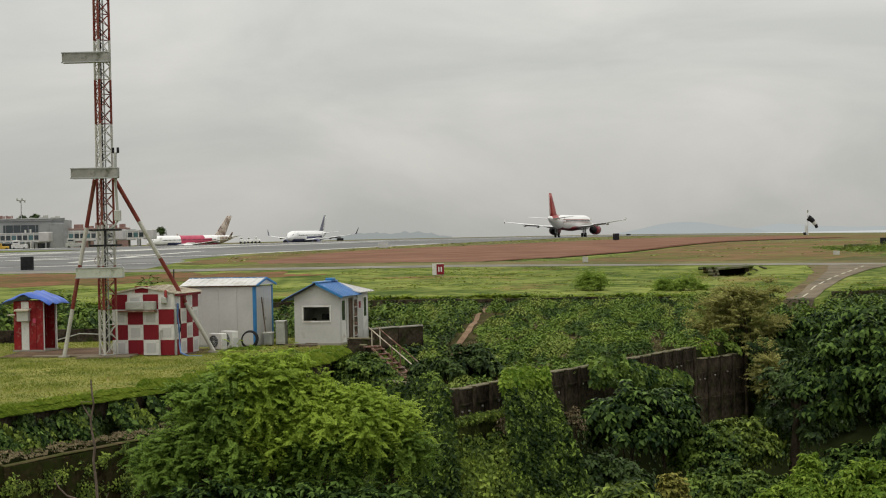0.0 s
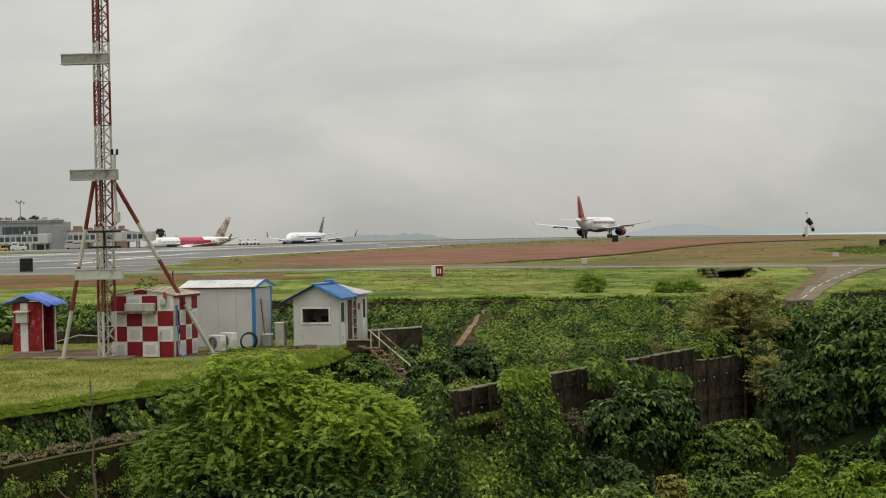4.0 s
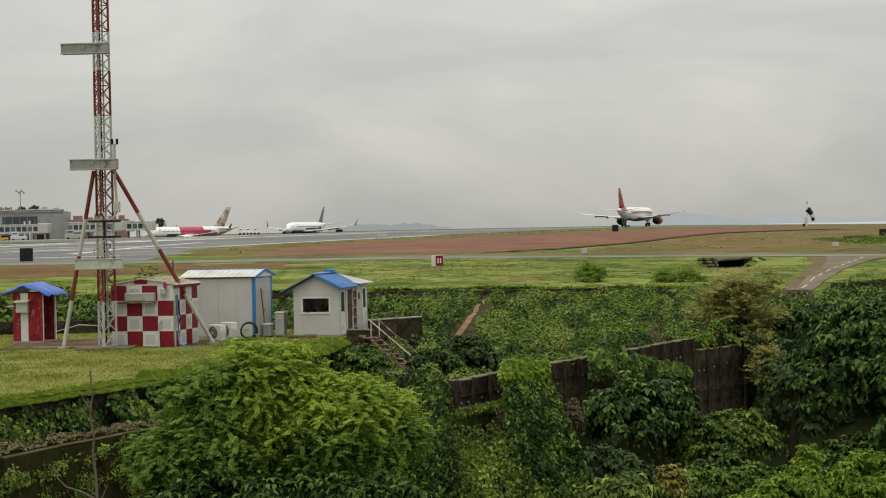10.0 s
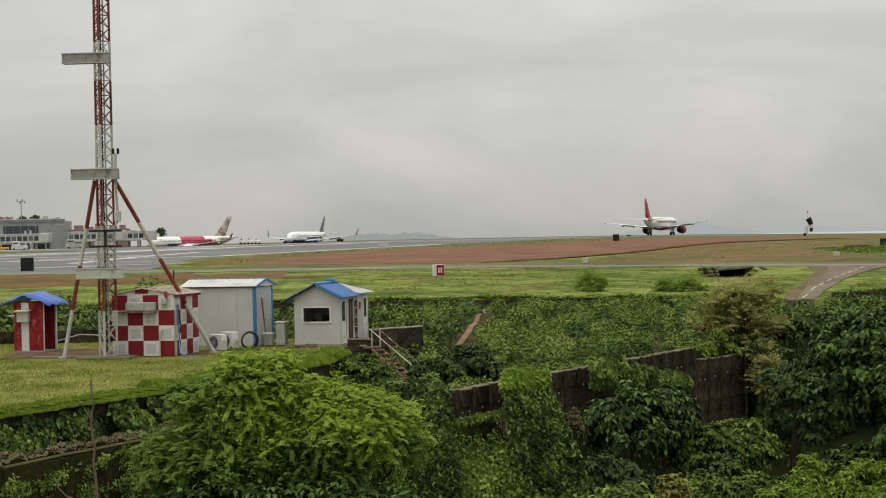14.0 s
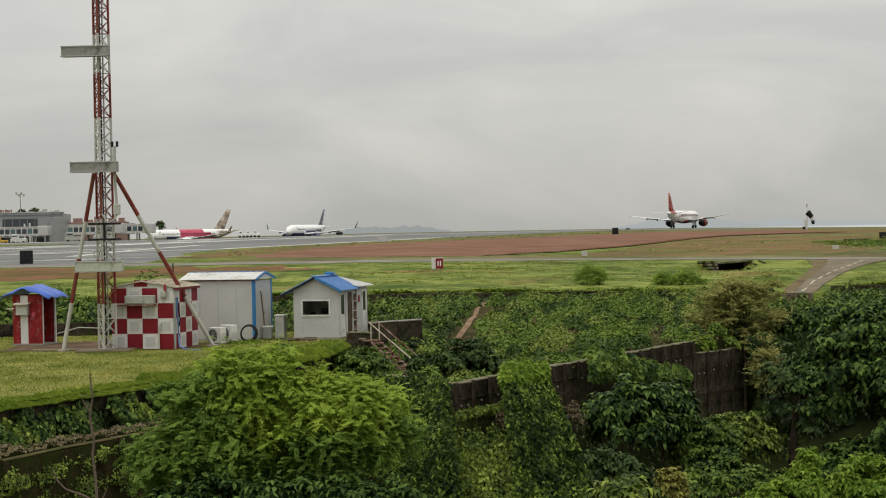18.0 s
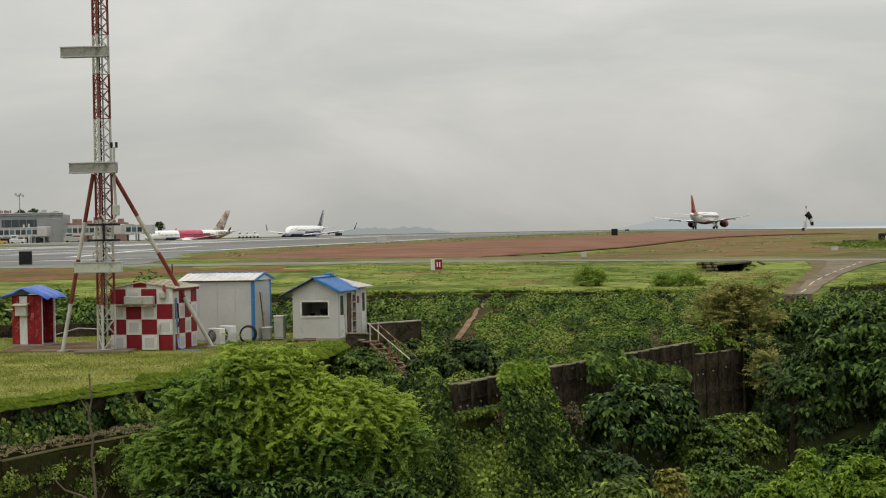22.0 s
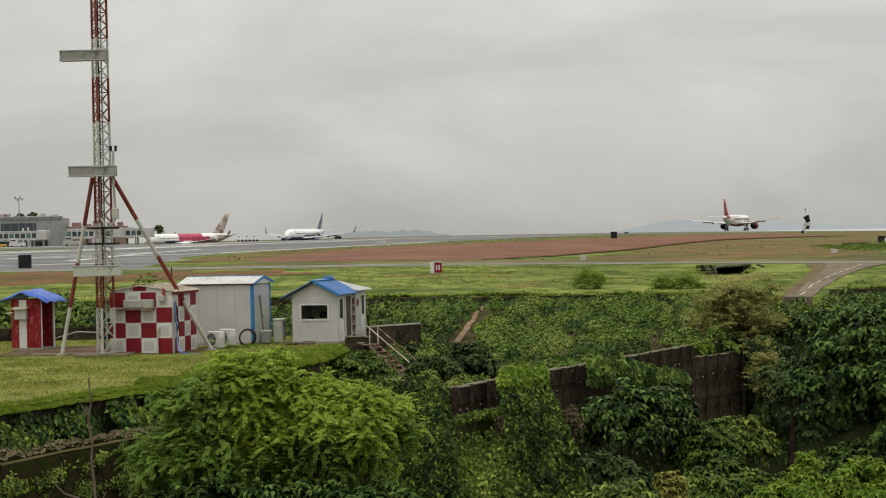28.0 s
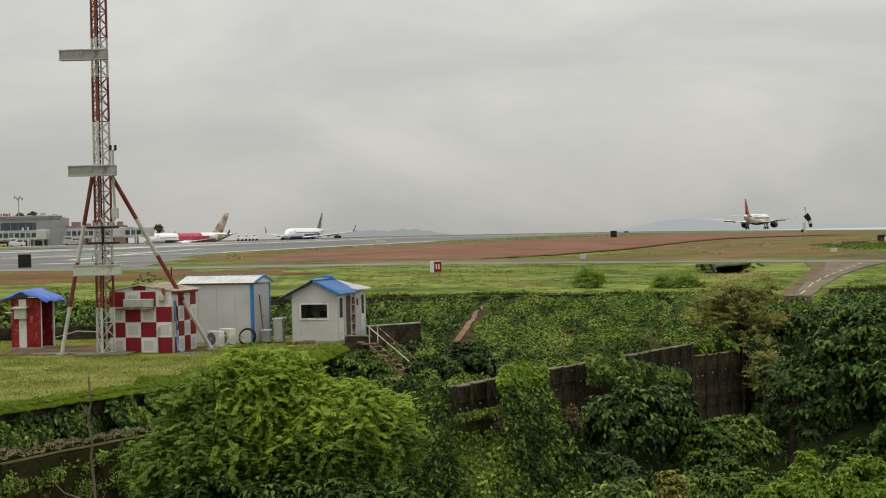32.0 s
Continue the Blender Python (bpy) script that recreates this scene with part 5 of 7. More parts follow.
    for f, r, dz in ((0.0, 0.06, -0.55), (0.006, 0.45, -0.5), (0.02, 0.95, -0.38), (0.045, 1.45, -0.2), (0.08, 1.8, -0.06), (0.12, 1.96, 0.0), (0.2, 1.98, 0.0), (0.35, 1.98, 0.0), (0.5, 1.98, 0.0), (0.62, 1.98, 0.0),
                     (0.70, 1.93, 0.05), (0.77, 1.78, 0.2), (0.84, 1.46, 0.47), (0.90, 1.08, 0.78), (0.95, 0.72, 1.02), (0.985, 0.38, 1.2), (1.0, 0.16, 1.25)):
        st.append((nose - f * L, r, r * 1.04, zc + dz))
    bm = ring_loft(st)
    for f in bm.faces:
        c = f.calc_center_median()
        f.material_index = 0
        if c.z < zc + (scheme.get("belly_top", -0.75) if -13 < c.y < 4 else scheme.get("belly_ends", -0.75)) and c.y < nose - 2 and c.y > tail + 6:
            f.material_index = 1
        if scheme.get("rear") and c.y < nose - 0.36 * L - 1.2 * (c.z - zc) and c.y > tail + 0.05 * L and (c.y > tail + 0.36 * L or c.z - zc < 0.9 - 0.22 * (tail + 0.36 * L - c.y)):
            f.material_index = 2
        if scheme.get("tail_red") and tail + 1.5 < c.y < tail + 8.5 - 1.5 * abs(c.x) and c.z > zc + 0.9:
            f.material_index = 4
        if scheme.get("patch") and tail + 4.2 < c.y < tail + 7.5 and c.z < zc + 1.4:
            f.material_index = 5
        if scheme.get("patch") and nose - 0.36 * L - 1.2 * (c.z - zc) < c.y < nose - 0.29 * L - 1.2 * (c.z - zc):
            f.material_index = 3
    fus = part("fuselage", bm, [scheme["body"], scheme["belly"], scheme.get("rear", scheme["body"]), PLANENAVY, PLANERED, PLANETAN], root, smooth=True)
    # cabin windows and cheat line
    bm = bmesh.new()
    for s in (-1, 1):
        y = nose - 5.5
        while y > tail + 9.5:
            box(0.03, 0.26, 0.36, pose(s * 1.955, y, zc + 0.28), 0, bm)
            y -= 0.53
    tagged(part("cabin_windows", bm, GLASS, fus, "row of dark cabin windows"), "row of dark cabin windows", kind="stuff")
    if scheme.get("line"):
        for s in (-1, 1):
            part("cheat_line", box(0.02, 24.5, 0.14, pose(s * 1.965, nose - 18.2, zc + 0.75)), scheme["line"], fus, "thin red line above the windows")
            part("cheat_line", box(0.02, 24.5, 0.14, pose(s * 1.975, nose - 18.2, zc + 0.05)), scheme["line"], fus, "thin red line below the windows")
    for s in (-1, 1):
        for yd in (nose - 4.6, tail + 8.3):
            part("cabin_door", box(0.03, 0.82, 1.85, pose(s * 1.93, yd, zc - 0.45), 0.01), scheme["body"], fus)
    part("cockpit_glass", ring_loft([(nose - 1.35, 1.14, 0.2, zc + 0.43), (nose - 1.75, 1.32, 0.24, zc + 0.58), (nose - 2.1, 1.46, 0.22, zc + 0.72)], 20), GLASS, fus, "dark cockpit windows")
    part("wing_fairing", ring_loft([(6.4, 0.3, 0.2, 2.6), (4.5, 1.9, 0.75, 2.55), (0.5, 2.15, 0.85, 2.5), (-3.5, 1.8, 0.7, 2.55), (-5.5, 0.3, 0.2, 2.7)], 18), scheme["belly"], fus, smooth=True)
    half = span / 2
    for s in (-1, 1):
        w = part("wing", wing_mesh(6.4, 0.4, 7.0, 3.9, s * 1.5, s * 6.4, 2.65, 3.05, 0.12), PLANEWHITE, root, smooth=True)
        part("outer_panel", wing_mesh(0.45, -4.6, 3.9, 1.6, s * 6.4, s * half, 3.05, 4.45, 0.11), PLANEWHITE, w, smooth=True)
        for x, y0, z in ((4.4, -1.1, 2.55), (8.3, -3.1, 2.95), (11.6, -4.3, 3.3)):
            part("flap_fairing", ring_loft([(y0 + 1.8, 0.04, 0.04, z + 0.1), (y0 + 0.9, 0.17, 0.26, z), (y0 - 0.3, 0.16, 0.22, z), (y0 - 1.5, 0.03, 0.03, z + 0.15)], 10), PLANEGREY, w, m=pose(s * x, 0, 0), smooth=True)
        part("flap", box(3.6, 0.9, 0.1, pose(s * 9.6, -4.0, 3.3, -24, s * -4.5, s * -16.0), 0.02), PLANEGREY, w)
        part("flap", box(4.2, 1.0, 0.12, pose(s * 4.3, -1.2, 2.7, -24, s * -4.0, 0), 0.02), PLANEGREY, w)
        if winglet == "fence":
            part("wingtip_fence", prism([(-0.85, -0.5), (0.5, 0.0), (-0.85, 0.75)], -0.03, 0.03, m=pose(s * half, -5.0, 4.5, 0, 0, 90)), scheme["body"], w)
        else:
            part("winglet", wing_mesh(-4.9, -6.3, 1.5, 0.6, s * half, s * (half + 0.75), 4.45, 6.8, 0.1), scheme.get("tips", scheme["fin"]), w, smooth=True)
        eng = part("engine", ring_loft([(6.3, 0.92, 0.92, 1.75), (6.15, 1.08, 1.08, 1.75), (5.2, 1.17, 1.17, 1.75), (3.6, 1.14, 1.14, 1.76), (2.5, 1.0, 1.0, 1.78)], 22), scheme["engine"], root, m=pose(s * 5.75, 0, 0.12 - 1.75 * (scheme.get("big", 1.0) - 1)) @ Matrix.Diagonal((scheme.get("big", 1.0), 1, scheme.get("big", 1.0), 1)), smooth=True)
        part("intake", ring_loft([(6.32, 0.86, 0.86, 1.75), (6.34, 0.2, 0.2, 1.75)], 18), BLACK, eng)
        part("exhaust", ring_loft([(2.6, 0.9, 0.9, 1.78), (2.44, 0.95, 0.95, 1.78), (2.1, 0.62, 0.62, 1.80), (1.2, 0.22, 0.22, 1.82)], 16), BLACK, eng, "dark exhaust cone", smooth=True)
        part("pylon", box(0.3, 3.6, 0.7, pose(0, 3.2, 2.6, 0, 0, 0), 0.06), scheme["body"], eng)
        stab = part("tailplane", wing_mesh(tail + 5.2, tail + 2.6, 3.7, 1.4, s * 0.5, s * 6.2, 4.95, 5.55, 0.1), PLANEWHITE, root, smooth=True)
    root_le, tip_le, root_c, tip_c = scheme.get("fin_plan", (8.2, 3.2, 6.6, 2.3))
    fin = part("fin", wing_mesh(tail + root_le, tail + tip_le, root_c, tip_c, 5.3, fin_top - 0.02, 0, 0, 0.11, upright=True), scheme["fin"], root, smooth=True)
    part("rudder", wing_mesh(tail + root_le - root_c + 1.4, tail + tip_le - tip_c + 0.55, 1.75, 0.75, 5.9, fin_top - 0.25, 0, 0, 0.10, upright=True), scheme.get("rudder", scheme["fin"]), fin, smooth=True)
    wheels = []
    for s in (-1, 1):
        gear = part("main_gear", tube([(0, 0, 0.55), (s * -0.1, 0.1, 2.7)], 0.16, 8), STEEL, root, m=pose(s * 3.8, 0, 0))
        part("gear_door", box(0.06, 1.3, 1.3, pose(s * 0.42, 0, 1.15), 0.02), PLANEGREY, gear)
        part("brace", tube([(0, -0.05, 1.2), (s * -1.1, -0.1, 2.5)], 0.08, 6), STEEL, gear)
        for k in (-1, 1):
            wh = part("wheel", tube([(-0.2, 0, 0), (-0.14, 0, 0), (0.14, 0, 0), (0.2, 0, 0)], 0.57, 18), BLACK, gear, m=pose(k * 0.46, 0, 0.57))
            part("hub", tube([(-0.215, 0, 0), (0.215, 0, 0)], 0.24, 10), STEEL, wh)
            wheels.append((wh, 0.57, (k * 0.46, 0, 0.57)))
    gear = part("nose_gear", tube([(0, 0, 0.4), (0, 0.25, 2.4)], 0.11, 8), STEEL, root, m=pose(0, 12.64, 0))
    for k in (-1, 1):
        wh = part("wheel", tube([(-0.1, 0, 0), (0.1, 0, 0)], 0.38, 16), BLACK, gear, m=pose(k * 0.26, 0, 0.38))
        part("hub", tube([(-0.11, 0, 0), (0.11, 0, 0)], 0.16, 10), STEEL, wh)
        wheels.append((wh, 0.38, (k * 0.26, 0, 0.38)))
    return root, wheels


RUN_Z = 3.66
JET, JET_WHEELS = airliner("airliner", "white airliner with a red tail fin taxiing on the runway", pose(35, 485, RUN_Z, 0, 0, -21),
                           dict(body=PLANEWHITE, belly=PLANEMAROON, fin=PLANERED, engine=PLANEMAROON, rudder=PLANEPALE, line=PLANERED, belly_top=-1.45, belly_ends=-1.75, tail_red=True, big=1.14))
airliner("parked_airliner", "white airliner with a navy belly and upturned wingtips, taxiing in", pose(-50.0, 650, land1(-51, 650) - 1.9, 0, 0, 163),
         dict(body=PLANEWHITE, belly=PLANENAVY, fin=PLANEFIN, rudder=PLANEWHITE, engine=PLANENAVY, belly_top=0.0, tips=PLANEFIN, fin_plan=(7.2, 1.4, 4.8, 1.9)), winglet="up", span=34.4)
airliner("parked_airliner", "parked airliner with a magenta rear body and a patterned tan tail", pose(-91.5, 640, land1(-91, 640) - 2.5, 0, 0, 131),
         dict(body=PLANEWHITE, belly=PLANEGREY, fin=PLANETAN, engine=PLANEWHITE, rear=PLANEPINK, patch=True, fin_plan=(9.4, 3.2, 4.8, 1.8)), winglet="up", span=34.4, fin_top=13.0)


# ---- terminal and apron ----
def terminal():
    x, y = -129, 605
    z = land1(x, y) - 0.6
    root = empty("terminal_building", pose(x, y, z, 0, 0, 6))
    tagged(root, "grey flat-roofed airport terminal with teal glazing", "building")
    part("main_block", box(60, 26, 10.6, pose(-30, 13, 0), 0.1), TERMGREY, root, "grey clad main block")
    part("parapet", box(60.6, 0.6, 0.9, pose(-30, -0.1, 10.2), 0.05), TERMGREY, root)
    part("rear_wing", box(20, 18, 7.6, pose(10, 24, 0), 0.1), TERMBROWN, root, "brown lower wing")
    for i, (dx, h, w0) in enumerate(((3, 1.4, 3.0), (7, 0.8, 2.2), (10.5, 1.9, 3.4), (15, 0.9, 2.6), (18.2, 1.3, 2.0))):
        part("roof_block", box(w0, 3.0, h, pose(dx, 20, 7.6), 0.08), TERMBROWN, root, "brown rooftop block")
    for i in range(7):
        w = part("window", box(1.6, 0.2, 1.8, pose(2.6 + i * 2.6, 14.9, 4.2)), TERMGREY, root)
        part("pane", box(1.35, 0.1, 1.5, pose(2.6 + i * 2.6, 14.78, 4.35)), GLASS, w)
    band = part("glazed_band", box(11.6, 0.4, 2.6, pose(-14.4, -0.25, 6.3), 0.03), GLASS, root, "dark recessed band of glass")
    for i in range(5):
        part("mullion", box(0.10, 0.1, 2.6, pose(-19.4 + i * 2.5, -0.5, 6.3)), TERMGREY, band)
    # solid dark block: the shade of an open storey is put into its colour
    part("undercroft_shade", box(24, 3.4, 2.9, pose(-18, -1.8, 0.0), 0.03), GLASS, root, "dark solid block standing in for the shaded open ground floor")
    hall = part("glazed_hall", box(19, 4.0, 2.7, pose(-15.5, -2.2, 3.0), 0.05), GLASSTEAL, root, "teal glazed boarding hall")
    for i, dx in enumerate((-24.6, -22.9, -22.2, -19.6, -17.4, -15.1, -14.4, -12.2, -10.4, -8.0, -6.6)):
        part("mullion", box(0.34 + 0.2 * (i % 3 == 0), 0.12, 2.9, pose(dx, -4.26, 2.9, 0, 6 * (i % 3 - 1), 0)), WHITE, hall)
    part("rail", box(19, 0.14, 0.24, pose(-15.5, -4.28, 4.4)), WHITE, hall)
    part("canopy", box(20, 5.0, 0.45, pose(-15.5, -2.3, 5.7, 0, 1.2, 0), 0.05), PANELWHITE, hall)
    part("sill_beam", box(20, 4.4, 0.4, pose(-15.5, -2.3, 2.6), 0.03), TERMGREY, hall)
    for i, (dx, h) in enumerate(((-27, 5.6), (-24.5, 3.0), (-20.5, 3.0), (-16.0, 3.0), (-12.3, 7.2), (-10.6, 7.4), (-8.6, 3.0), (-5.6, 3.0))):
        part("frame_post", box(0.55, 0.55, h, pose(dx, -4.9, 0), 0.03), WHITE if h > 4 else TERMGREY, root, "pale boarding gate post")
    part("gate_cab", box(3.2, 2.6, 2.8, pose(-7.4, -3.6, 2.9, 0, 0, 14), 0.1), PANELWHITE, root, "white boarding gate cab")
    part("gate_pane", box(1.6, 0.06, 1.4, pose(-7.1, -4.98, 3.6, 0, 0, 14)), GLASS, root)
    part("roof_edge", box(61, 0.5, 0.22, pose(-30, -0.4, 10.95), 0.03), PANELWHITE, root, "pale roof edge")
    part("column_block", box(4.5, 3.0, 9.2, pose(-2.2, -1.4, 0), 0.08), TERMGREY, root)
    part("link_bridge", box(22, 3.2, 3.0, pose(13, -1.0, 3.4), 0.08), GLASS, root, "dark glazed link bridge")
    part("link_roof", box(22.4, 3.6, 0.35, pose(13, -1.0, 6.4), 0.05), TERMGREY, root)
    part("link_sill", box(22.4, 3.6, 0.45, pose(13, -1.0, 3.1), 0.05), PANELWHITE, root)
    for i in range(5):
        part("bridge_leg", box(0.7, 0.7, 3.5, pose(4 + i * 4.5, -1.0, 0), 0.03), CONC, root)
    for i in range(7):
        part("red_letter", box(0.5 + 0.25 * (i % 3), 0.2, 1.0 - 0.2 * (i % 2), pose(-22.6 + i * 0.9, -0.2, 11.2)), TERMBROWN, root)
    for i, (dx, h) in enumerate(((-8, 1.0), (-6.5, 1.6), (-4.0, 0.9), (-11, 0.8), (-2.5, 1.2))):
        part("rooftop_unit", box(1.6, 1.6, h, pose(dx, 4, 10.6), 0.06), GREYBOX, root)
    return root


terminal()


def jet_bridge(x, y, turn):
    z = land1(x, y) - 0.5
    root = empty("jet_bridge", pose(x, y, z, 0, 0, turn))
    tagged(root, "white and glass passenger boarding bridge", "boarding bridge", "boarding bridges")
    tunnel = part("tunnel", box(16, 2.6, 2.7, pose(0, 0, 3.3), 0.08), PANELWHITE, root)
    for i in range(8):
        part("pane", box(1.5, 0.06, 1.5, pose(-6.9 + i * 1.95, -1.33, 3.8)), GLASS if i % 3 else GLASSTEAL, tunnel)
        part("frame_post", box(0.22, 0.14, 3.1, pose(-7.85 + i * 1.95, -1.4, 3.1)), WHITE, tunnel)
    part("frame_rail", box(16, 0.14, 0.2, pose(0, -1.4, 3.15)), WHITE, tunnel)
    part("frame_rail", box(16, 0.14, 0.2, pose(0, -1.4, 5.95)), WHITE, tunnel)
    part("cab", box(3.6, 3.8, 3.3, pose(9.4, 0, 3.0), 0.2), PANELWHITE, root)
    part("rotunda", tube([(-8.6, 0, 0), (-8.6, 0, 6.4)], 1.7, 16), TERMGREY, root)
    for s in (-1, 1):
        part("lift_leg", box(0.5, 0.5, 3.4, pose(5.5, s * 1.3, 0), 0.03), STEEL, root)
        part("bogie_wheel", tube([(5.5, s * 1.3 - 0.2, 0.5), (5.5, s * 1.3 + 0.2, 0.5)], 0.5, 12), BLACK, root)
    return root


jet_bridge(-116, 588, -10)
jet_bridge(-108, 600, -8)
jet_bridge(-141, 590, -8)


def tug(x, y, turn, mat, label, l=4.2, h=1.5):
    root = empty("apron_vehicle", pose(x, y, land1(x, y), 0, 0, turn))
    tagged(root, label, "vehicle", "vehicles on the apron")
    part("body", box(l, 1.9, h * 0.55, pose(0, 0, 0.4), 0.12), mat, root)
    cab_ob = part("cab", box(l * 0.4, 1.7, h * 0.6, pose(-l * 0.22, 0, 0.4 + h * 0.55), 0.12), mat, root)
    part("windscreen", box(l * 0.3, 1.74, h * 0.2, pose(-l * 0.22, 0, 0.5 + h * 0.72), 0.03), GLASS, cab_ob)
    for sx in (-1, 1):
        for sy in (-1, 1):
            part("wheel", tube([(sx * l * 0.32, sy * 0.95 - 0.12, 0.38), (sx * l * 0.32, sy * 0.95 + 0.12, 0.38)], 0.38, 12), BLACK, root)
    return root


YELLOW = mixed("yellow_paint", (0.5, 0.30, 0.04), (0.62, 0.40, 0.07), scale=1.0, fine=6, rough=0.5)
tug(-139, 560, 10, YELLOW, "small yellow baggage tractor on the apron")
tug(-133, 558, 0, WHITE, "white service van parked on the apron", 5.0, 2.2)
tug(-117, 565, 5, GREYBOX, "grey baggage truck by the terminal", 6.0, 2.4)
tug(-108, 566, -5, PANELWHITE, "pale catering truck by the terminal", 6.0, 2.8)
for k in range(3):
    tug(-73.6 + k * 2.6, 652 + k, 12, PLANEWHITE, "white service van parked on the apron", 2.2, 1.75)


def light_mast(x, y, h):
    root = empty("flood_light_mast", pose(x, y, land1(x, y)))
    tagged(root, "tall apron floodlight mast", "light mast")
    part("pole", tube([(0, 0, 0), (0, 0, h)], 0.28, 8, taper=0.6), STEEL, root)
    part("head_frame", box(3.4, 0.4, 0.3, pose(0, 0, h), 0.03), STEEL, root)
    for k in range(4):
        part("floodlight", box(0.6, 0.4, 0.8, pose(-1.4 + k * 0.93, -0.2, h + 0.2 - 0.9 * (k % 2)), 0.05), GREYBOX, root)
    return root


light_mast(-160, 675, 18.9)


# ---- plants ----
rng = np.random.default_rng(7)


def leaf_mesh(name, pos, nrm, size, material, narrow=0.5, droop=0.25, plain=False):
    """Real leaves: each a folded blade of four triangles at pos, facing nrm."""
    n = len(pos)
    pos, nrm = np.asarray(pos, float), np.asarray(nrm, float)
    nrm = nrm / np.maximum(np.linalg.norm(nrm, axis=1, keepdims=True), 1e-6)
    t = rng.normal(size=(n, 3))
    t -= (t * nrm).sum(1, keepdims=True) * nrm
    t /= np.maximum(np.linalg.norm(t, axis=1, keepdims=True), 1e-6)
    b = np.cross(nrm, t)
    s = np.asarray(size, float).reshape(-1, 1) * np.ones((n, 1))
    w = s * narrow
    p0 = pos - t * s * 0.5
    mid = pos + nrm * s * 0.10
    p1 = pos + t * s * 0.5 - np.array([0, 0, 1.0]) * s * droop
    pl, pr = pos + b * w * 0.5, pos - b * w * 0.5
    if plain:
        k = np.arange(n)[:, None] * 4
        v = np.stack([p0, pl, p1, pr], 1).reshape(-1, 3)
        return fast_mesh(name, v, np.concatenate([k + [0, 2, 1], k + [0, 3, 2]], 1).reshape(-1, 3), material)
    v = np.stack([p0, pl, mid, pr, p1], 1).reshape(-1, 3)
    k = np.arange(n)[:, None] * 5
    f = np.concatenate([k + [0, 2, 1], k + [0, 3, 2], k + [2, 4, 1], k + [3, 4, 2]], 1).reshape(-1, 3)
    return fast_mesh(name, v, f, material)


def fast_mesh(name, v, f, material):
    me = bpy.data.meshes.new(name)
    me.vertices.add(len(v))
    me.vertices.foreach_set("co", np.asarray(v, np.float32).ravel())
    m = len(f)
    me.loops.add(m * 3)
    me.loops.foreach_set("vertex_index", np.asarray(f, np.int32).ravel())
    me.polygons.add(m)
    me.polygons.foreach_set("loop_start", np.arange(0, m * 3, 3, dtype=np.int32))
    me.update(calc_edges=True)
    me.materials.append(material)
    return me


def ball(n):
    d = rng.normal(size=(n, 3))
    return d / np.linalg.norm(d, axis=1, keepdims=True)


UP = np.array([0, 0, 1.0])


def unit(v):
    return v / np.maximum(np.linalg.norm(v, axis=1, keepdims=True), 1e-6)


def lay_leaves(name, pos, nrm, tip, size, material, narrow=0.7, curl=0.25, plain=False):
    """Leaves that grow from pos along tip and face nrm; each is folded along its rib and curls down at the end."""
    n = len(pos)
    t = unit(tip)
    m = unit(nrm - (nrm * t).sum(1, keepdims=True) * t)
    b = np.cross(m, t)
    s = np.asarray(size, float).reshape(-1, 1) * np.ones((n, 1))
    w = s * narrow * 0.5
    pl, pr = pos + t * s * 0.42 + b * w + m * s * 0.05, pos + t * s * 0.42 - b * w + m * s * 0.05
    end = pos + t * s - m * s * curl
    if plain:
        k = np.arange(n)[:, None] * 4
        return fast_mesh(name, np.stack([pos, pl, end, pr], 1).reshape(-1, 3), np.concatenate([k + [0, 2, 1], k + [0, 3, 2]], 1).reshape(-1, 3), material)
    k = np.arange(n)[:, None] * 5
    mid = pos + t * s * 0.5 - m * s * 0.02
    return fast_mesh(name, np.stack([pos, pl, mid, pr, end], 1).reshape(-1, 3), np.concatenate([k + [0, 2, 1], k + [0, 3, 2], k + [2, 4, 1], k + [3, 4, 2]], 1).reshape(-1, 3), material)


def shoots(start, way, length, per, droop=0.4, lift=0.8, hang=0.3):
    """Places, facings and tips of leaves that stand in turn on either side of drooping shoots."""
    m = len(start)
    own = np.repeat(np.arange(m), per)
    k = np.tile(np.arange(per), m)
    u = ((k + 0.7) / per + rng.normal(size=m * per) * 0.04)[:, None]
    ln = np.asarray(length, float).reshape(-1, 1)[own]
    w = unit(way)[own]
    p = start[own] + w * ln * u - UP * droop * ln * u * u
    d = unit(w - UP * 2 * droop * u)
    side = unit(np.cross(d, UP + np.array([0.05, 0.02, 0])))
    turn = np.where(k % 2 == 0, 1.0, -1.0)[:, None] * np.where(k == per - 1, 0.0, 1.0)[:, None]
    r = rng.normal(size=(m * per, 3))
    tip = d * 0.6 + side * turn * 0.9 - UP * hang + r * 0.2
    nrm = UP * lift + w * 0.55 + rng.normal(size=(m * per, 3)) * 0.3
    return p, nrm, tip


def patches(cell, x0, x1, y0, y1):
    """Smooth random patches over a plan, from 0 to 1."""
    nx_, ny_ = int((x1 - x0) / cell) + 3, int((y1 - y0) / cell) + 3
    g = rng.random((ny_, nx_))

    def at(x, y):
        a, b = np.clip((x - x0) / cell, 0, nx_ - 2.001), np.clip((y - y0) / cell, 0, ny_ - 2.001)
        i, j = a.astype(int), b.astype(int)
        a, b = a - i, b - j
        a, b = a * a * (3 - 2 * a), b * b * (3 - 2 * b)
        return (g[j, i] * (1 - a) + g[j, i + 1] * a) * (1 - b) + (g[j + 1, i] * (1 - a) + g[j + 1, i + 1] * a) * b
    return at


def curtain(name, top, bottom, bundles, strands, size, material, label, swell=0.3, reach=(0.25, 0.6), early=1.3, narrow=0.8, gap=0.085, depth=0.55, slant=0.0, loose=0.12):
    """Creeper that hangs from a line above to a line below in bundles of strands, with hollows between them."""
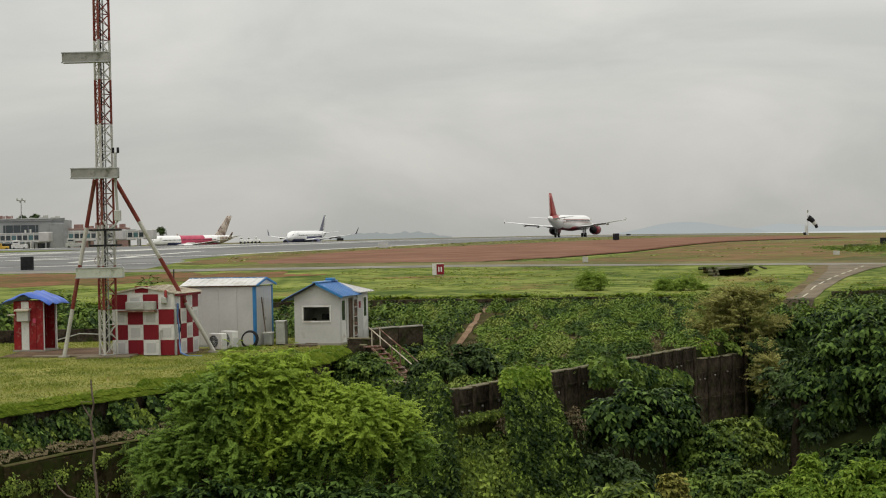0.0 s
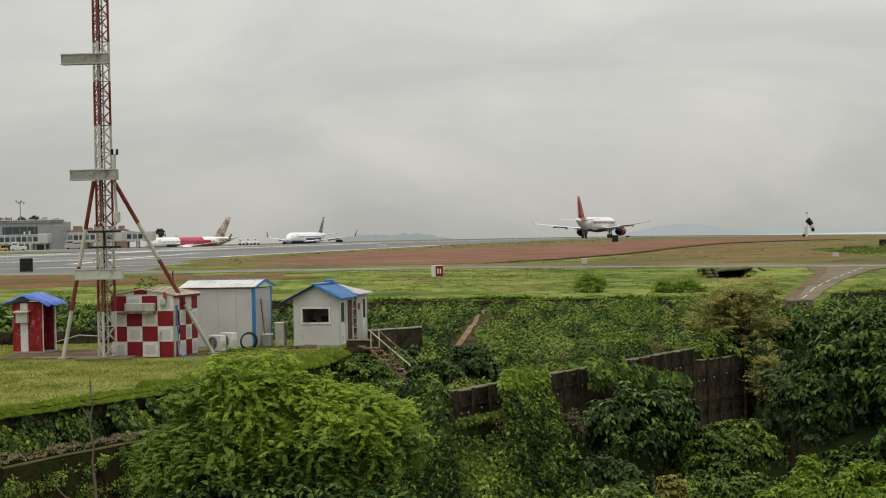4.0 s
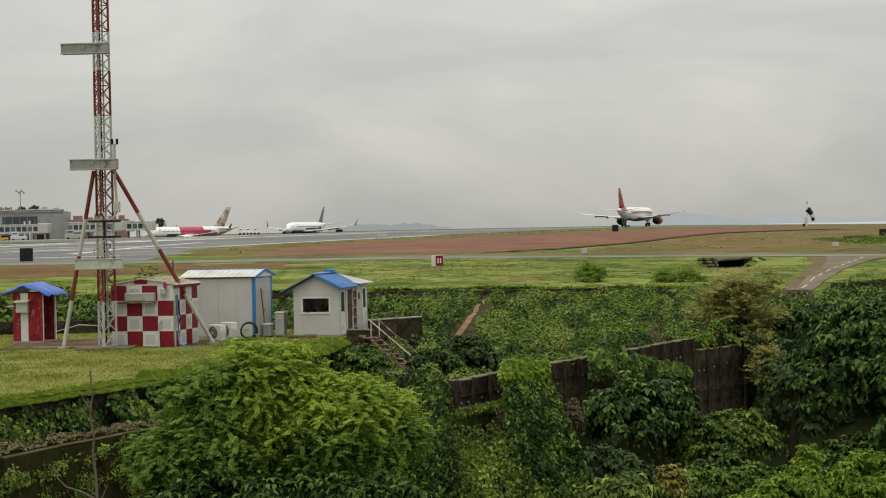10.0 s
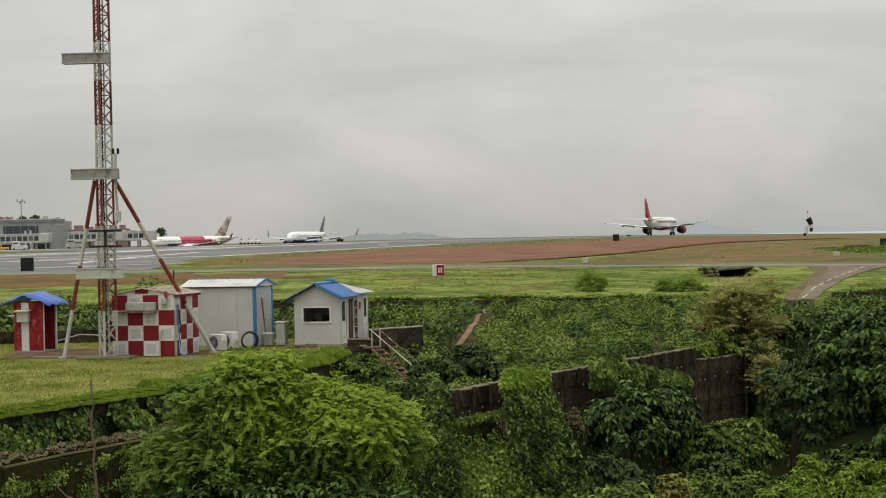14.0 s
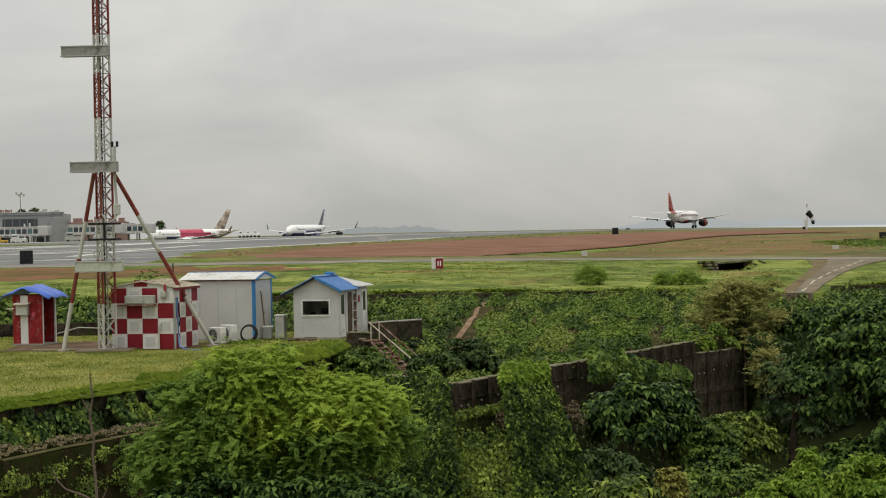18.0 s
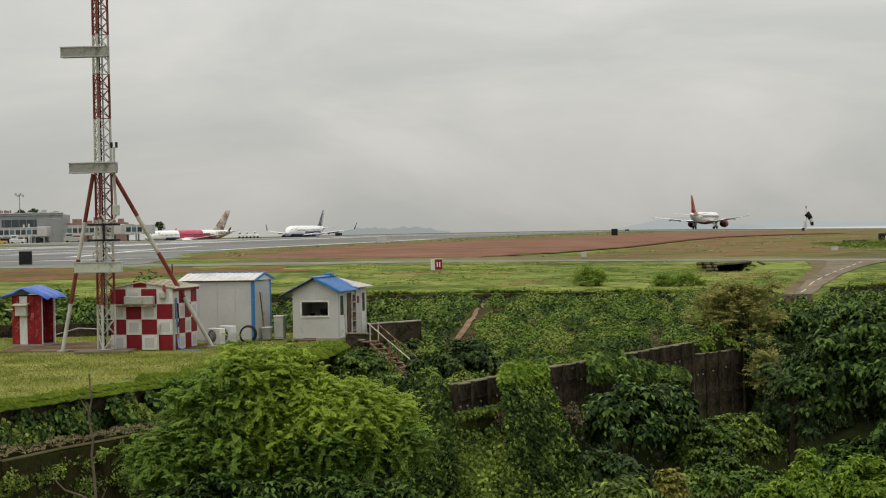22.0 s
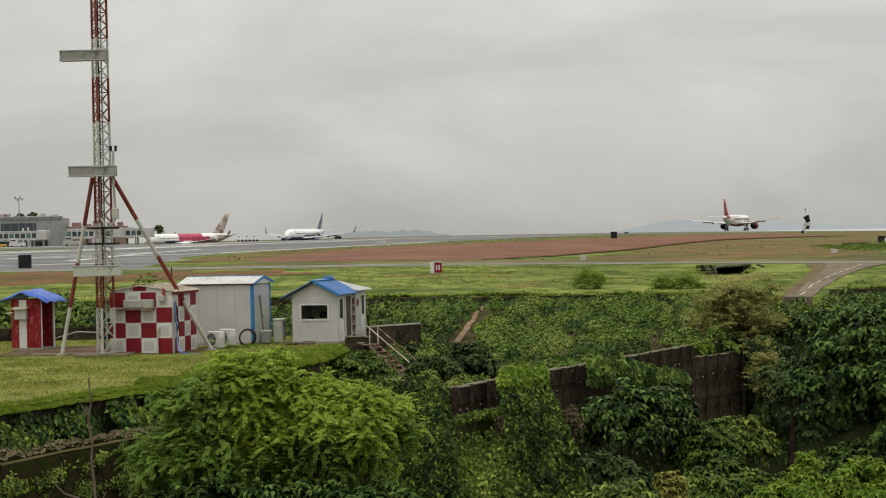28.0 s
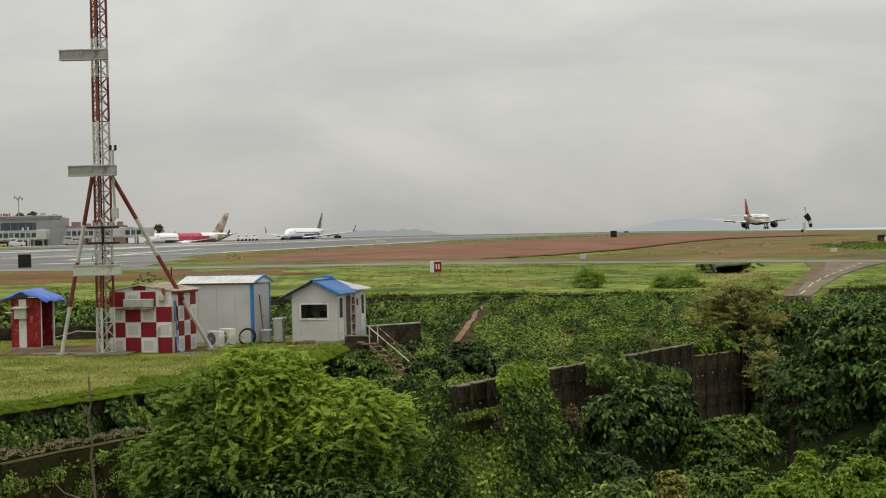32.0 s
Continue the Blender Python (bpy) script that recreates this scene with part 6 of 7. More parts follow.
    top, bottom = np.array(top, float), np.array(bottom, float)
    f = np.linspace(0, 1, len(top))

    def surface(u, v):
        a = np.stack([np.interp(u, f, top[:, i]) for i in range(3)], 1)
        b = np.stack([np.interp(u, f, bottom[:, i]) for i in range(3)], 1)
        q = a + (b - a) * v[:, None]
        q[:, 1] -= swell * np.sin(np.pi * np.clip(v, 0, 1))
        return q
    wide = np.linalg.norm(top[-1] - top[0])
    high = np.linalg.norm(bottom.mean(0) - top.mean(0))
    bu, bd = (np.arange(bundles) + rng.random(bundles)) / bundles, rng.random(bundles) ** 1.3
    own = rng.integers(0, bundles, strands)
    u0 = np.clip(bu[own] + rng.normal(size=strands) * loose / wide, 0, 1)
    v0 = rng.random(strands) ** early * 0.95 - 0.02
    ln = rng.uniform(*reach, strands)
    per = max(4, int(high * sum(reach) / 2 / gap))
    n = strands * per
    o = np.repeat(np.arange(strands), per)
    s = np.tile(np.arange(per) / per, strands) + rng.random(n) / per
    v = v0[o] + ln[o] * s
    ok = (v < 1.03)
    o, s, v = o[ok], s[ok], v[ok]
    n = len(o)
    u = u0[o] + slant * (v - v0[o]) + 0.06 / wide * np.sin(s * 9 + o) + rng.normal(size=n) * 0.045 / wide
    q = surface(np.clip(u, -0.02, 1.02), v)
    off = depth * bd[own[o]] * np.sqrt(np.clip(np.sin(np.pi * np.clip(0.12 + v, 0, 1)), 0, 1)) + depth * 0.7 * rng.random(strands)[o] * np.sin(np.pi * s * 0.9) + rng.normal(size=n) * 0.035
    q[:, 1] -= off * 0.9
    q[:, 2] += off * 0.25
    tip = np.stack([rng.normal(size=n) * 0.75, -0.35 + rng.normal(size=n) * 0.3, -0.75 + rng.normal(size=n) * 0.35], 1)
    nrm = np.stack([rng.normal(size=n) * 0.7, -0.6 + rng.normal(size=n) * 0.4, 0.6 + rng.normal(size=n) * 0.6], 1)
    ob = new(name, lay_leaves(name, q, nrm, tip, size * rng.uniform(0.55, 1.3, n), material, narrow, plain=True))
    return tagged(ob, label, "plants", kind="stuff")


def weeds(name, xs, ys, n, per, wide, high, size, material, label, keep=None, bare=0.25, cell=1.1, narrow=0.34, swell=0.8):
    """Low leafy plants that stand taller in patches and leave others bare."""
    tall, thick = patches(cell, *xs, *ys), patches(cell * 2.6, *xs, *ys)
    x, y = rng.uniform(*xs, n), rng.uniform(*ys, n)
    ok = thick(x, y) * 0.5 + tall(x, y) * 0.5 > bare + rng.normal(size=n) * 0.05
    if keep is not None:
        ok &= keep(x, y)
    x, y = x[ok], y[ok]
    k = len(x)
    h = high * (1 - swell + 2 * swell * tall(x, y) ** 1.4) * rng.uniform(0.6, 1.25, k) * np.where(y > 114, 1, np.clip((115.5 - y) / 9, 0.35, 1))
    r = wide * rng.uniform(0.6, 1.3, k)
    own = np.repeat(np.arange(k), per)
    a, q, e = rng.uniform(0, 2 * np.pi, k * per), rng.random(k * per) ** 0.5, rng.random(k * per)
    out = np.stack([np.cos(a), np.sin(a), np.zeros(k * per)], 1)
    base = np.stack([x, y, land(x, y)], 1)[own]
    # leaves lie over a dome: the top faces the sky, the flanks stand steep and shaded
    dome = np.sqrt(1 - 0.92 * q * q)
    p = base + out * (r[own] * q)[:, None] + UP * (h[own] * dome * (0.55 + 0.45 * e ** 0.5))[:, None]
    tip = out * (0.35 + 0.5 * q)[:, None] + UP * (0.5 - 0.9 * q)[:, None] + rng.normal(size=(k * per, 3)) * 0.2
    nrm = UP * (1.15 - q)[:, None] + out * (0.15 + q)[:, None] * min(1.0, 1.6 * high / wide) + rng.normal(size=(k * per, 3)) * 0.12
    ob = new(name, lay_leaves(name, p, nrm, tip, size * rng.uniform(0.6, 1.3, k * per), material, narrow, 0.3, plain=True))
    return tagged(ob, label, "plants", kind="stuff")


def limb(name, points, r, parent, material=BARK, taper=0.35, label=""):
    return part(name, tube(points, r, 7, taper=taper), material, parent, label)


# the feathery tree close by: crown in boughs that sway
def feather_tree(x, y, z0):
    root = empty("feathery_tree", pose(x, y, z0))
    tagged(root, "bright green feathery-leaved young tree on the slope", "tree")
    fork = -2.4 - z0
    limb("trunk", [(0, 0, -0.4), (0.1, 0.05, fork * 0.6), (0.15, 0.1, fork)], 0.16, root, taper=0.7)
    boughs = []
    # the crown is two lobes of billowing clumps; tufts of feathery sprays sit all over each clump
    lobes = [((-0.9, 0.0, 0.15), (1.5, 1.1, 1.9), 105), ((-0.35, 0.1, 1.22), (1.2, 0.9, 1.0), 70), ((-2.25, 0.1, -0.5), (0.7, 0.7, 0.95), 44), ((1.6, -0.2, 0.08), (1.55, 1.1, 1.2), 115), ((0.95, 0.1, 0.95), (0.85, 0.6, 0.62), 44), ((2.25, 0.0, 0.72), (0.75, 0.6, 0.5), 34), ((-1.1, 0.7, -1.5), (1.5, 0.9, 0.9), 16), ((1.5, 0.7, -1.7), (1.5, 0.9, 0.9), 16), ((0.3, 0.7, -0.1), (1.1, 0.8, 1.0), 20)]
    where, wide = [], []
    for c, r, count in lobes:
        d = ball(count)
        d[:, 1] = np.where(d[:, 1] > 0.5, -d[:, 1], d[:, 1])
        d[:, 2] = np.where((d[:, 2] < 0) & (rng.random(count) < 0.5), -d[:, 2], d[:, 2])
        where.append(np.array(c) + d * np.array(r) * rng.uniform(0.5, 1.1, (count, 1)))
        wide.append(rng.uniform(0.2, 0.46, count))
    where, wide = np.concatenate(where), np.concatenate(wide)
    # the lower crown stands back under the upper
    where[:, 1] += np.where(where[:, 2] < -0.3, 1.2, 0.0)
    ends = [(-2.2, 0.2, 0.2), (-1.6, -0.4, 1.1), (-0.8, 0.3, 1.4), (-0.2, -0.4, 0.8), (-1.2, -0.9, 0.2), (-1.9, -0.7, -0.9), (-0.5, -1.0, -0.7), (0.6, 0.3, 0.5), (1.3, -0.4, 0.8), (2.1, 0.2, 0.5), (2.7, -0.2, -0.4), (1.1, -1.0, -0.3), (2.0, -0.9, -0.9), (0.6, -1.0, -1.2), (0.3, 1.2, 0.0)]
    near = np.argmin(((where[:, None] - np.array(ends)[None]) ** 2).sum(-1), axis=1)
    base = Vector((0.15, 0.1, fork))
    for k, end in enumerate(ends):
        heart = where[near == k] - np.array([base.x, base.y, base.z + z0])
        size = wide[near == k]
        rel = Vector((end[0], end[1], end[2] - z0)) - base
        bough = empty("bough", Matrix.Translation(base))
        bough.parent = root
        limb("branch", [(0, 0, 0), tuple(rel * 0.5 + Vector((0, 0, -0.15))), tuple(rel * 0.95)], 0.05, bough)
        if not len(heart):
            continue
        for q in heart:
            limb("twig", [tuple(rel * 0.6), tuple(Vector(q) * 0.5 + rel * 0.38), tuple(q)], 0.02, bough)
        nf, pairs = 36, 8
        m = len(heart) * nf
        hub = np.repeat(np.arange(len(heart)), nf)
        out = unit(ball(m) + np.array([0, -0.2, 0.55]))
        start = heart[hub] + ball(m) * (size[hub] * rng.uniform(0.2, 1.0, m))[:, None]
        # each frond arches over and carries leaflets in pairs
        ln = rng.uniform(0.24, 0.46, (m, 1))
        P, N, T = [], [], []
        for u in (np.arange(pairs) + 1.2) / (pairs + 0.6):
            line = start + out * u * ln - UP * u * u * ln * 0.4
            d = unit(out - UP * 0.8 * u)
            side = unit(np.cross(d, UP + np.array([0.05, 0.03, 0])))
            for s in (-1, 1):
                P.append(line)
                T.append(side * s + d * 0.55 - UP * 0.25 + rng.normal(size=(m, 3)) * 0.12)
                N.append(UP * 0.6 + out * 0.4 + unit(start - heart[hub]) * 0.6 + rng.normal(size=(m, 3)) * 0.12)
        # older broad leaflets fill the inside of each clump
        inner = np.repeat(np.arange(len(heart)), 60)
        d = ball(len(inner))
        P.append(heart[inner] + d * (size[inner] * rng.uniform(0.2, 0.75, len(inner)))[:, None])
        N.append(d + UP * 0.5)
        T.append(ball(len(inner)) - UP * 0.4)
        P, N, T = np.concatenate(P), np.concatenate(N), np.concatenate(T)
        big = np.concatenate([rng.uniform(0.05, 0.085, m * pairs * 2), rng.uniform(0.09, 0.15, len(inner))])
        # upper boughs take the lighter leaf colour, painted as if better lit
        ob = new("foliage", lay_leaves("foliage", P, N, T, big, LEAF_LITTOP if end[2] > 0.45 and end[0] > -1.0 else LEAF_BRIGHT, 0.58, 0.15, plain=True))
        ob.parent = bough
        tagged(ob, kind="stuff")
        boughs.append((bough, base))
    return boughs


BOUGHS = feather_tree(-3.7, 38.0, -5.6)


def broad_tree(name, x, y, z0, centre, radii, n, size, material, label, clumps, clump_r, trunk=0.25, narrow=0.5, shell=0.5, per=9, droop=0.35, skirt=-0.6):
    """A tree whose crown is many leafy sprays in tiers, with dark hollows between them."""
    root = empty(name, pose(x, y, z0))
    tagged(root, label, "tree")
    c, r = np.array((centre[0] - x, centre[1] - y, centre[2] - z0)), np.array(radii, float)
    cd = ball(clumps)
    cd[:, 2] = np.where(cd[:, 2] < skirt, -cd[:, 2] * 0.6, cd[:, 2])
    cc = c + cd * r * (shell + (1 - shell) * rng.random((clumps, 1)) ** 0.6) * rng.uniform(0.85, 1.12, (clumps, 1))
    limb("trunk", [(0, 0, -0.4), tuple(c * np.array([0.3, 0.3, 0.5])), tuple(c * np.array([0.8, 0.8, 0.9]))], trunk, root, taper=0.5)
    for k in range(min(22, clumps)):
        limb("limb", [tuple(c * np.array([0.4, 0.4, 0.55])), tuple(c * 0.75 + cc[k] * 0.35), tuple(cc[k])], trunk * 0.3, root)
    m = n // per
    own = rng.integers(0, clumps, m)
    d = ball(m) * np.array([1, 1, 0.45]) + cd[own] * 0.45 + UP * 0.1
    big = clump_r * rng.uniform(0.65, 1.3, clumps)[own]
    start = cc[own] + ball(m) * (0.25 * big)[:, None] * np.array([1, 1, 0.35])
    p, nrm, tip = shoots(start, d, big * rng.uniform(0.6, 1.15, m), per, droop)
    ob = new("crown", lay_leaves("crown", p, nrm, tip, size * rng.uniform(0.6, 1.3, len(p)), material, narrow, plain=size < 0.2))
    ob.parent = root
    tagged(ob, kind="stuff")
    return root


broad_tree("dark_tree", 14.6, 58, -6.0, (15.7, 58, -0.6), (4.1, 3.2, 3.0), 40000, 0.22, LEAF_TREE, "large dark-leaved tree beside the hollow", 170, 0.62, shell=0.66, narrow=0.6, skirt=-0.35)
broad_tree("dark_tree", 12.8, 66, -6.0, (13.1, 66, -1.8), (1.1, 1.5, 1.9), 8000, 0.20, LEAF_DARKSHADE, "dark-leaved tree behind the hollow", 80, 0.55, shell=0.6)
for centre, radii, count, sprays in (((13.3, 79.9, 0.5), (2.2, 1.3, 2.0), 22000, 170), ((14.0, 77.6, -1.8), (0.45, 0.6, 1.5), 6000, 60)):
    broad_tree("olive_tree", 14.0, 80.3, -3.4, centre, radii, count, 0.13, LEAF_BROWN, "thin olive-brown small-leaved tree at the field's edge", sprays, 0.5, trunk=0.10, narrow=0.5, shell=0.2, per=10, droop=-0.12)


def lump_field(a0, a1, b0, b1, count, r0, r1, cell=0.08, rise=0.8):
    """A cauliflower relief over a plan: the highest of many domes. Gives height and slope at any place."""
    na, nb = int((a1 - a0) / cell) + 2, int((b1 - b0) / cell) + 2
    h = np.zeros((nb, na))
    for _ in range(count):
        ca, cb, r = rng.uniform(a0, a1), rng.uniform(b0, b1), rng.uniform(r0, r1)
        top = rng.uniform(0.25, 1.0) * rise
        i0, i1 = max(0, int((ca - r - a0) / cell)), min(na, int((ca + r - a0) / cell) + 2)
        j0, j1 = max(0, int((cb - r - b0) / cell)), min(nb, int((cb + r - b0) / cell) + 2)
        if i1 <= i0 or j1 <= j0:
            continue
        aa, bb = np.meshgrid(a0 + np.arange(i0, i1) * cell, b0 + np.arange(j0, j1) * cell)
        q = 1 - ((aa - ca) ** 2 + (bb - cb) ** 2) / (r * r)
        h[j0:j1, i0:i1] = np.maximum(h[j0:j1, i0:i1], np.sqrt(np.clip(q, 0, 1)) * r * 0.55 + np.where(q > 0, top - 0.5 * rise, 0))
    gb, ga = np.gradient(h, cell)

    def at(a, b):
        i = np.clip(((a - a0) / cell).astype(int), 0, na - 1)
        j = np.clip(((b - b0) / cell).astype(int), 0, nb - 1)
        return h[j, i], np.clip(ga[j, i], -2, 2), np.clip(gb[j, i], -2, 2)
    return at


def cover(name, xs, ys, n, size, material, label, count, r0, r1, rise=0.5, lift=0.06, narrow=0.5, keep=None, deep=0.22, crease=0.22):
    """Leaves over the land: a lumpy mat with creases."""
    at = lump_field(xs[0], xs[1], ys[0], ys[1], count, r0, r1, rise=rise)
    x, y = rng.uniform(*xs, n), rng.uniform(*ys, n)
    if keep is not None:
        ok = keep(x, y)
        x, y = x[ok], y[ok]
    k = len(x)
    h, ha, hb = at(x, y)
    # the creases between lumps stay bare and dark
    ok = h > np.quantile(h, crease) + rng.normal(size=k) * 0.03
    x, y, h, ha, hb = x[ok], y[ok], h[ok], ha[ok], hb[ok]
    k = len(x)
    z = land(x, y) + lift + h - deep * rng.random(k) ** 2
    e = 0.4
    sx = (land(x + e, y) - land(x - e, y)) / (2 * e)
    sy = (land(x, y + e) - land(x, y - e)) / (2 * e)
    nrm = np.stack([-ha - np.clip(sx, -1.5, 1.5), -hb - np.clip(sy, -1.5, 1.5), np.ones(k)], 1) + rng.normal(size=(k, 3)) * 0.4
    ob = new(name, leaf_mesh(name, np.stack([x, y, z], 1), nrm, size * rng.uniform(0.6, 1.35, k), material, narrow, plain=True))
    return tagged(ob, label, "plants", kind="stuff")


def clumps(name, xs, ys, n, per, r0, r1, size, material, label, keep=None, narrow=0.45, tall=1.0):
    """Separate low plants: each a dome of leaves, with bare gaps between."""
    x, y = rng.uniform(*xs, n), rng.uniform(*ys, n)
    if keep is not None:
        ok = keep(x, y)
        x, y = x[ok], y[ok]
    k = len(x)
    # lower towards the boundary wall
    r = rng.uniform(r0, r1, k) * np.where(y > 114.5, 1, np.clip((114.5 - y) / 11, 0.25, 1))
    z = land(x, y)
    high = tall * rng.uniform(0.6, 1.5, k)
    own = np.repeat(np.arange(k), per)
    d = ball(k * per)
    d[:, 2] = np.abs(d[:, 2])
    rr = r[own][:, None] * rng.uniform(0.6, 1.2, (k * per, 1))
    p = np.stack([x[own], y[own], z[own]], 1) + d * rr * np.stack([np.ones(k * per), np.ones(k * per), high[own]], 1)
    nrm = d + np.array([0, 0, 0.2]) + rng.normal(size=d.shape) * 0.22
    ob = new(name, leaf_mesh(name, p, nrm, size * rng.uniform(0.6, 1.3, k * per), material, narrow, 0.3, plain=True))
    return tagged(ob, label, "plants", kind="stuff")


def drape(name, a, b, z_top, z_low, n, size, material, label, thick=0.5, out=0.2, count=60, r0=0.2, r1=0.5, wave=0.3, patchy=None):
    """Creeper hanging down a wall from a to b, in lumps, over its top edge."""
    a, b = Vector(a), Vector(b)
    d = (b - a)
    long = d.length
    d = d / long
    fwd = Vector((d.y, -d.x))
    if fwd.y > 0:
        fwd = -fwd
    at = lump_field(0, long, z_low, z_top + 0.4, count, r0, r1, rise=thick)
    s, z = rng.uniform(0, long, n), rng.uniform(z_low, z_top + 0.25, n)
    lim = z_top + 0.18 - wave * (0.5 + 0.5 * np.sin(s * 2.3) * np.sin(s * 5.1 + 1))
    s, z = s[z < lim], z[z < lim]
    if patchy is not None:
        ok = np.sin(s * 2.1 + 3 * np.sin(z * 1.7)) * np.sin(z * 2.6 + s * 1.3) + rng.normal(size=len(s)) * 0.35 > patchy
        s, z = s[ok], z[ok]
    k = len(s)
    h, hs, hz = at(s, z)
    o = out + h * 0.9 + (z_top - z) * 0.16 - 0.18 * rng.random(k) ** 2
    p = np.stack([a.x + d.x * s + fwd.x * o, a.y + d.y * s + fwd.y * o, z], 1)
    nrm = np.stack([fwd.x - d.x * hs, fwd.y - d.y * hs, 0.55 - hz], 1) + rng.normal(size=(k, 3)) * 0.4
    ob = new(name, leaf_mesh(name, p, nrm, size * rng.uniform(0.6, 1.3, k), material, 0.78, 0.35, plain=True))
    return tagged(ob, label, "plants", kind="stuff")


def mound(name, centre, radii, n, size, material, label, count=60, lump=(0.25, 0.55), narrow=0.72, per=8, droop=0.5):
    """A leafy bush: arching shoots that break out all over an uneven dome, with a few stems inside."""
    root = empty(name, pose(centre[0], centre[1], centre[2] - radii[2]))
    tagged(root, label, "bush")
    domes = ball(count)
    domes[:, 2] = np.abs(domes[:, 2])
    far = rng.uniform(0.5, 1.1, count)[:, None]
    m = n // per
    own = rng.integers(0, count, m)
    heart = domes * np.array(radii) * far
    way = domes[own] * 0.7 + ball(m) * 0.75 + UP * 0.35
    start = heart[own] + UP * radii[2] + ball(m) * 0.1 - domes[own] * 0.12
    p, nrm, tip = shoots(start, way, rng.uniform(*lump, m) * 1.25, per, droop)
    ob = new("foliage", lay_leaves("foliage", p, nrm, tip, size * rng.uniform(0.6, 1.3, len(p)), material, narrow, plain=size < 0.2))
    ob.parent = root
    tagged(ob, kind="stuff")
    for k in range(5):
        limb("stem", [(0, 0, -0.6), tuple(domes[k] * np.array(radii) * 0.4 + np.array([0, 0, radii[2] * 0.7])), tuple(domes[k] * np.array(radii) * 0.9 + np.array([0, 0, radii[2]]))], 0.035, root)
    return root


mound("lime_shrub", (8.75, 36, -1.12), (1.0, 0.9, 0.9), 14000, 0.12, LEAF_LIME, "lime-green leafy shrub in the hollow", 50, (0.2, 0.42), 0.5)
mound("lime_shrub", (7.1, 36, -1.2), (0.95, 0.8, 0.9), 13000, 0.12, LEAF_LIME, "lime-green leafy shrub in the hollow", 34, (0.2, 0.4), 0.5)
mound("lime_shrub", (7.35, 36.3, -0.6), (0.28, 0.28, 0.65), 2600, 0.12, LEAF_LIME, "upright lime-green shrub in the hollow", 16, (0.15, 0.3), 0.5)
mound("lime_shrub", (6.1, 35.6, -1.65), (0.8, 0.7, 0.75), 8000, 0.12, LEAF_LIME, "lime-green leafy shrub in the hollow", 30, (0.16, 0.34), 0.5)
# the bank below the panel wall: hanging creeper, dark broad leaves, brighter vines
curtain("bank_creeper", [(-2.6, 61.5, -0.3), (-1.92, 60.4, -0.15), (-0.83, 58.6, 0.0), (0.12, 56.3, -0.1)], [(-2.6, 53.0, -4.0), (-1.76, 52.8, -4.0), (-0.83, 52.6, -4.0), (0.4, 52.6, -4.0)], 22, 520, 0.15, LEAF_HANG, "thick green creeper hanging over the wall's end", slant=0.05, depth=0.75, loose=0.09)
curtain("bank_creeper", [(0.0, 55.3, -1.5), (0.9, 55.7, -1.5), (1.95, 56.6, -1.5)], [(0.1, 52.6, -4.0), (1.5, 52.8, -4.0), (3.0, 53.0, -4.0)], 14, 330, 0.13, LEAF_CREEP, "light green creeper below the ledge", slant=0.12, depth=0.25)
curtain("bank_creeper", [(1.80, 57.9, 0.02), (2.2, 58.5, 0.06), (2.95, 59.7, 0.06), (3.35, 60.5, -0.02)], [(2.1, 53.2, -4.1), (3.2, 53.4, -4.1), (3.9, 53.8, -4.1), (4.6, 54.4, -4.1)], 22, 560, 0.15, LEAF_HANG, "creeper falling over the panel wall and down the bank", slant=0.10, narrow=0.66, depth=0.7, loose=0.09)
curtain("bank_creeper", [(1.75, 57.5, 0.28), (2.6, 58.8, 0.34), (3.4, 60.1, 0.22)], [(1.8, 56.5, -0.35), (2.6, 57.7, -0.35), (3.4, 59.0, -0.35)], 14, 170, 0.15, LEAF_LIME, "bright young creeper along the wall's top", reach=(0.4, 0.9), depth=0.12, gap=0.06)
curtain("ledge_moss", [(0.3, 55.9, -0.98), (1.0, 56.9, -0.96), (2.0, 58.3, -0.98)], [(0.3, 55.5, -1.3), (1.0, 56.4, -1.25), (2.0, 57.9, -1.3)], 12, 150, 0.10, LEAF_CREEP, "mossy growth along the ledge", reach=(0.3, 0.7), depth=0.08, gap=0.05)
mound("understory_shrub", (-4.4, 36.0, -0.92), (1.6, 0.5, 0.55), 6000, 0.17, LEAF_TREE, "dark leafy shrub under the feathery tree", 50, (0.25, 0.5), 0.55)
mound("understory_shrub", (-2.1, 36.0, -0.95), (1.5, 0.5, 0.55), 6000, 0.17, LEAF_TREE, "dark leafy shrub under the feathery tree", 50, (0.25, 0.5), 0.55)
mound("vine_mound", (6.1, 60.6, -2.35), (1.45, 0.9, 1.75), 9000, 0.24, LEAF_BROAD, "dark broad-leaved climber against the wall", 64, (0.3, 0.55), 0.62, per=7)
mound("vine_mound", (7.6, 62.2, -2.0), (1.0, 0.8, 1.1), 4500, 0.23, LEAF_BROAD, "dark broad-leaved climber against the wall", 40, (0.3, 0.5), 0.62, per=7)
# darker leaf low in the hollow: the shade there is in its colour
mound("vine_mound", (5.7, 57.5, -4.0), (1.2, 0.8, 1.1), 4000, 0.24, LEAF_DARKSHADE, "dark broad-leaved climber in the hollow", 40, (0.3, 0.5), 0.62, per=7)
curtain("wall_climber", [(5.4, 64.9, 0.12), (6.4, 66.7, 0.10), (7.4, 68.4, -0.3), (8.6, 70.6, -0.75), (9.9, 73.0, -1.1)], [(5.2, 63.9, -0.8), (6.4, 65.8, -1.0), (7.4, 67.5, -1.3), (8.6, 69.8, -1.6), (9.9, 72.3, -1.9)], 26, 330, 0.21, LEAF_VINE, "leafy climber creeping along the panel wall", reach=(0.4, 0.9), depth=0.55)
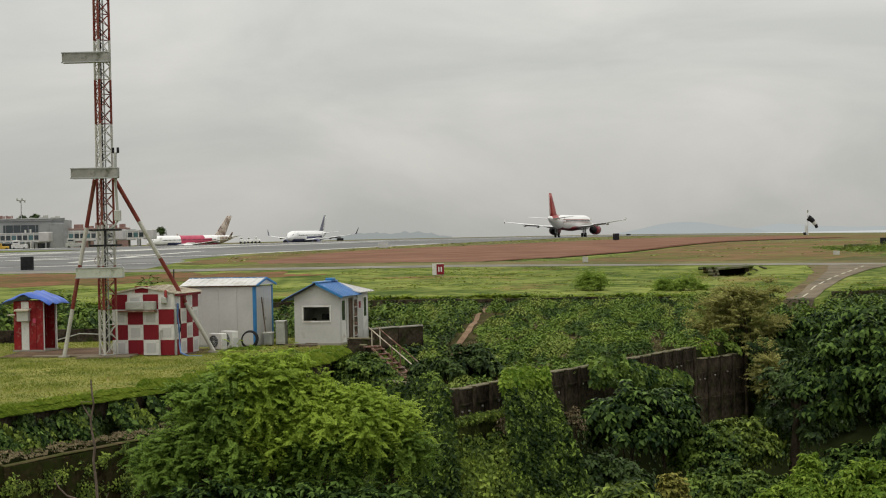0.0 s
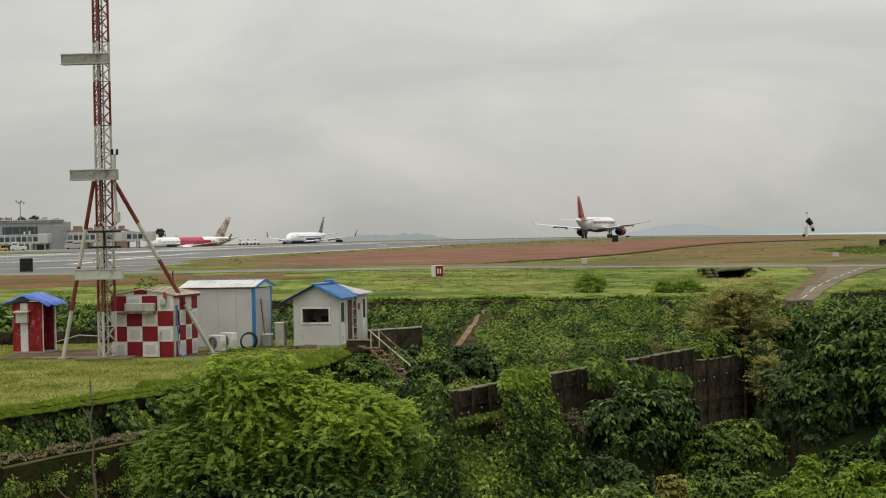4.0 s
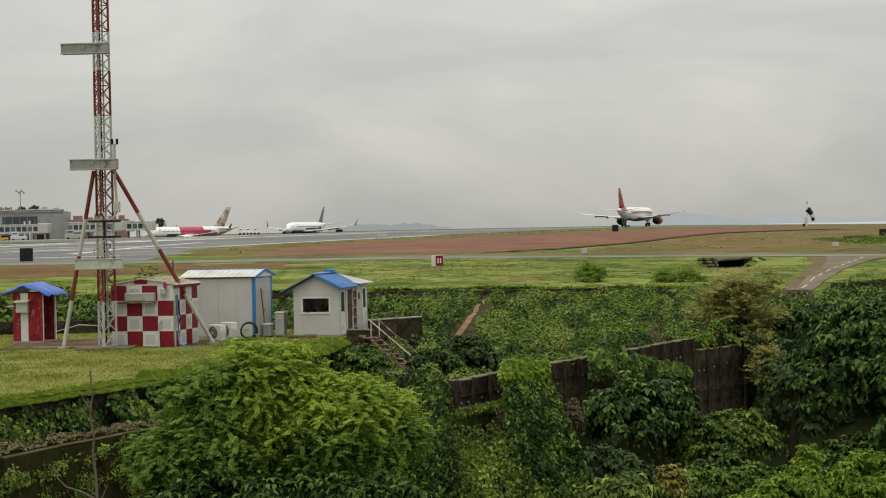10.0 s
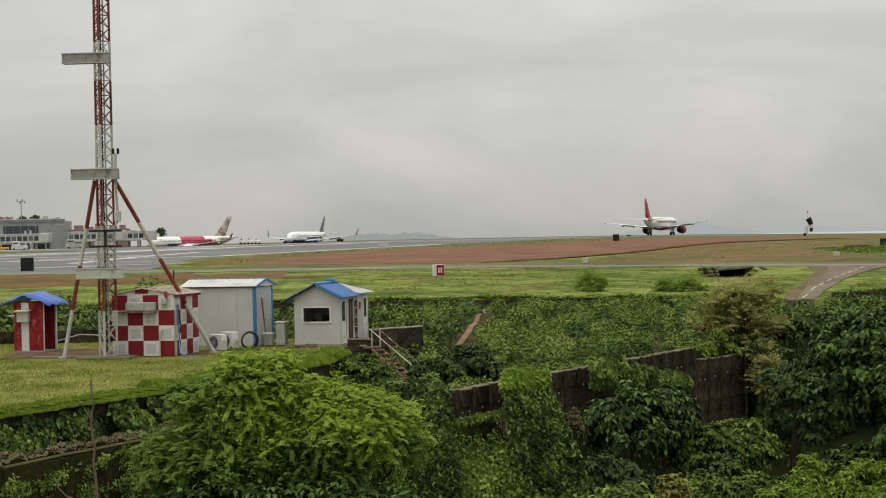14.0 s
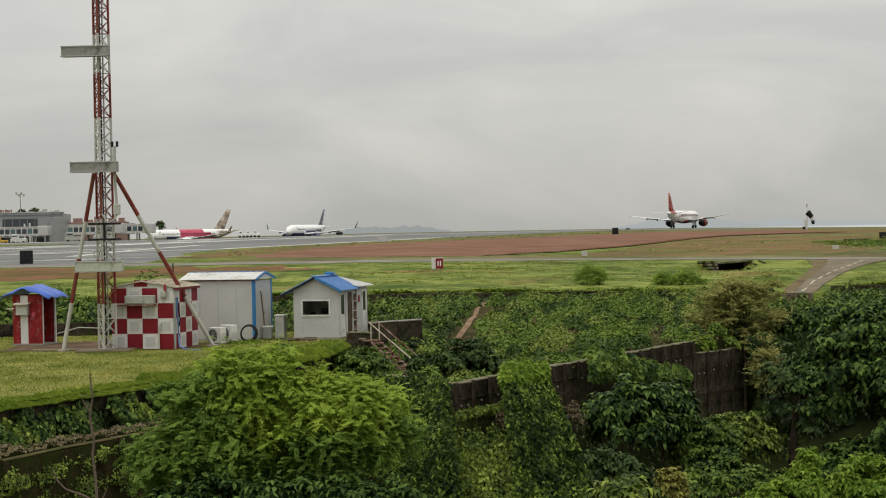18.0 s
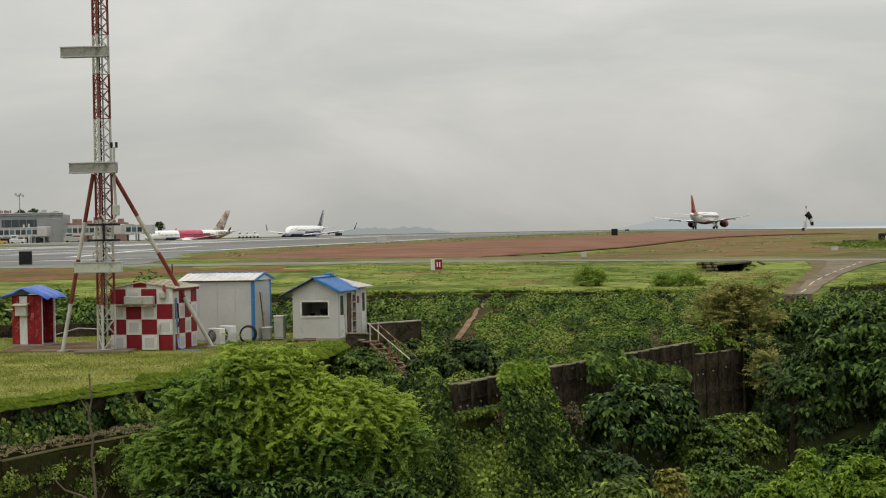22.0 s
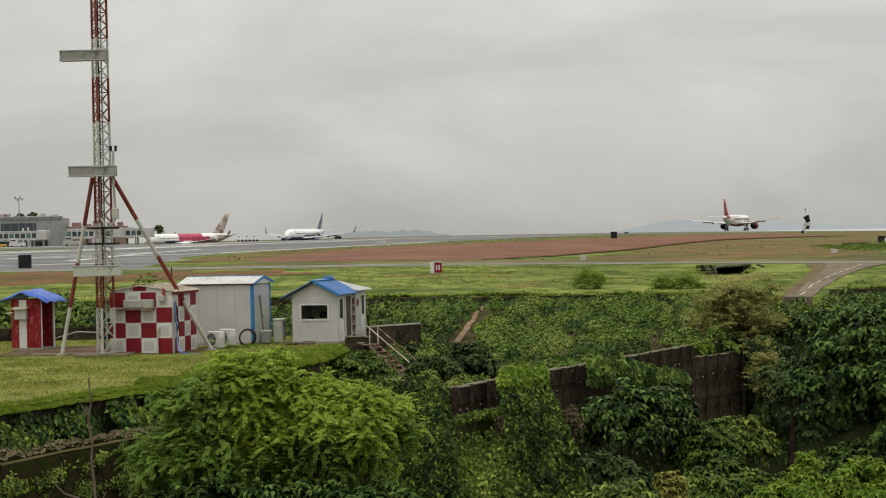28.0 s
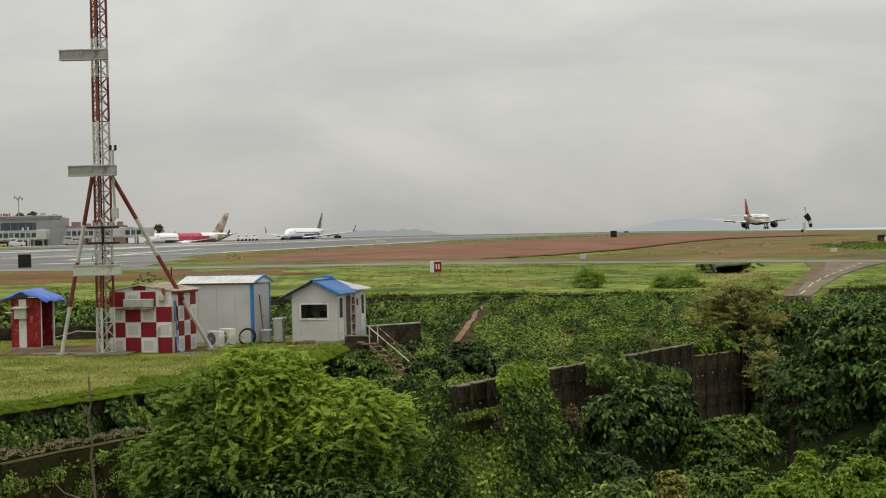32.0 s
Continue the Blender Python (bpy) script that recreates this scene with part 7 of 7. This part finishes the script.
mound("vine_mound", (8.9, 62.5, -3.4), (1.3, 1.0, 1.2), 10000, 0.17, LEAF_VINE, "green vine mound in the hollow", 60, (0.3, 0.55), 0.66)
mound("vine_mound", (11.2, 66.5, -3.6), (1.5, 1.0, 1.1), 9000, 0.17, LEAF_CREEP, "bright green vine mound in the hollow", 60, (0.3, 0.55), 0.66)
mound("vine_mound", (10.2, 64.0, -3.4), (1.6, 1.0, 1.15), 10000, 0.17, LEAF_CREEP, "green vine mound in the hollow", 60, (0.3, 0.55), 0.66)
mound("vine_mound", (9.3, 58.0, -4.2), (1.9, 1.0, 1.1), 11000, 0.17, LEAF_VINE, "green vine mound in the hollow", 60, (0.3, 0.55), 0.66)
mound("hollow_bush", (13.2, 56.0, -3.6), (2.0, 1.0, 1.3), 6500, 0.23, LEAF_TREE, "dark leafy bush under the large tree", 60, (0.3, 0.55), 0.6)
mound("hollow_bush", (4.75, 56.5, -3.6), (0.9, 0.7, 1.2), 3600, 0.2, LEAF_DARKSHADE, "dark leafy bush below the creeper", 40, (0.3, 0.5), 0.6)
for x, y, wide in ((15.6, 81.2, 1.2), (17.4, 82.2, 1.3), (19.3, 83.2, 1.3)):
    mound("bank_bush", (x, y, -0.1), (wide, 0.8, 0.8), 3600, 0.22, LEAF_TREE, "dark leafy bush on the bank's edge", 40, (0.3, 0.5), 0.6)
mound("dry_shrub", (6.9, 54.5, -3.5), (0.4, 0.4, 0.75), 2600, 0.15, LEAF_OCHRE, "yellowing upright shrub in the hollow", 24, (0.15, 0.3), 0.6)
mound("leafy_sprig", (4.6, 46.0, -2.35), (0.75, 0.5, 0.45), 1500, 0.24, LEAF_CREEP, "broad-leaved young plant on the bank", 16, (0.3, 0.5), 0.42, per=9)
mound("leafy_sprig", (3.6, 45.0, -2.75), (0.6, 0.5, 0.4), 900, 0.20, LEAF_DARKSHADE, "broad-leaved young plant on the bank", 12, (0.3, 0.45), 0.42, per=9)
mound("dead_stems", (4.25, 59.5, -1.9), (0.3, 0.3, 0.7), 900, 0.12, LITTER, "dry brown stems below the creeper", 14, (0.2, 0.4), 0.3)
mound("dead_stems", (2.0, 56.8, -1.6), (0.22, 0.2, 0.8), 700, 0.12, LITTER, "dry brown stems below the creeper", 14, (0.2, 0.4), 0.3)
mound("edge_weeds", (10.9, 77.3, -0.55), (0.8, 0.45, 0.5), 5000, 0.14, LEAF_LIME, "bright weeds at the field's edge", 40, (0.15, 0.3))
mound("edge_weeds", (11.9, 78.6, -0.6), (0.9, 0.45, 0.5), 5000, 0.14, LEAF_FIELD, "bright weeds at the field's edge", 40, (0.15, 0.3))
mound("bank_bush", (11.7, 79.6, -0.2), (0.9, 0.6, 0.75), 5500, 0.13, LEAF_BROWN, "olive-brown bush at the field's edge", 50, (0.2, 0.4), 0.5, droop=0.0)
mound("stair_bush", (0.5, 71.6, -1.0), (1.75, 1.2, 1.15), 12000, 0.19, LEAF_DARKSHADE, "dark broad-leaved bushes below the stair", 50, (0.2, 0.42))
mound("stair_bush", (-3.4, 70.2, -0.85), (1.2, 0.9, 0.9), 9000, 0.16, LEAF_VINE, "green bush against the retaining wall", 50, (0.25, 0.5), 0.62)
mound("stair_bush", (-3.15, 71.6, -1.3), (0.75, 0.8, 0.75), 5000, 0.16, LEAF_HANG, "green bush below the stair", 40, (0.25, 0.5), 0.62)
mound("lawn_weeds", (-5.75, 66.6, -0.12), (0.7, 0.6, 0.32), 2600, 0.13, LEAF_LIME, "bright weeds growing over the lawn's edge", 30, (0.2, 0.4), 0.42)
mound("lawn_weeds", (-5.2, 69.4, -0.15), (0.55, 0.9, 0.36), 2800, 0.13, LEAF_LIME, "bright weeds growing over the lawn's edge", 30, (0.2, 0.4), 0.42)
mound("lawn_weeds", (-4.75, 72.6, -0.15), (0.5, 0.9, 0.34), 2600, 0.13, LEAF_LIME, "bright weeds growing over the lawn's edge", 30, (0.2, 0.4), 0.42)
mound("lawn_weeds", (-6.6, 72.0, -0.2), (1.3, 0.8, 0.34), 3200, 0.13, LEAF_FIELD, "low weeds on the lawn", 30, (0.2, 0.4), 0.42)
mound("lawn_weeds", (-8.4, 75.5, -0.05), (1.0, 0.35, 0.2), 2200, 0.12, LEAF_LIME, "long grass and weeds before the cabin", 30, (0.15, 0.3), 0.3)
mound("stair_bush", (-1.6, 80.5, -0.9), (1.6, 0.8, 0.6), 7000, 0.17, LEAF_DARKSHADE, "dark bush behind the stair", 36, (0.2, 0.4))
broad_tree("apron_tree", -111.5, 700, land1(-111.5, 700), (-111.5, 700, 9.0), (1.5, 1.2, 1.3), 1100, 0.9, LEAF_DARKSHADE, "small dark tree on the skyline by the terminal", 14, 1.3, narrow=0.3)
broad_tree("apron_tree", -160.3, 700, land1(-160.3, 700), (-160.3, 700, 15.3), (1.3, 1.2, 1.3), 1100, 0.9, LEAF_DARKSHADE, "small dark tree on the skyline by the terminal", 14, 1.3, narrow=0.3)
broad_tree("apron_tree", -165.5, 700, land1(-165.5, 700), (-165.5, 700, 15.0), (1.1, 1.2, 1.3), 1100, 0.9, LEAF_DARKSHADE, "small dark tree on the skyline by the terminal", 14, 1.3, narrow=0.3)
mound("airfield_bush", (10.1, 121.6, 0.85), (1.05, 0.7, 1.05), 4600, 0.18, LEAF_MEADOWBUSH, "feathery green bush on the airfield grass", 60, (0.3, 0.6), 0.3, droop=0.1)
mound("airfield_bush", (15.0, 120.7, 0.65), (1.0, 0.6, 0.62), 3200, 0.16, LEAF_MEADOWBUSH, "low feathery bush on the airfield grass", 50, (0.25, 0.5), 0.3, droop=0.1)
mound("airfield_bush", (16.6, 120.4, 0.65), (1.1, 0.6, 0.7), 3600, 0.16, LEAF_MEADOWBUSH, "low feathery bush on the airfield grass", 50, (0.25, 0.5), 0.3, droop=0.1)


def behind(x, y):
    return (y > np.interp(x, WALL_X, WALL_Y) + 0.5) & (y < 113.9)


PATH_Y = [82.5, 83.3, 86.5, 91.6, 99.9, 106, 113.5]
PATH_X = [0.42, 0.52, 0.94, 1.39, 1.85, 2.3, 2.75]


def path_x(y):
    """A trodden path through the field."""
    return np.interp(y, PATH_Y, PATH_X)


def below_wall(lo, hi):
    return lambda x, y: (np.interp(x, WALL_X, WALL_Y) - y > lo) & (np.interp(x, WALL_X, WALL_Y) - y < hi)


cover("hollow_undergrowth", (3.6, 24), (42, 82), 36000, 0.19, LEAF_DARKSHADE, "dark undergrowth in the hollow", 1000, 0.35, 0.9, 0.9, keep=below_wall(0.1, 16))
cover("bank_undergrowth", (-24, -2.5), (26, 66), 50000, 0.16, LEAF_VINE, "undergrowth below the terrace wall", 700, 0.3, 0.8, 0.7, keep=below_wall(4.4, 11))
for leaf, strands, bulk, words in ((LEAF_BROAD, 300, 0.19, "dark broad-leaved plants along the terrace"), (LEAF_CREEP, 120, 0.17, "bright broad-leaved plants along the terrace")):
    curtain("terrace_plants", [(-13.6, 47.9, -0.45), (-12.4, 49.9, -0.25), (-11.0, 52.8, -0.3), (-9.8, 55.0, -0.08), (-8.7, 57.4, -0.2), (-7.0, 61.4, -0.25)], [(-12.75, 46.9, -1.08), (-11.5, 49.5, -1.08), (-10.1, 52.3, -1.08), (-8.9, 54.7, -1.08), (-7.8, 57.1, -1.08), (-6.3, 60.7, -1.08)], 11, strands, bulk, leaf, words, swell=-0.25, reach=(0.3, 0.8), depth=0.45, narrow=0.66, loose=0.22)
cover("leaf_litter", (-14, -6.5), (42, 58), 60000, 0.085, LITTER, "dry leaf litter along the terrace edge", 700, 0.1, 0.25, 0.10, 0.02, keep=below_wall(2.2, 4.15), deep=0.05)
cover("wall_moss_plants", (-22, -6), (28, 60), 26000, 0.10, LEAF_VINE, "small plants rooted along the terrace edge", 300, 0.1, 0.3, 0.2, 0.02, keep=lambda x, y: below_wall(3.2, 4.2)(x, y) & (np.sin(x * 3.1) * np.sin(y * 2.3) > 0.1), deep=0.05)
# dark mats under brighter plants: shade between them is put into leaf colour
cover("yard_weeds", (-36, -2.2), (85.6, 106), 26000, 0.2, LEAF_DARKSHADE, "dark leaf mat filling the gaps behind the yard wall", 3000, 0.15, 0.35, 0.15)
cover("field_edge_bushes", (-3.0, 19), (106.5, 112.4), 9000, 0.17, LEAF_DARKSHADE, "dark weeds along the boundary wall", 260, 0.2, 0.45, 0.08)
cover("field_edge_bushes", (-2.6, 2.2), (78, 103), 24000, 0.16, LEAF_DARKSHADE, "dark leaf mat filling the gaps beside the field path", 900, 0.15, 0.35, 0.15, keep=lambda x, y: x < path_x(y) - 0.45)
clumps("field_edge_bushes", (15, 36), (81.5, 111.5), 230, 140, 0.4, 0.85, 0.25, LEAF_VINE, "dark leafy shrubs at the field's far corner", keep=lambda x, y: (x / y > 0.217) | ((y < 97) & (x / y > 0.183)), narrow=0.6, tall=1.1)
cover("field_edge_bushes", (17, 44), (84, 113.6), 16000, 0.22, LEAF_DARKSHADE, "green shrubs at the field's far corner", 700, 0.3, 0.7, 0.35, keep=lambda x, y: (np.abs(x / y - 0.197) > 0.017) & ((x / y > 0.213) | (y < 104)))
cover("hollow_undergrowth", (4.5, 20), (33, 52), 16000, 0.17, LEAF_DARKSHADE, "dark undergrowth in the hollow", 500, 0.35, 0.9, 0.9)
drape("bank_creeper", (13.3, 78.6), (18, 80.6), -0.3, -4.4, 16000, 0.19, LEAF_DARKSHADE, "dark creeper down the bank", 0.8, count=90)
drape("bank_creeper", (18, 80.6), (34, 82.6), -0.1, -3.6, 16000, 0.22, LEAF_DARKSHADE, "dark creeper down the bank", 0.9, count=110)
drape("wall_creeper", (-12.54, 49.87), (-5.93, 64.49), -0.2, -1.2, 14000, 0.17, LEAF_DARKSHADE, "broad-leaved climber on the retaining wall", 0.4, count=120, wave=0.8)
drape("wall_creeper", (-12.6, 43.7), (-8.4, 52.8), -1.25, -4.2, 30000, 0.095, LEAF_CREEP, "thin moss and creeper on the terrace wall", 0.12, 0.08, count=60, wave=0.3, patchy=0.3)


def on_meadow(x, y):
    """Grass between the boundary wall and the perimeter road, off the access road."""
    road = np.interp(y, [109, 114.5, 124.5, 136, 148], [21.8, 23.0, 26.6, 30.6, 34.6])
    return (np.abs(x) < y * 0.28) & ((x > -9) | (y < 136)) & (np.abs(x - road) > 2.3) & (y < np.interp(x, [-46, -24, 1, 19, 34, 60], [171, 166, 163, 155, 148, 137])) & (np.hypot((x - 23.2) / 2.4, (y - 143) / 6) > 1)


def tufts(name, xs, ys, n, per, h, material, label, keep=None, width=0.03, spread=0.12):
    """Tufts of long leaves, each fanning out from one root."""
    x, y = rng.uniform(*xs, n), rng.uniform(*ys, n)
    if keep is not None:
        ok = keep(x, y)
        x, y = x[ok], y[ok]
    k = len(x)
    z = land(x, y)
    big = rng.uniform(0.5, 1.5, k) * (0.75 + 0.5 * (np.sin(x * 0.8 + 2 * np.sin(y * 0.21)) * np.sin(y * 0.33) > 0))
    x, y, z, big = (np.repeat(v, per) for v in (x, y, z, big))
    m = len(x)
    a = rng.uniform(0, 2 * np.pi, m)
    lean = rng.uniform(0.15, 1.0, m) * spread * big * 2.2
    hh = h * big * rng.uniform(0.6, 1.2, m)
    ca, sa = np.cos(a), np.sin(a)
    w = width * big
    p0 = np.stack([x + ca * spread * 0.3 - sa * w, y + sa * spread * 0.3 + ca * w, z - 0.02], 1)
    p1 = np.stack([x + ca * spread * 0.3 + sa * w, y + sa * spread * 0.3 - ca * w, z - 0.02], 1)
    q0 = np.stack([x + ca * (spread * 0.3 + lean * 0.5) - sa * w * 1.3, y + sa * (spread * 0.3 + lean * 0.5) + ca * w * 1.3, z + hh * 0.75], 1)
    q1 = np.stack([x + ca * (spread * 0.3 + lean * 0.5) + sa * w * 1.3, y + sa * (spread * 0.3 + lean * 0.5) - ca * w * 1.3, z + hh * 0.75], 1)
    tip = np.stack([x + ca * (spread * 0.3 + lean * 1.2), y + sa * (spread * 0.3 + lean * 1.2), z + hh * 0.85], 1)
    v = np.stack([p0, p1, q1, q0, tip], 1).reshape(-1, 3)
    i = np.arange(m)[:, None] * 5
    f = np.concatenate([i + [0, 1, 2], i + [0, 2, 3], i + [3, 2, 4]], 1).reshape(-1, 3)
    return tagged(new(name, fast_mesh(name, v, f, material)), label, "plants", kind="stuff")


def in_field(x, y):
    return behind(x, y) & ~((x - path_x(y) > -0.75) & (x - path_x(y) < 0.7) & (y > 78)) & (x / y < 0.186)


weeds("field_weeds", (-3, 26), (57, 113), 2400, 12, 0.36, 0.08, 0.14, LEAF_DULL, "dull olive weeds between the green ones", in_field, 0.15)
for leaf, count, high, words in ((LEAF_FIELD, 480, 0.62, "low bushy green weeds in the field"), (LEAF_FIELDPALE, 260, 0.66, "pale green weeds in the field"), (LEAF_FIELDDEEP, 400, 0.52, "dark green weeds in the field")):
    weeds("field_weeds", (-2.5, 24), (57, 111.5), count, 240, 0.52, high, 0.15, leaf, words, in_field, 0.22, 1.1, 0.55, swell=0.5)
weeds("dry_weeds", (-1.5, 22), (60, 113), 700, 40, 0.45, 0.26, 0.13, LITTER, "dry brown weeds in the field", in_field, 0.4, 1.6)
weeds("field_weeds", (-2, 20), (104, 113.6), 420, 60, 0.5, 0.55, 0.17, LEAF_DARKSHADE, "dark weeds along the boundary wall", in_field, 0.42, 1.4)
clumps("yard_plants", (-34, -2.6), (85.8, 110.5), 330, 90, 0.35, 0.75, 0.25, LEAF_VINE, "leafy bushes behind the yard wall", narrow=0.6, tall=1.2)
clumps("yard_bushes", (-36, -13.6), (89, 99), 70, 520, 0.7, 1.15, 0.3, LEAF_VINE, "tall leafy bushes behind the yard wall", narrow=0.6, tall=1.5)
clumps("path_plants", (-2.6, 2.4), (77, 110.5), 75, 170, 0.3, 0.7, 0.21, LEAF_VINE, "leafy plants beside the path", keep=lambda x, y: x < path_x(y) - 0.5, narrow=0.6, tall=1.2)
for leaf, count, words in ((MEADOWDULL, 260, "dry olive tussocks of airfield grass"), (FRINGE, 360, "rough green tussocks of airfield grass")):
    weeds("meadow_weeds", (-30, 46), (114.9, 166), count, 60, 1.3, 0.035, 0.2, leaf, words, on_meadow, 0.42, 3.0, 0.3)
weeds("verge_weeds", (44, 60), (186, 210), 240, 30, 0.8, 0.42, 0.3, LEAF_FIELD, "green scrub beside the low parapet", None, 0.4, 4.0)
tufts("verge_grass", (-34, 40), (114.5, 116.2), 1600, 8, 0.13, FRINGE, "longer grass along the boundary wall", width=0.035, spread=0.25, keep=lambda x, y: (x < 21.8) | (x > 26.4))
tufts("verge_grass", (-8, 60), (176, 290), 300, 6, 0.07, MEADOW, "dry grass tussocks on bare ground", width=0.06, spread=0.4, keep=lambda x, y: x > np.interp(y, [176, 190, 210, 237, 277, 330], [4, 14, 26, 33, 43, 58]))
tufts("verge_grass", (-30, 70), (200, 420), 1500, 6, 0.10, MEADOW, "grass tussocks between runway and soil", width=0.08, spread=0.5, keep=lambda x, y: (x < np.interp(y, [222, 271, 300, 330, 380, 430], [-23, -11, 3, 19, 39, 59])) & (x > np.interp(y, [214, 265, 350, 560], [-31, -23, 5, 73])))


def blades(name, xs, ys, n, h, label, keep):
    x, y = rng.uniform(*xs, n), rng.uniform(*ys, n)
    ok = keep(x, y)
    x, y = x[ok], y[ok]
    z = land(x, y)
    k = len(x)
    a = rng.uniform(0, 6.28, k)
    hh = h * rng.uniform(0.5, 1.4, k) * (0.7 + 0.6 * (np.sin(x * 1.3) * np.sin(y * 0.9) > 0.2))
    w = 0.02
    p0 = np.stack([x - w * np.cos(a), y - w * np.sin(a), z - 0.01], 1)
    p1 = np.stack([x + w * np.cos(a), y + w * np.sin(a), z - 0.01], 1)
    p2 = np.stack([x + rng.normal(size=k) * 0.05, y + rng.normal(size=k) * 0.05, z + hh], 1)
    v = np.stack([p0, p1, p2], 1).reshape(-1, 3)
    ob = new(name, fast_mesh(name, v, np.arange(3 * k).reshape(-1, 3), BLADE))
    return tagged(ob, label, "grass", kind="stuff")


blades("lawn_grass", (-26, -3.2), (40, 84), 150000, 0.06, "mown lawn grass", lambda x, y: (y > np.interp(x, WALL_X, WALL_Y) + 0.1) & ~((np.abs(x + 14.2) < 4.2 + 0.4 * np.sin(y * 5)) & (np.abs(y - 75.9) < 2.6 + 0.4 * np.sin(x * 4))))
tufts("edge_tufts", (-16, -4.2), (44, 75), 1500, 14, 0.17, FRINGE, "long grass growing over the lawn's edge", keep=lambda x, y: (y - np.interp(x, WALL_X, WALL_Y) > 0) & (y - np.interp(x, WALL_X, WALL_Y) < 0.9 + 1.1 * (x > -8)), width=0.02, spread=0.16)
def fringe(name, a, b, n, h, label):
    """Longer grass that hangs over the lawn's edge."""
    a, b = np.array(a), np.array(b)
    f, off = rng.random(n), rng.uniform(-0.28, 0.7, n)
    d = (b - a) / np.linalg.norm(b - a)
    back = np.array([-d[1], d[0]])
    x, y = a[0] + (b[0] - a[0]) * f + back[0] * off, a[1] + (b[1] - a[1]) * f + back[1] * off
    clump = 0.5 + 0.5 * np.sin(f * 41) * np.sin(f * 23 + 1)
    z = np.where(off < 0, -0.06 + off * 0.3, 0.0)
    w, ang = 0.022, rng.uniform(0, 6.28, n)
    hh = h * (0.4 + clump) * rng.uniform(0.5, 1.2, n)
    lean = 0.18 + 0.1 * rng.random(n)
    p0 = np.stack([x - w * np.cos(ang), y - w * np.sin(ang), z - 0.02], 1)
    p1 = np.stack([x + w * np.cos(ang), y + w * np.sin(ang), z - 0.02], 1)
    q = np.stack([x - back[0] * lean * 0.5, y - back[1] * lean * 0.5, z + hh], 1)
    t = np.stack([x - back[0] * lean, y - back[1] * lean, z + hh * 0.55], 1)
    v = np.stack([p0, p1, q, t], 1).reshape(-1, 3)
    i = np.arange(n)[:, None] * 4
    fc = np.concatenate([i + [0, 1, 2], i + [1, 3, 2]], 1).reshape(-1, 3)
    return tagged(new(name, fast_mesh(name, v, fc, FRINGE)), label, "grass", kind="stuff")


for p, q in (((-16, 42.6), (-12.54, 49.87)), ((-12.54, 49.87), (-9.34, 56.48)), ((-9.34, 56.48), (-5.93, 64.49)), ((-5.93, 64.49), (-4.84, 67.97)), ((-4.84, 67.97), (-4.35, 74.0))):
    fringe("edge_grass", p, q, int(1000 * math.dist(p, q)), 0.10 if p[1] < 56 else 0.2, "bright longer grass along the lawn's edge")
sheet("field_path", [(path_x(v) - 0.14, v) for v in PATH_Y], [(path_x(v) + 0.14, v) for v in PATH_Y], 0.035, PATH, "trodden bare earth path through the weeds", "path", n=70, rows=4, ragged=0.07)


def bare_trunk(x, y, z0, z1):
    root = empty("bare_trunk", pose(x, y, z0))
    tagged(root, "thin crooked bare dead tree trunk with a few stubs", "dead tree")
    h = z1 - z0
    limb("trunk", [(0.1, 0, 0), (0.08, 0, h * 0.5), (0.07, 0, h * 0.70), (0.05, 0, h * 0.75), (0.015, 0, h * 0.80), (0.045, 0, h * 0.835), (0.0, 0, h * 0.87), (-0.02, 0, h * 0.90), (0.04, 0, h * 0.94), (0.015, 0, h * 0.965), (0.0, 0, h)], 0.028, root, DEADWOOD, 0.5)
    limb("stub", [(0.07, 0, h * 0.68), (-0.18, 0.03, h * 0.70), (-0.45, 0, h * 0.715), (-0.58, 0, h * 0.735), (-0.66, 0, h * 0.76)], 0.026, root, DEADWOOD)
    limb("stub", [(0.005, 0, h * 0.90), (-0.10, 0, h * 0.925), (-0.18, 0, h * 0.945), (0.02, 0, h * 0.945)], 0.016, root, DEADWOOD)
    limb("stub", [(0.07, 0, h * 0.66), (0.2, 0, h * 0.70), (0.26, 0, h * 0.72)], 0.018, root, DEADWOOD)


bare_trunk(-6.0, 30.0, -4.5, 2.36)


# ---- what moves ----
def motions():
    rows = []
    for t in range(0, 33, 4):
        rows.append((t, pose(34.75 + 2.393 * t + 0.01157 * t * t, 484.6 + 6.47 * t, RUN_Z, 0, 0, -(20.8 + 0.085 * t))))
    walk(JET, rows)
    for wheel, radius, at in JET_WHEELS:
        step = 0.1 if radius > 0.5 else 1 / 15
        walk(wheel, [(k * step, pose(*at, -math.degrees(7.0 * k * step / radius))) for k in range(round(32 / step) + 1)])
    swing = [(0, 40), (1, 22), (2, 14), (3, 28), (5, 22), (6, 22), (7, 20), (8, 22), (10, 25), (12, 27), (14, 12), (17, 10), (18, 25), (19, 46), (20, 30), (21, 20), (23, 28), (25, 20), (28, 6), (30, 18), (31, 25), (32, 22)]
    walk(SOCK, [(t, pose(0.1, 0, 4.7, 0, -a - 6, 6 * math.sin(t))) for t, a in swing])
    for k, (bough, base) in enumerate(BOUGHS):
        walk(bough, [(t, pose(*base, 1.6 * math.sin(0.9 * t + k), 2.4 * math.sin(0.55 * t + 0.8 * k) + 1.2 * math.sin(1.7 * t + 2 * k), 1.5 * math.sin(0.7 * t + 1.3 * k))) for t in range(33)])


motions()
